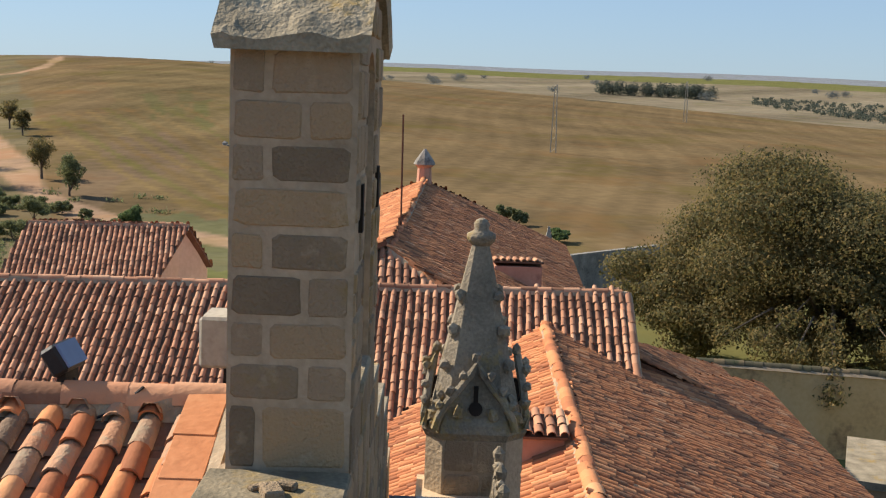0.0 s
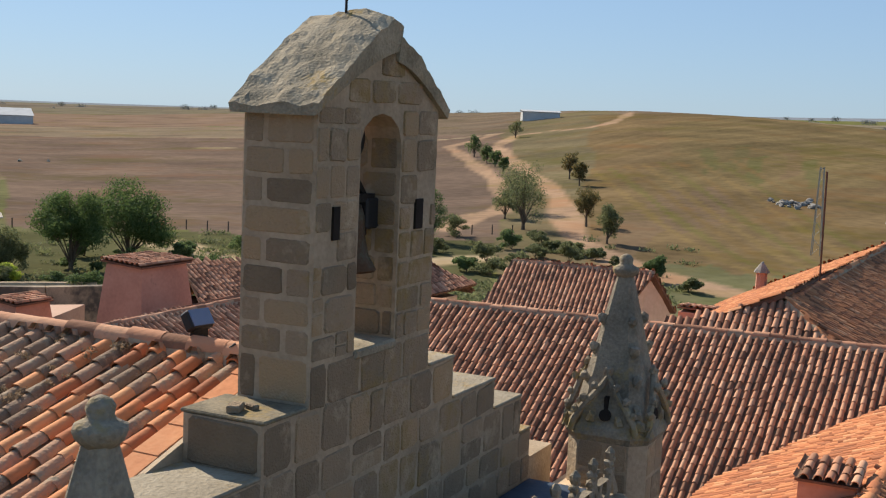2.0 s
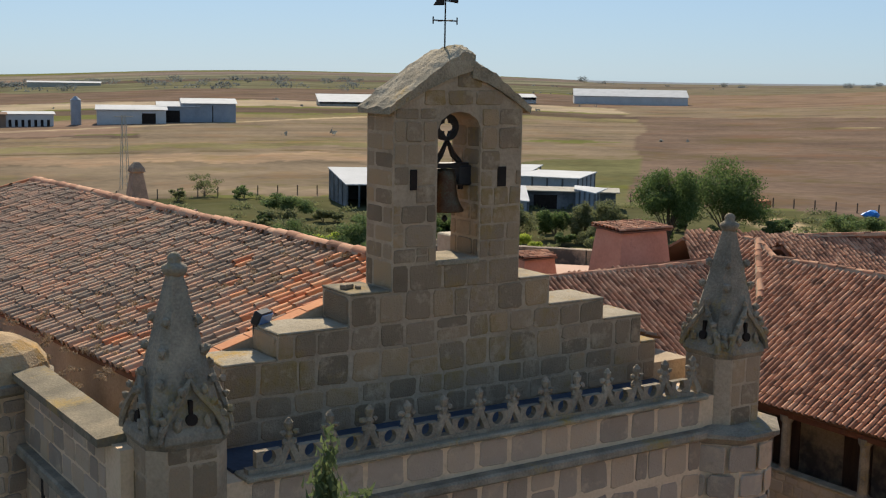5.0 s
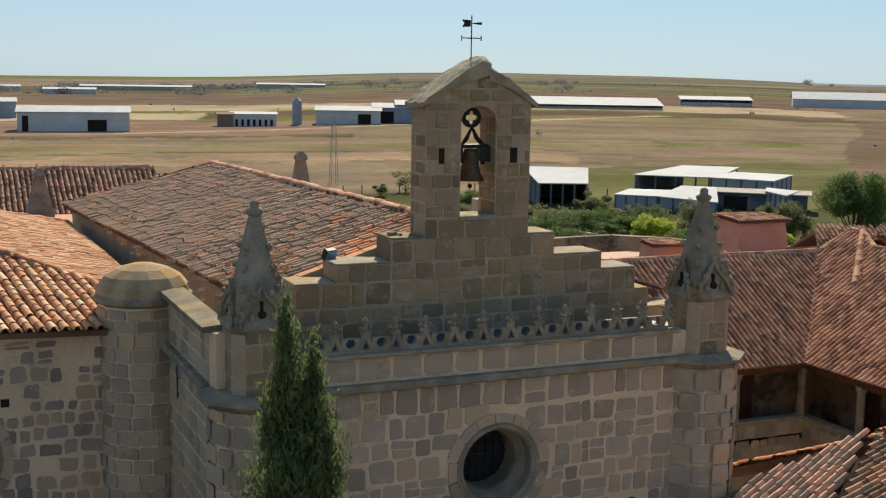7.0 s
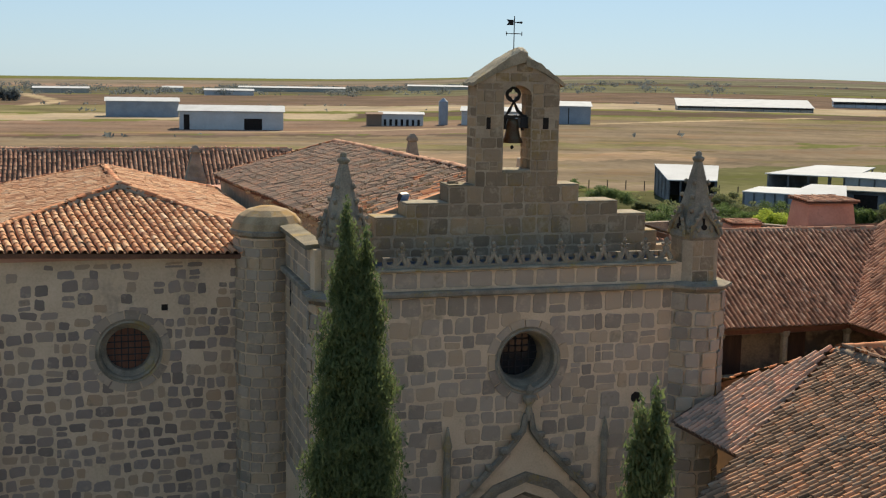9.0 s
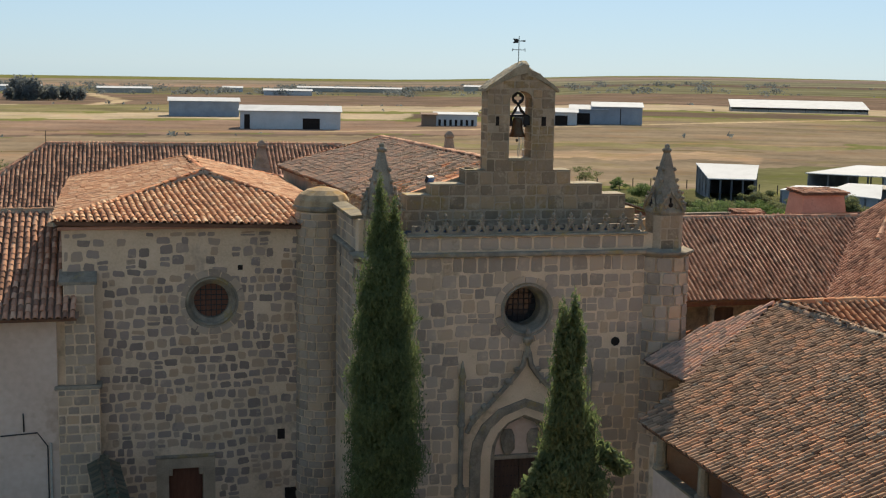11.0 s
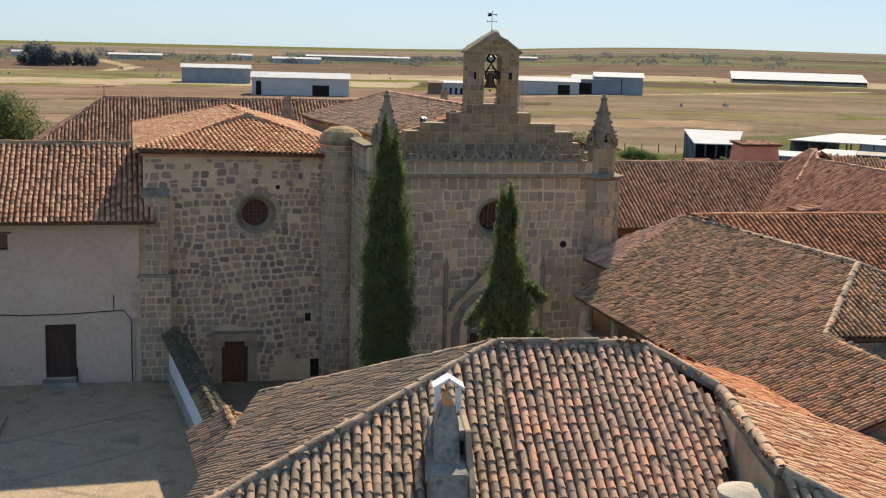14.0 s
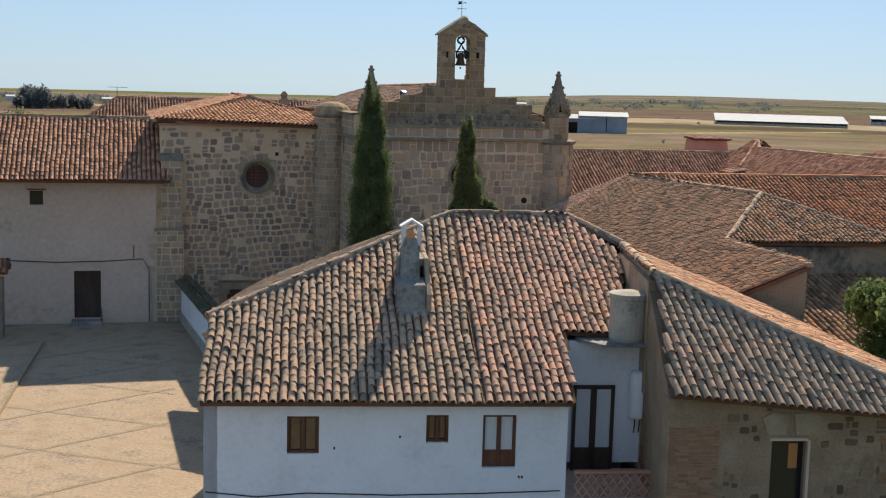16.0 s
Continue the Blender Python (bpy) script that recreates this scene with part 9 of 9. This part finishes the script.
for r0, dens in ((294, 10), (500, 14), (590, 24), (880, 120), (1250, 100)):
    for i in range(dens):
        az = g.uniform(-16, 46)
        x, y = polar(az, r0 * (1 + 0.12 * ((az + 20) / 64 - 0.5)) + g.uniform(-2, 2))
        h = g.uniform(0.3, 0.9) * (1 + r0 / 900)
        clumps.append(((x, y, on_land(x, y) + h * 0.4), (h * 1.8, h * 1.2, h * 0.6)))
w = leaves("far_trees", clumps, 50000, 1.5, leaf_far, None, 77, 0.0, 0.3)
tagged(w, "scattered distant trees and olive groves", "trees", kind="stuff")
# weeds on garden ground
clumps = []
for i in range(420):
    az, r = g.uniform(18, 76), g.uniform(86, 150)
    x, y = polar(az, r)
    clumps.append(((x, y, on_land(x, y) + 0.25), (g.uniform(0.6, 2.0), g.uniform(0.6, 2.0), g.uniform(0.25, 0.7))))
w = leaves("undergrowth", clumps, 22000, 0.35, leaf_olive, None, 78, 0.6, 0.2)
tagged(w, "rough weeds and low undergrowth", "undergrowth", kind="stuff")
# dry tufts growing between the nave tiles
dry_m = mat("dry_moss", LEAF((0.12, 0.085, 0.055), (0.27, 0.195, 0.125), (0.42, 0.32, 0.22)), 4, 30, 0.95, 0, 0.6, thin=0.3)
gt_ = random.Random(55)
clumps = []
for i in range(620):
    x = -0.25 - 4.6 * gt_.random() ** 1.1
    y = 3.2 + 15.5 * gt_.random() ** 1.3
    if noise.noise(Vector((x * 0.5, y * 0.45, 3.3))) < -0.12:
        continue
    z = R0[2] + (W0[2] - R0[2]) * (R0[0] - x) / (R0[0] - W0[0]) - 0.009 * (y - 2)
    w_ = gt_.uniform(0.035, 0.085)
    clumps.append(((x, y, z + 0.12), (w_ * 1.2, w_ * 1.5, w_ * 0.7)))
w = leaves("dry_tufts", clumps, len(clumps) * 55, 0.035, dry_m, None, 81, 0.6, 0.2)
tagged(w, "dry brown moss tufts growing on the nave tiles", "moss", kind="stuff")
# field fence
fence = thing("field_fence", "weathered wooden post fence along the field", "fence", (*polar(19, 156), on_land(*polar(19, 156))))
for i in range(60):
    az = 8 + i * 1.0
    x, y = polar(az, 153 + 3 * math.sin(az * 0.3))
    z = on_land(x, y)
    part("post", bm_box(x - 0.06, x + 0.06, y - 0.06, y + 0.06, z - 0.2, z + 1.3), bark_m, fence)
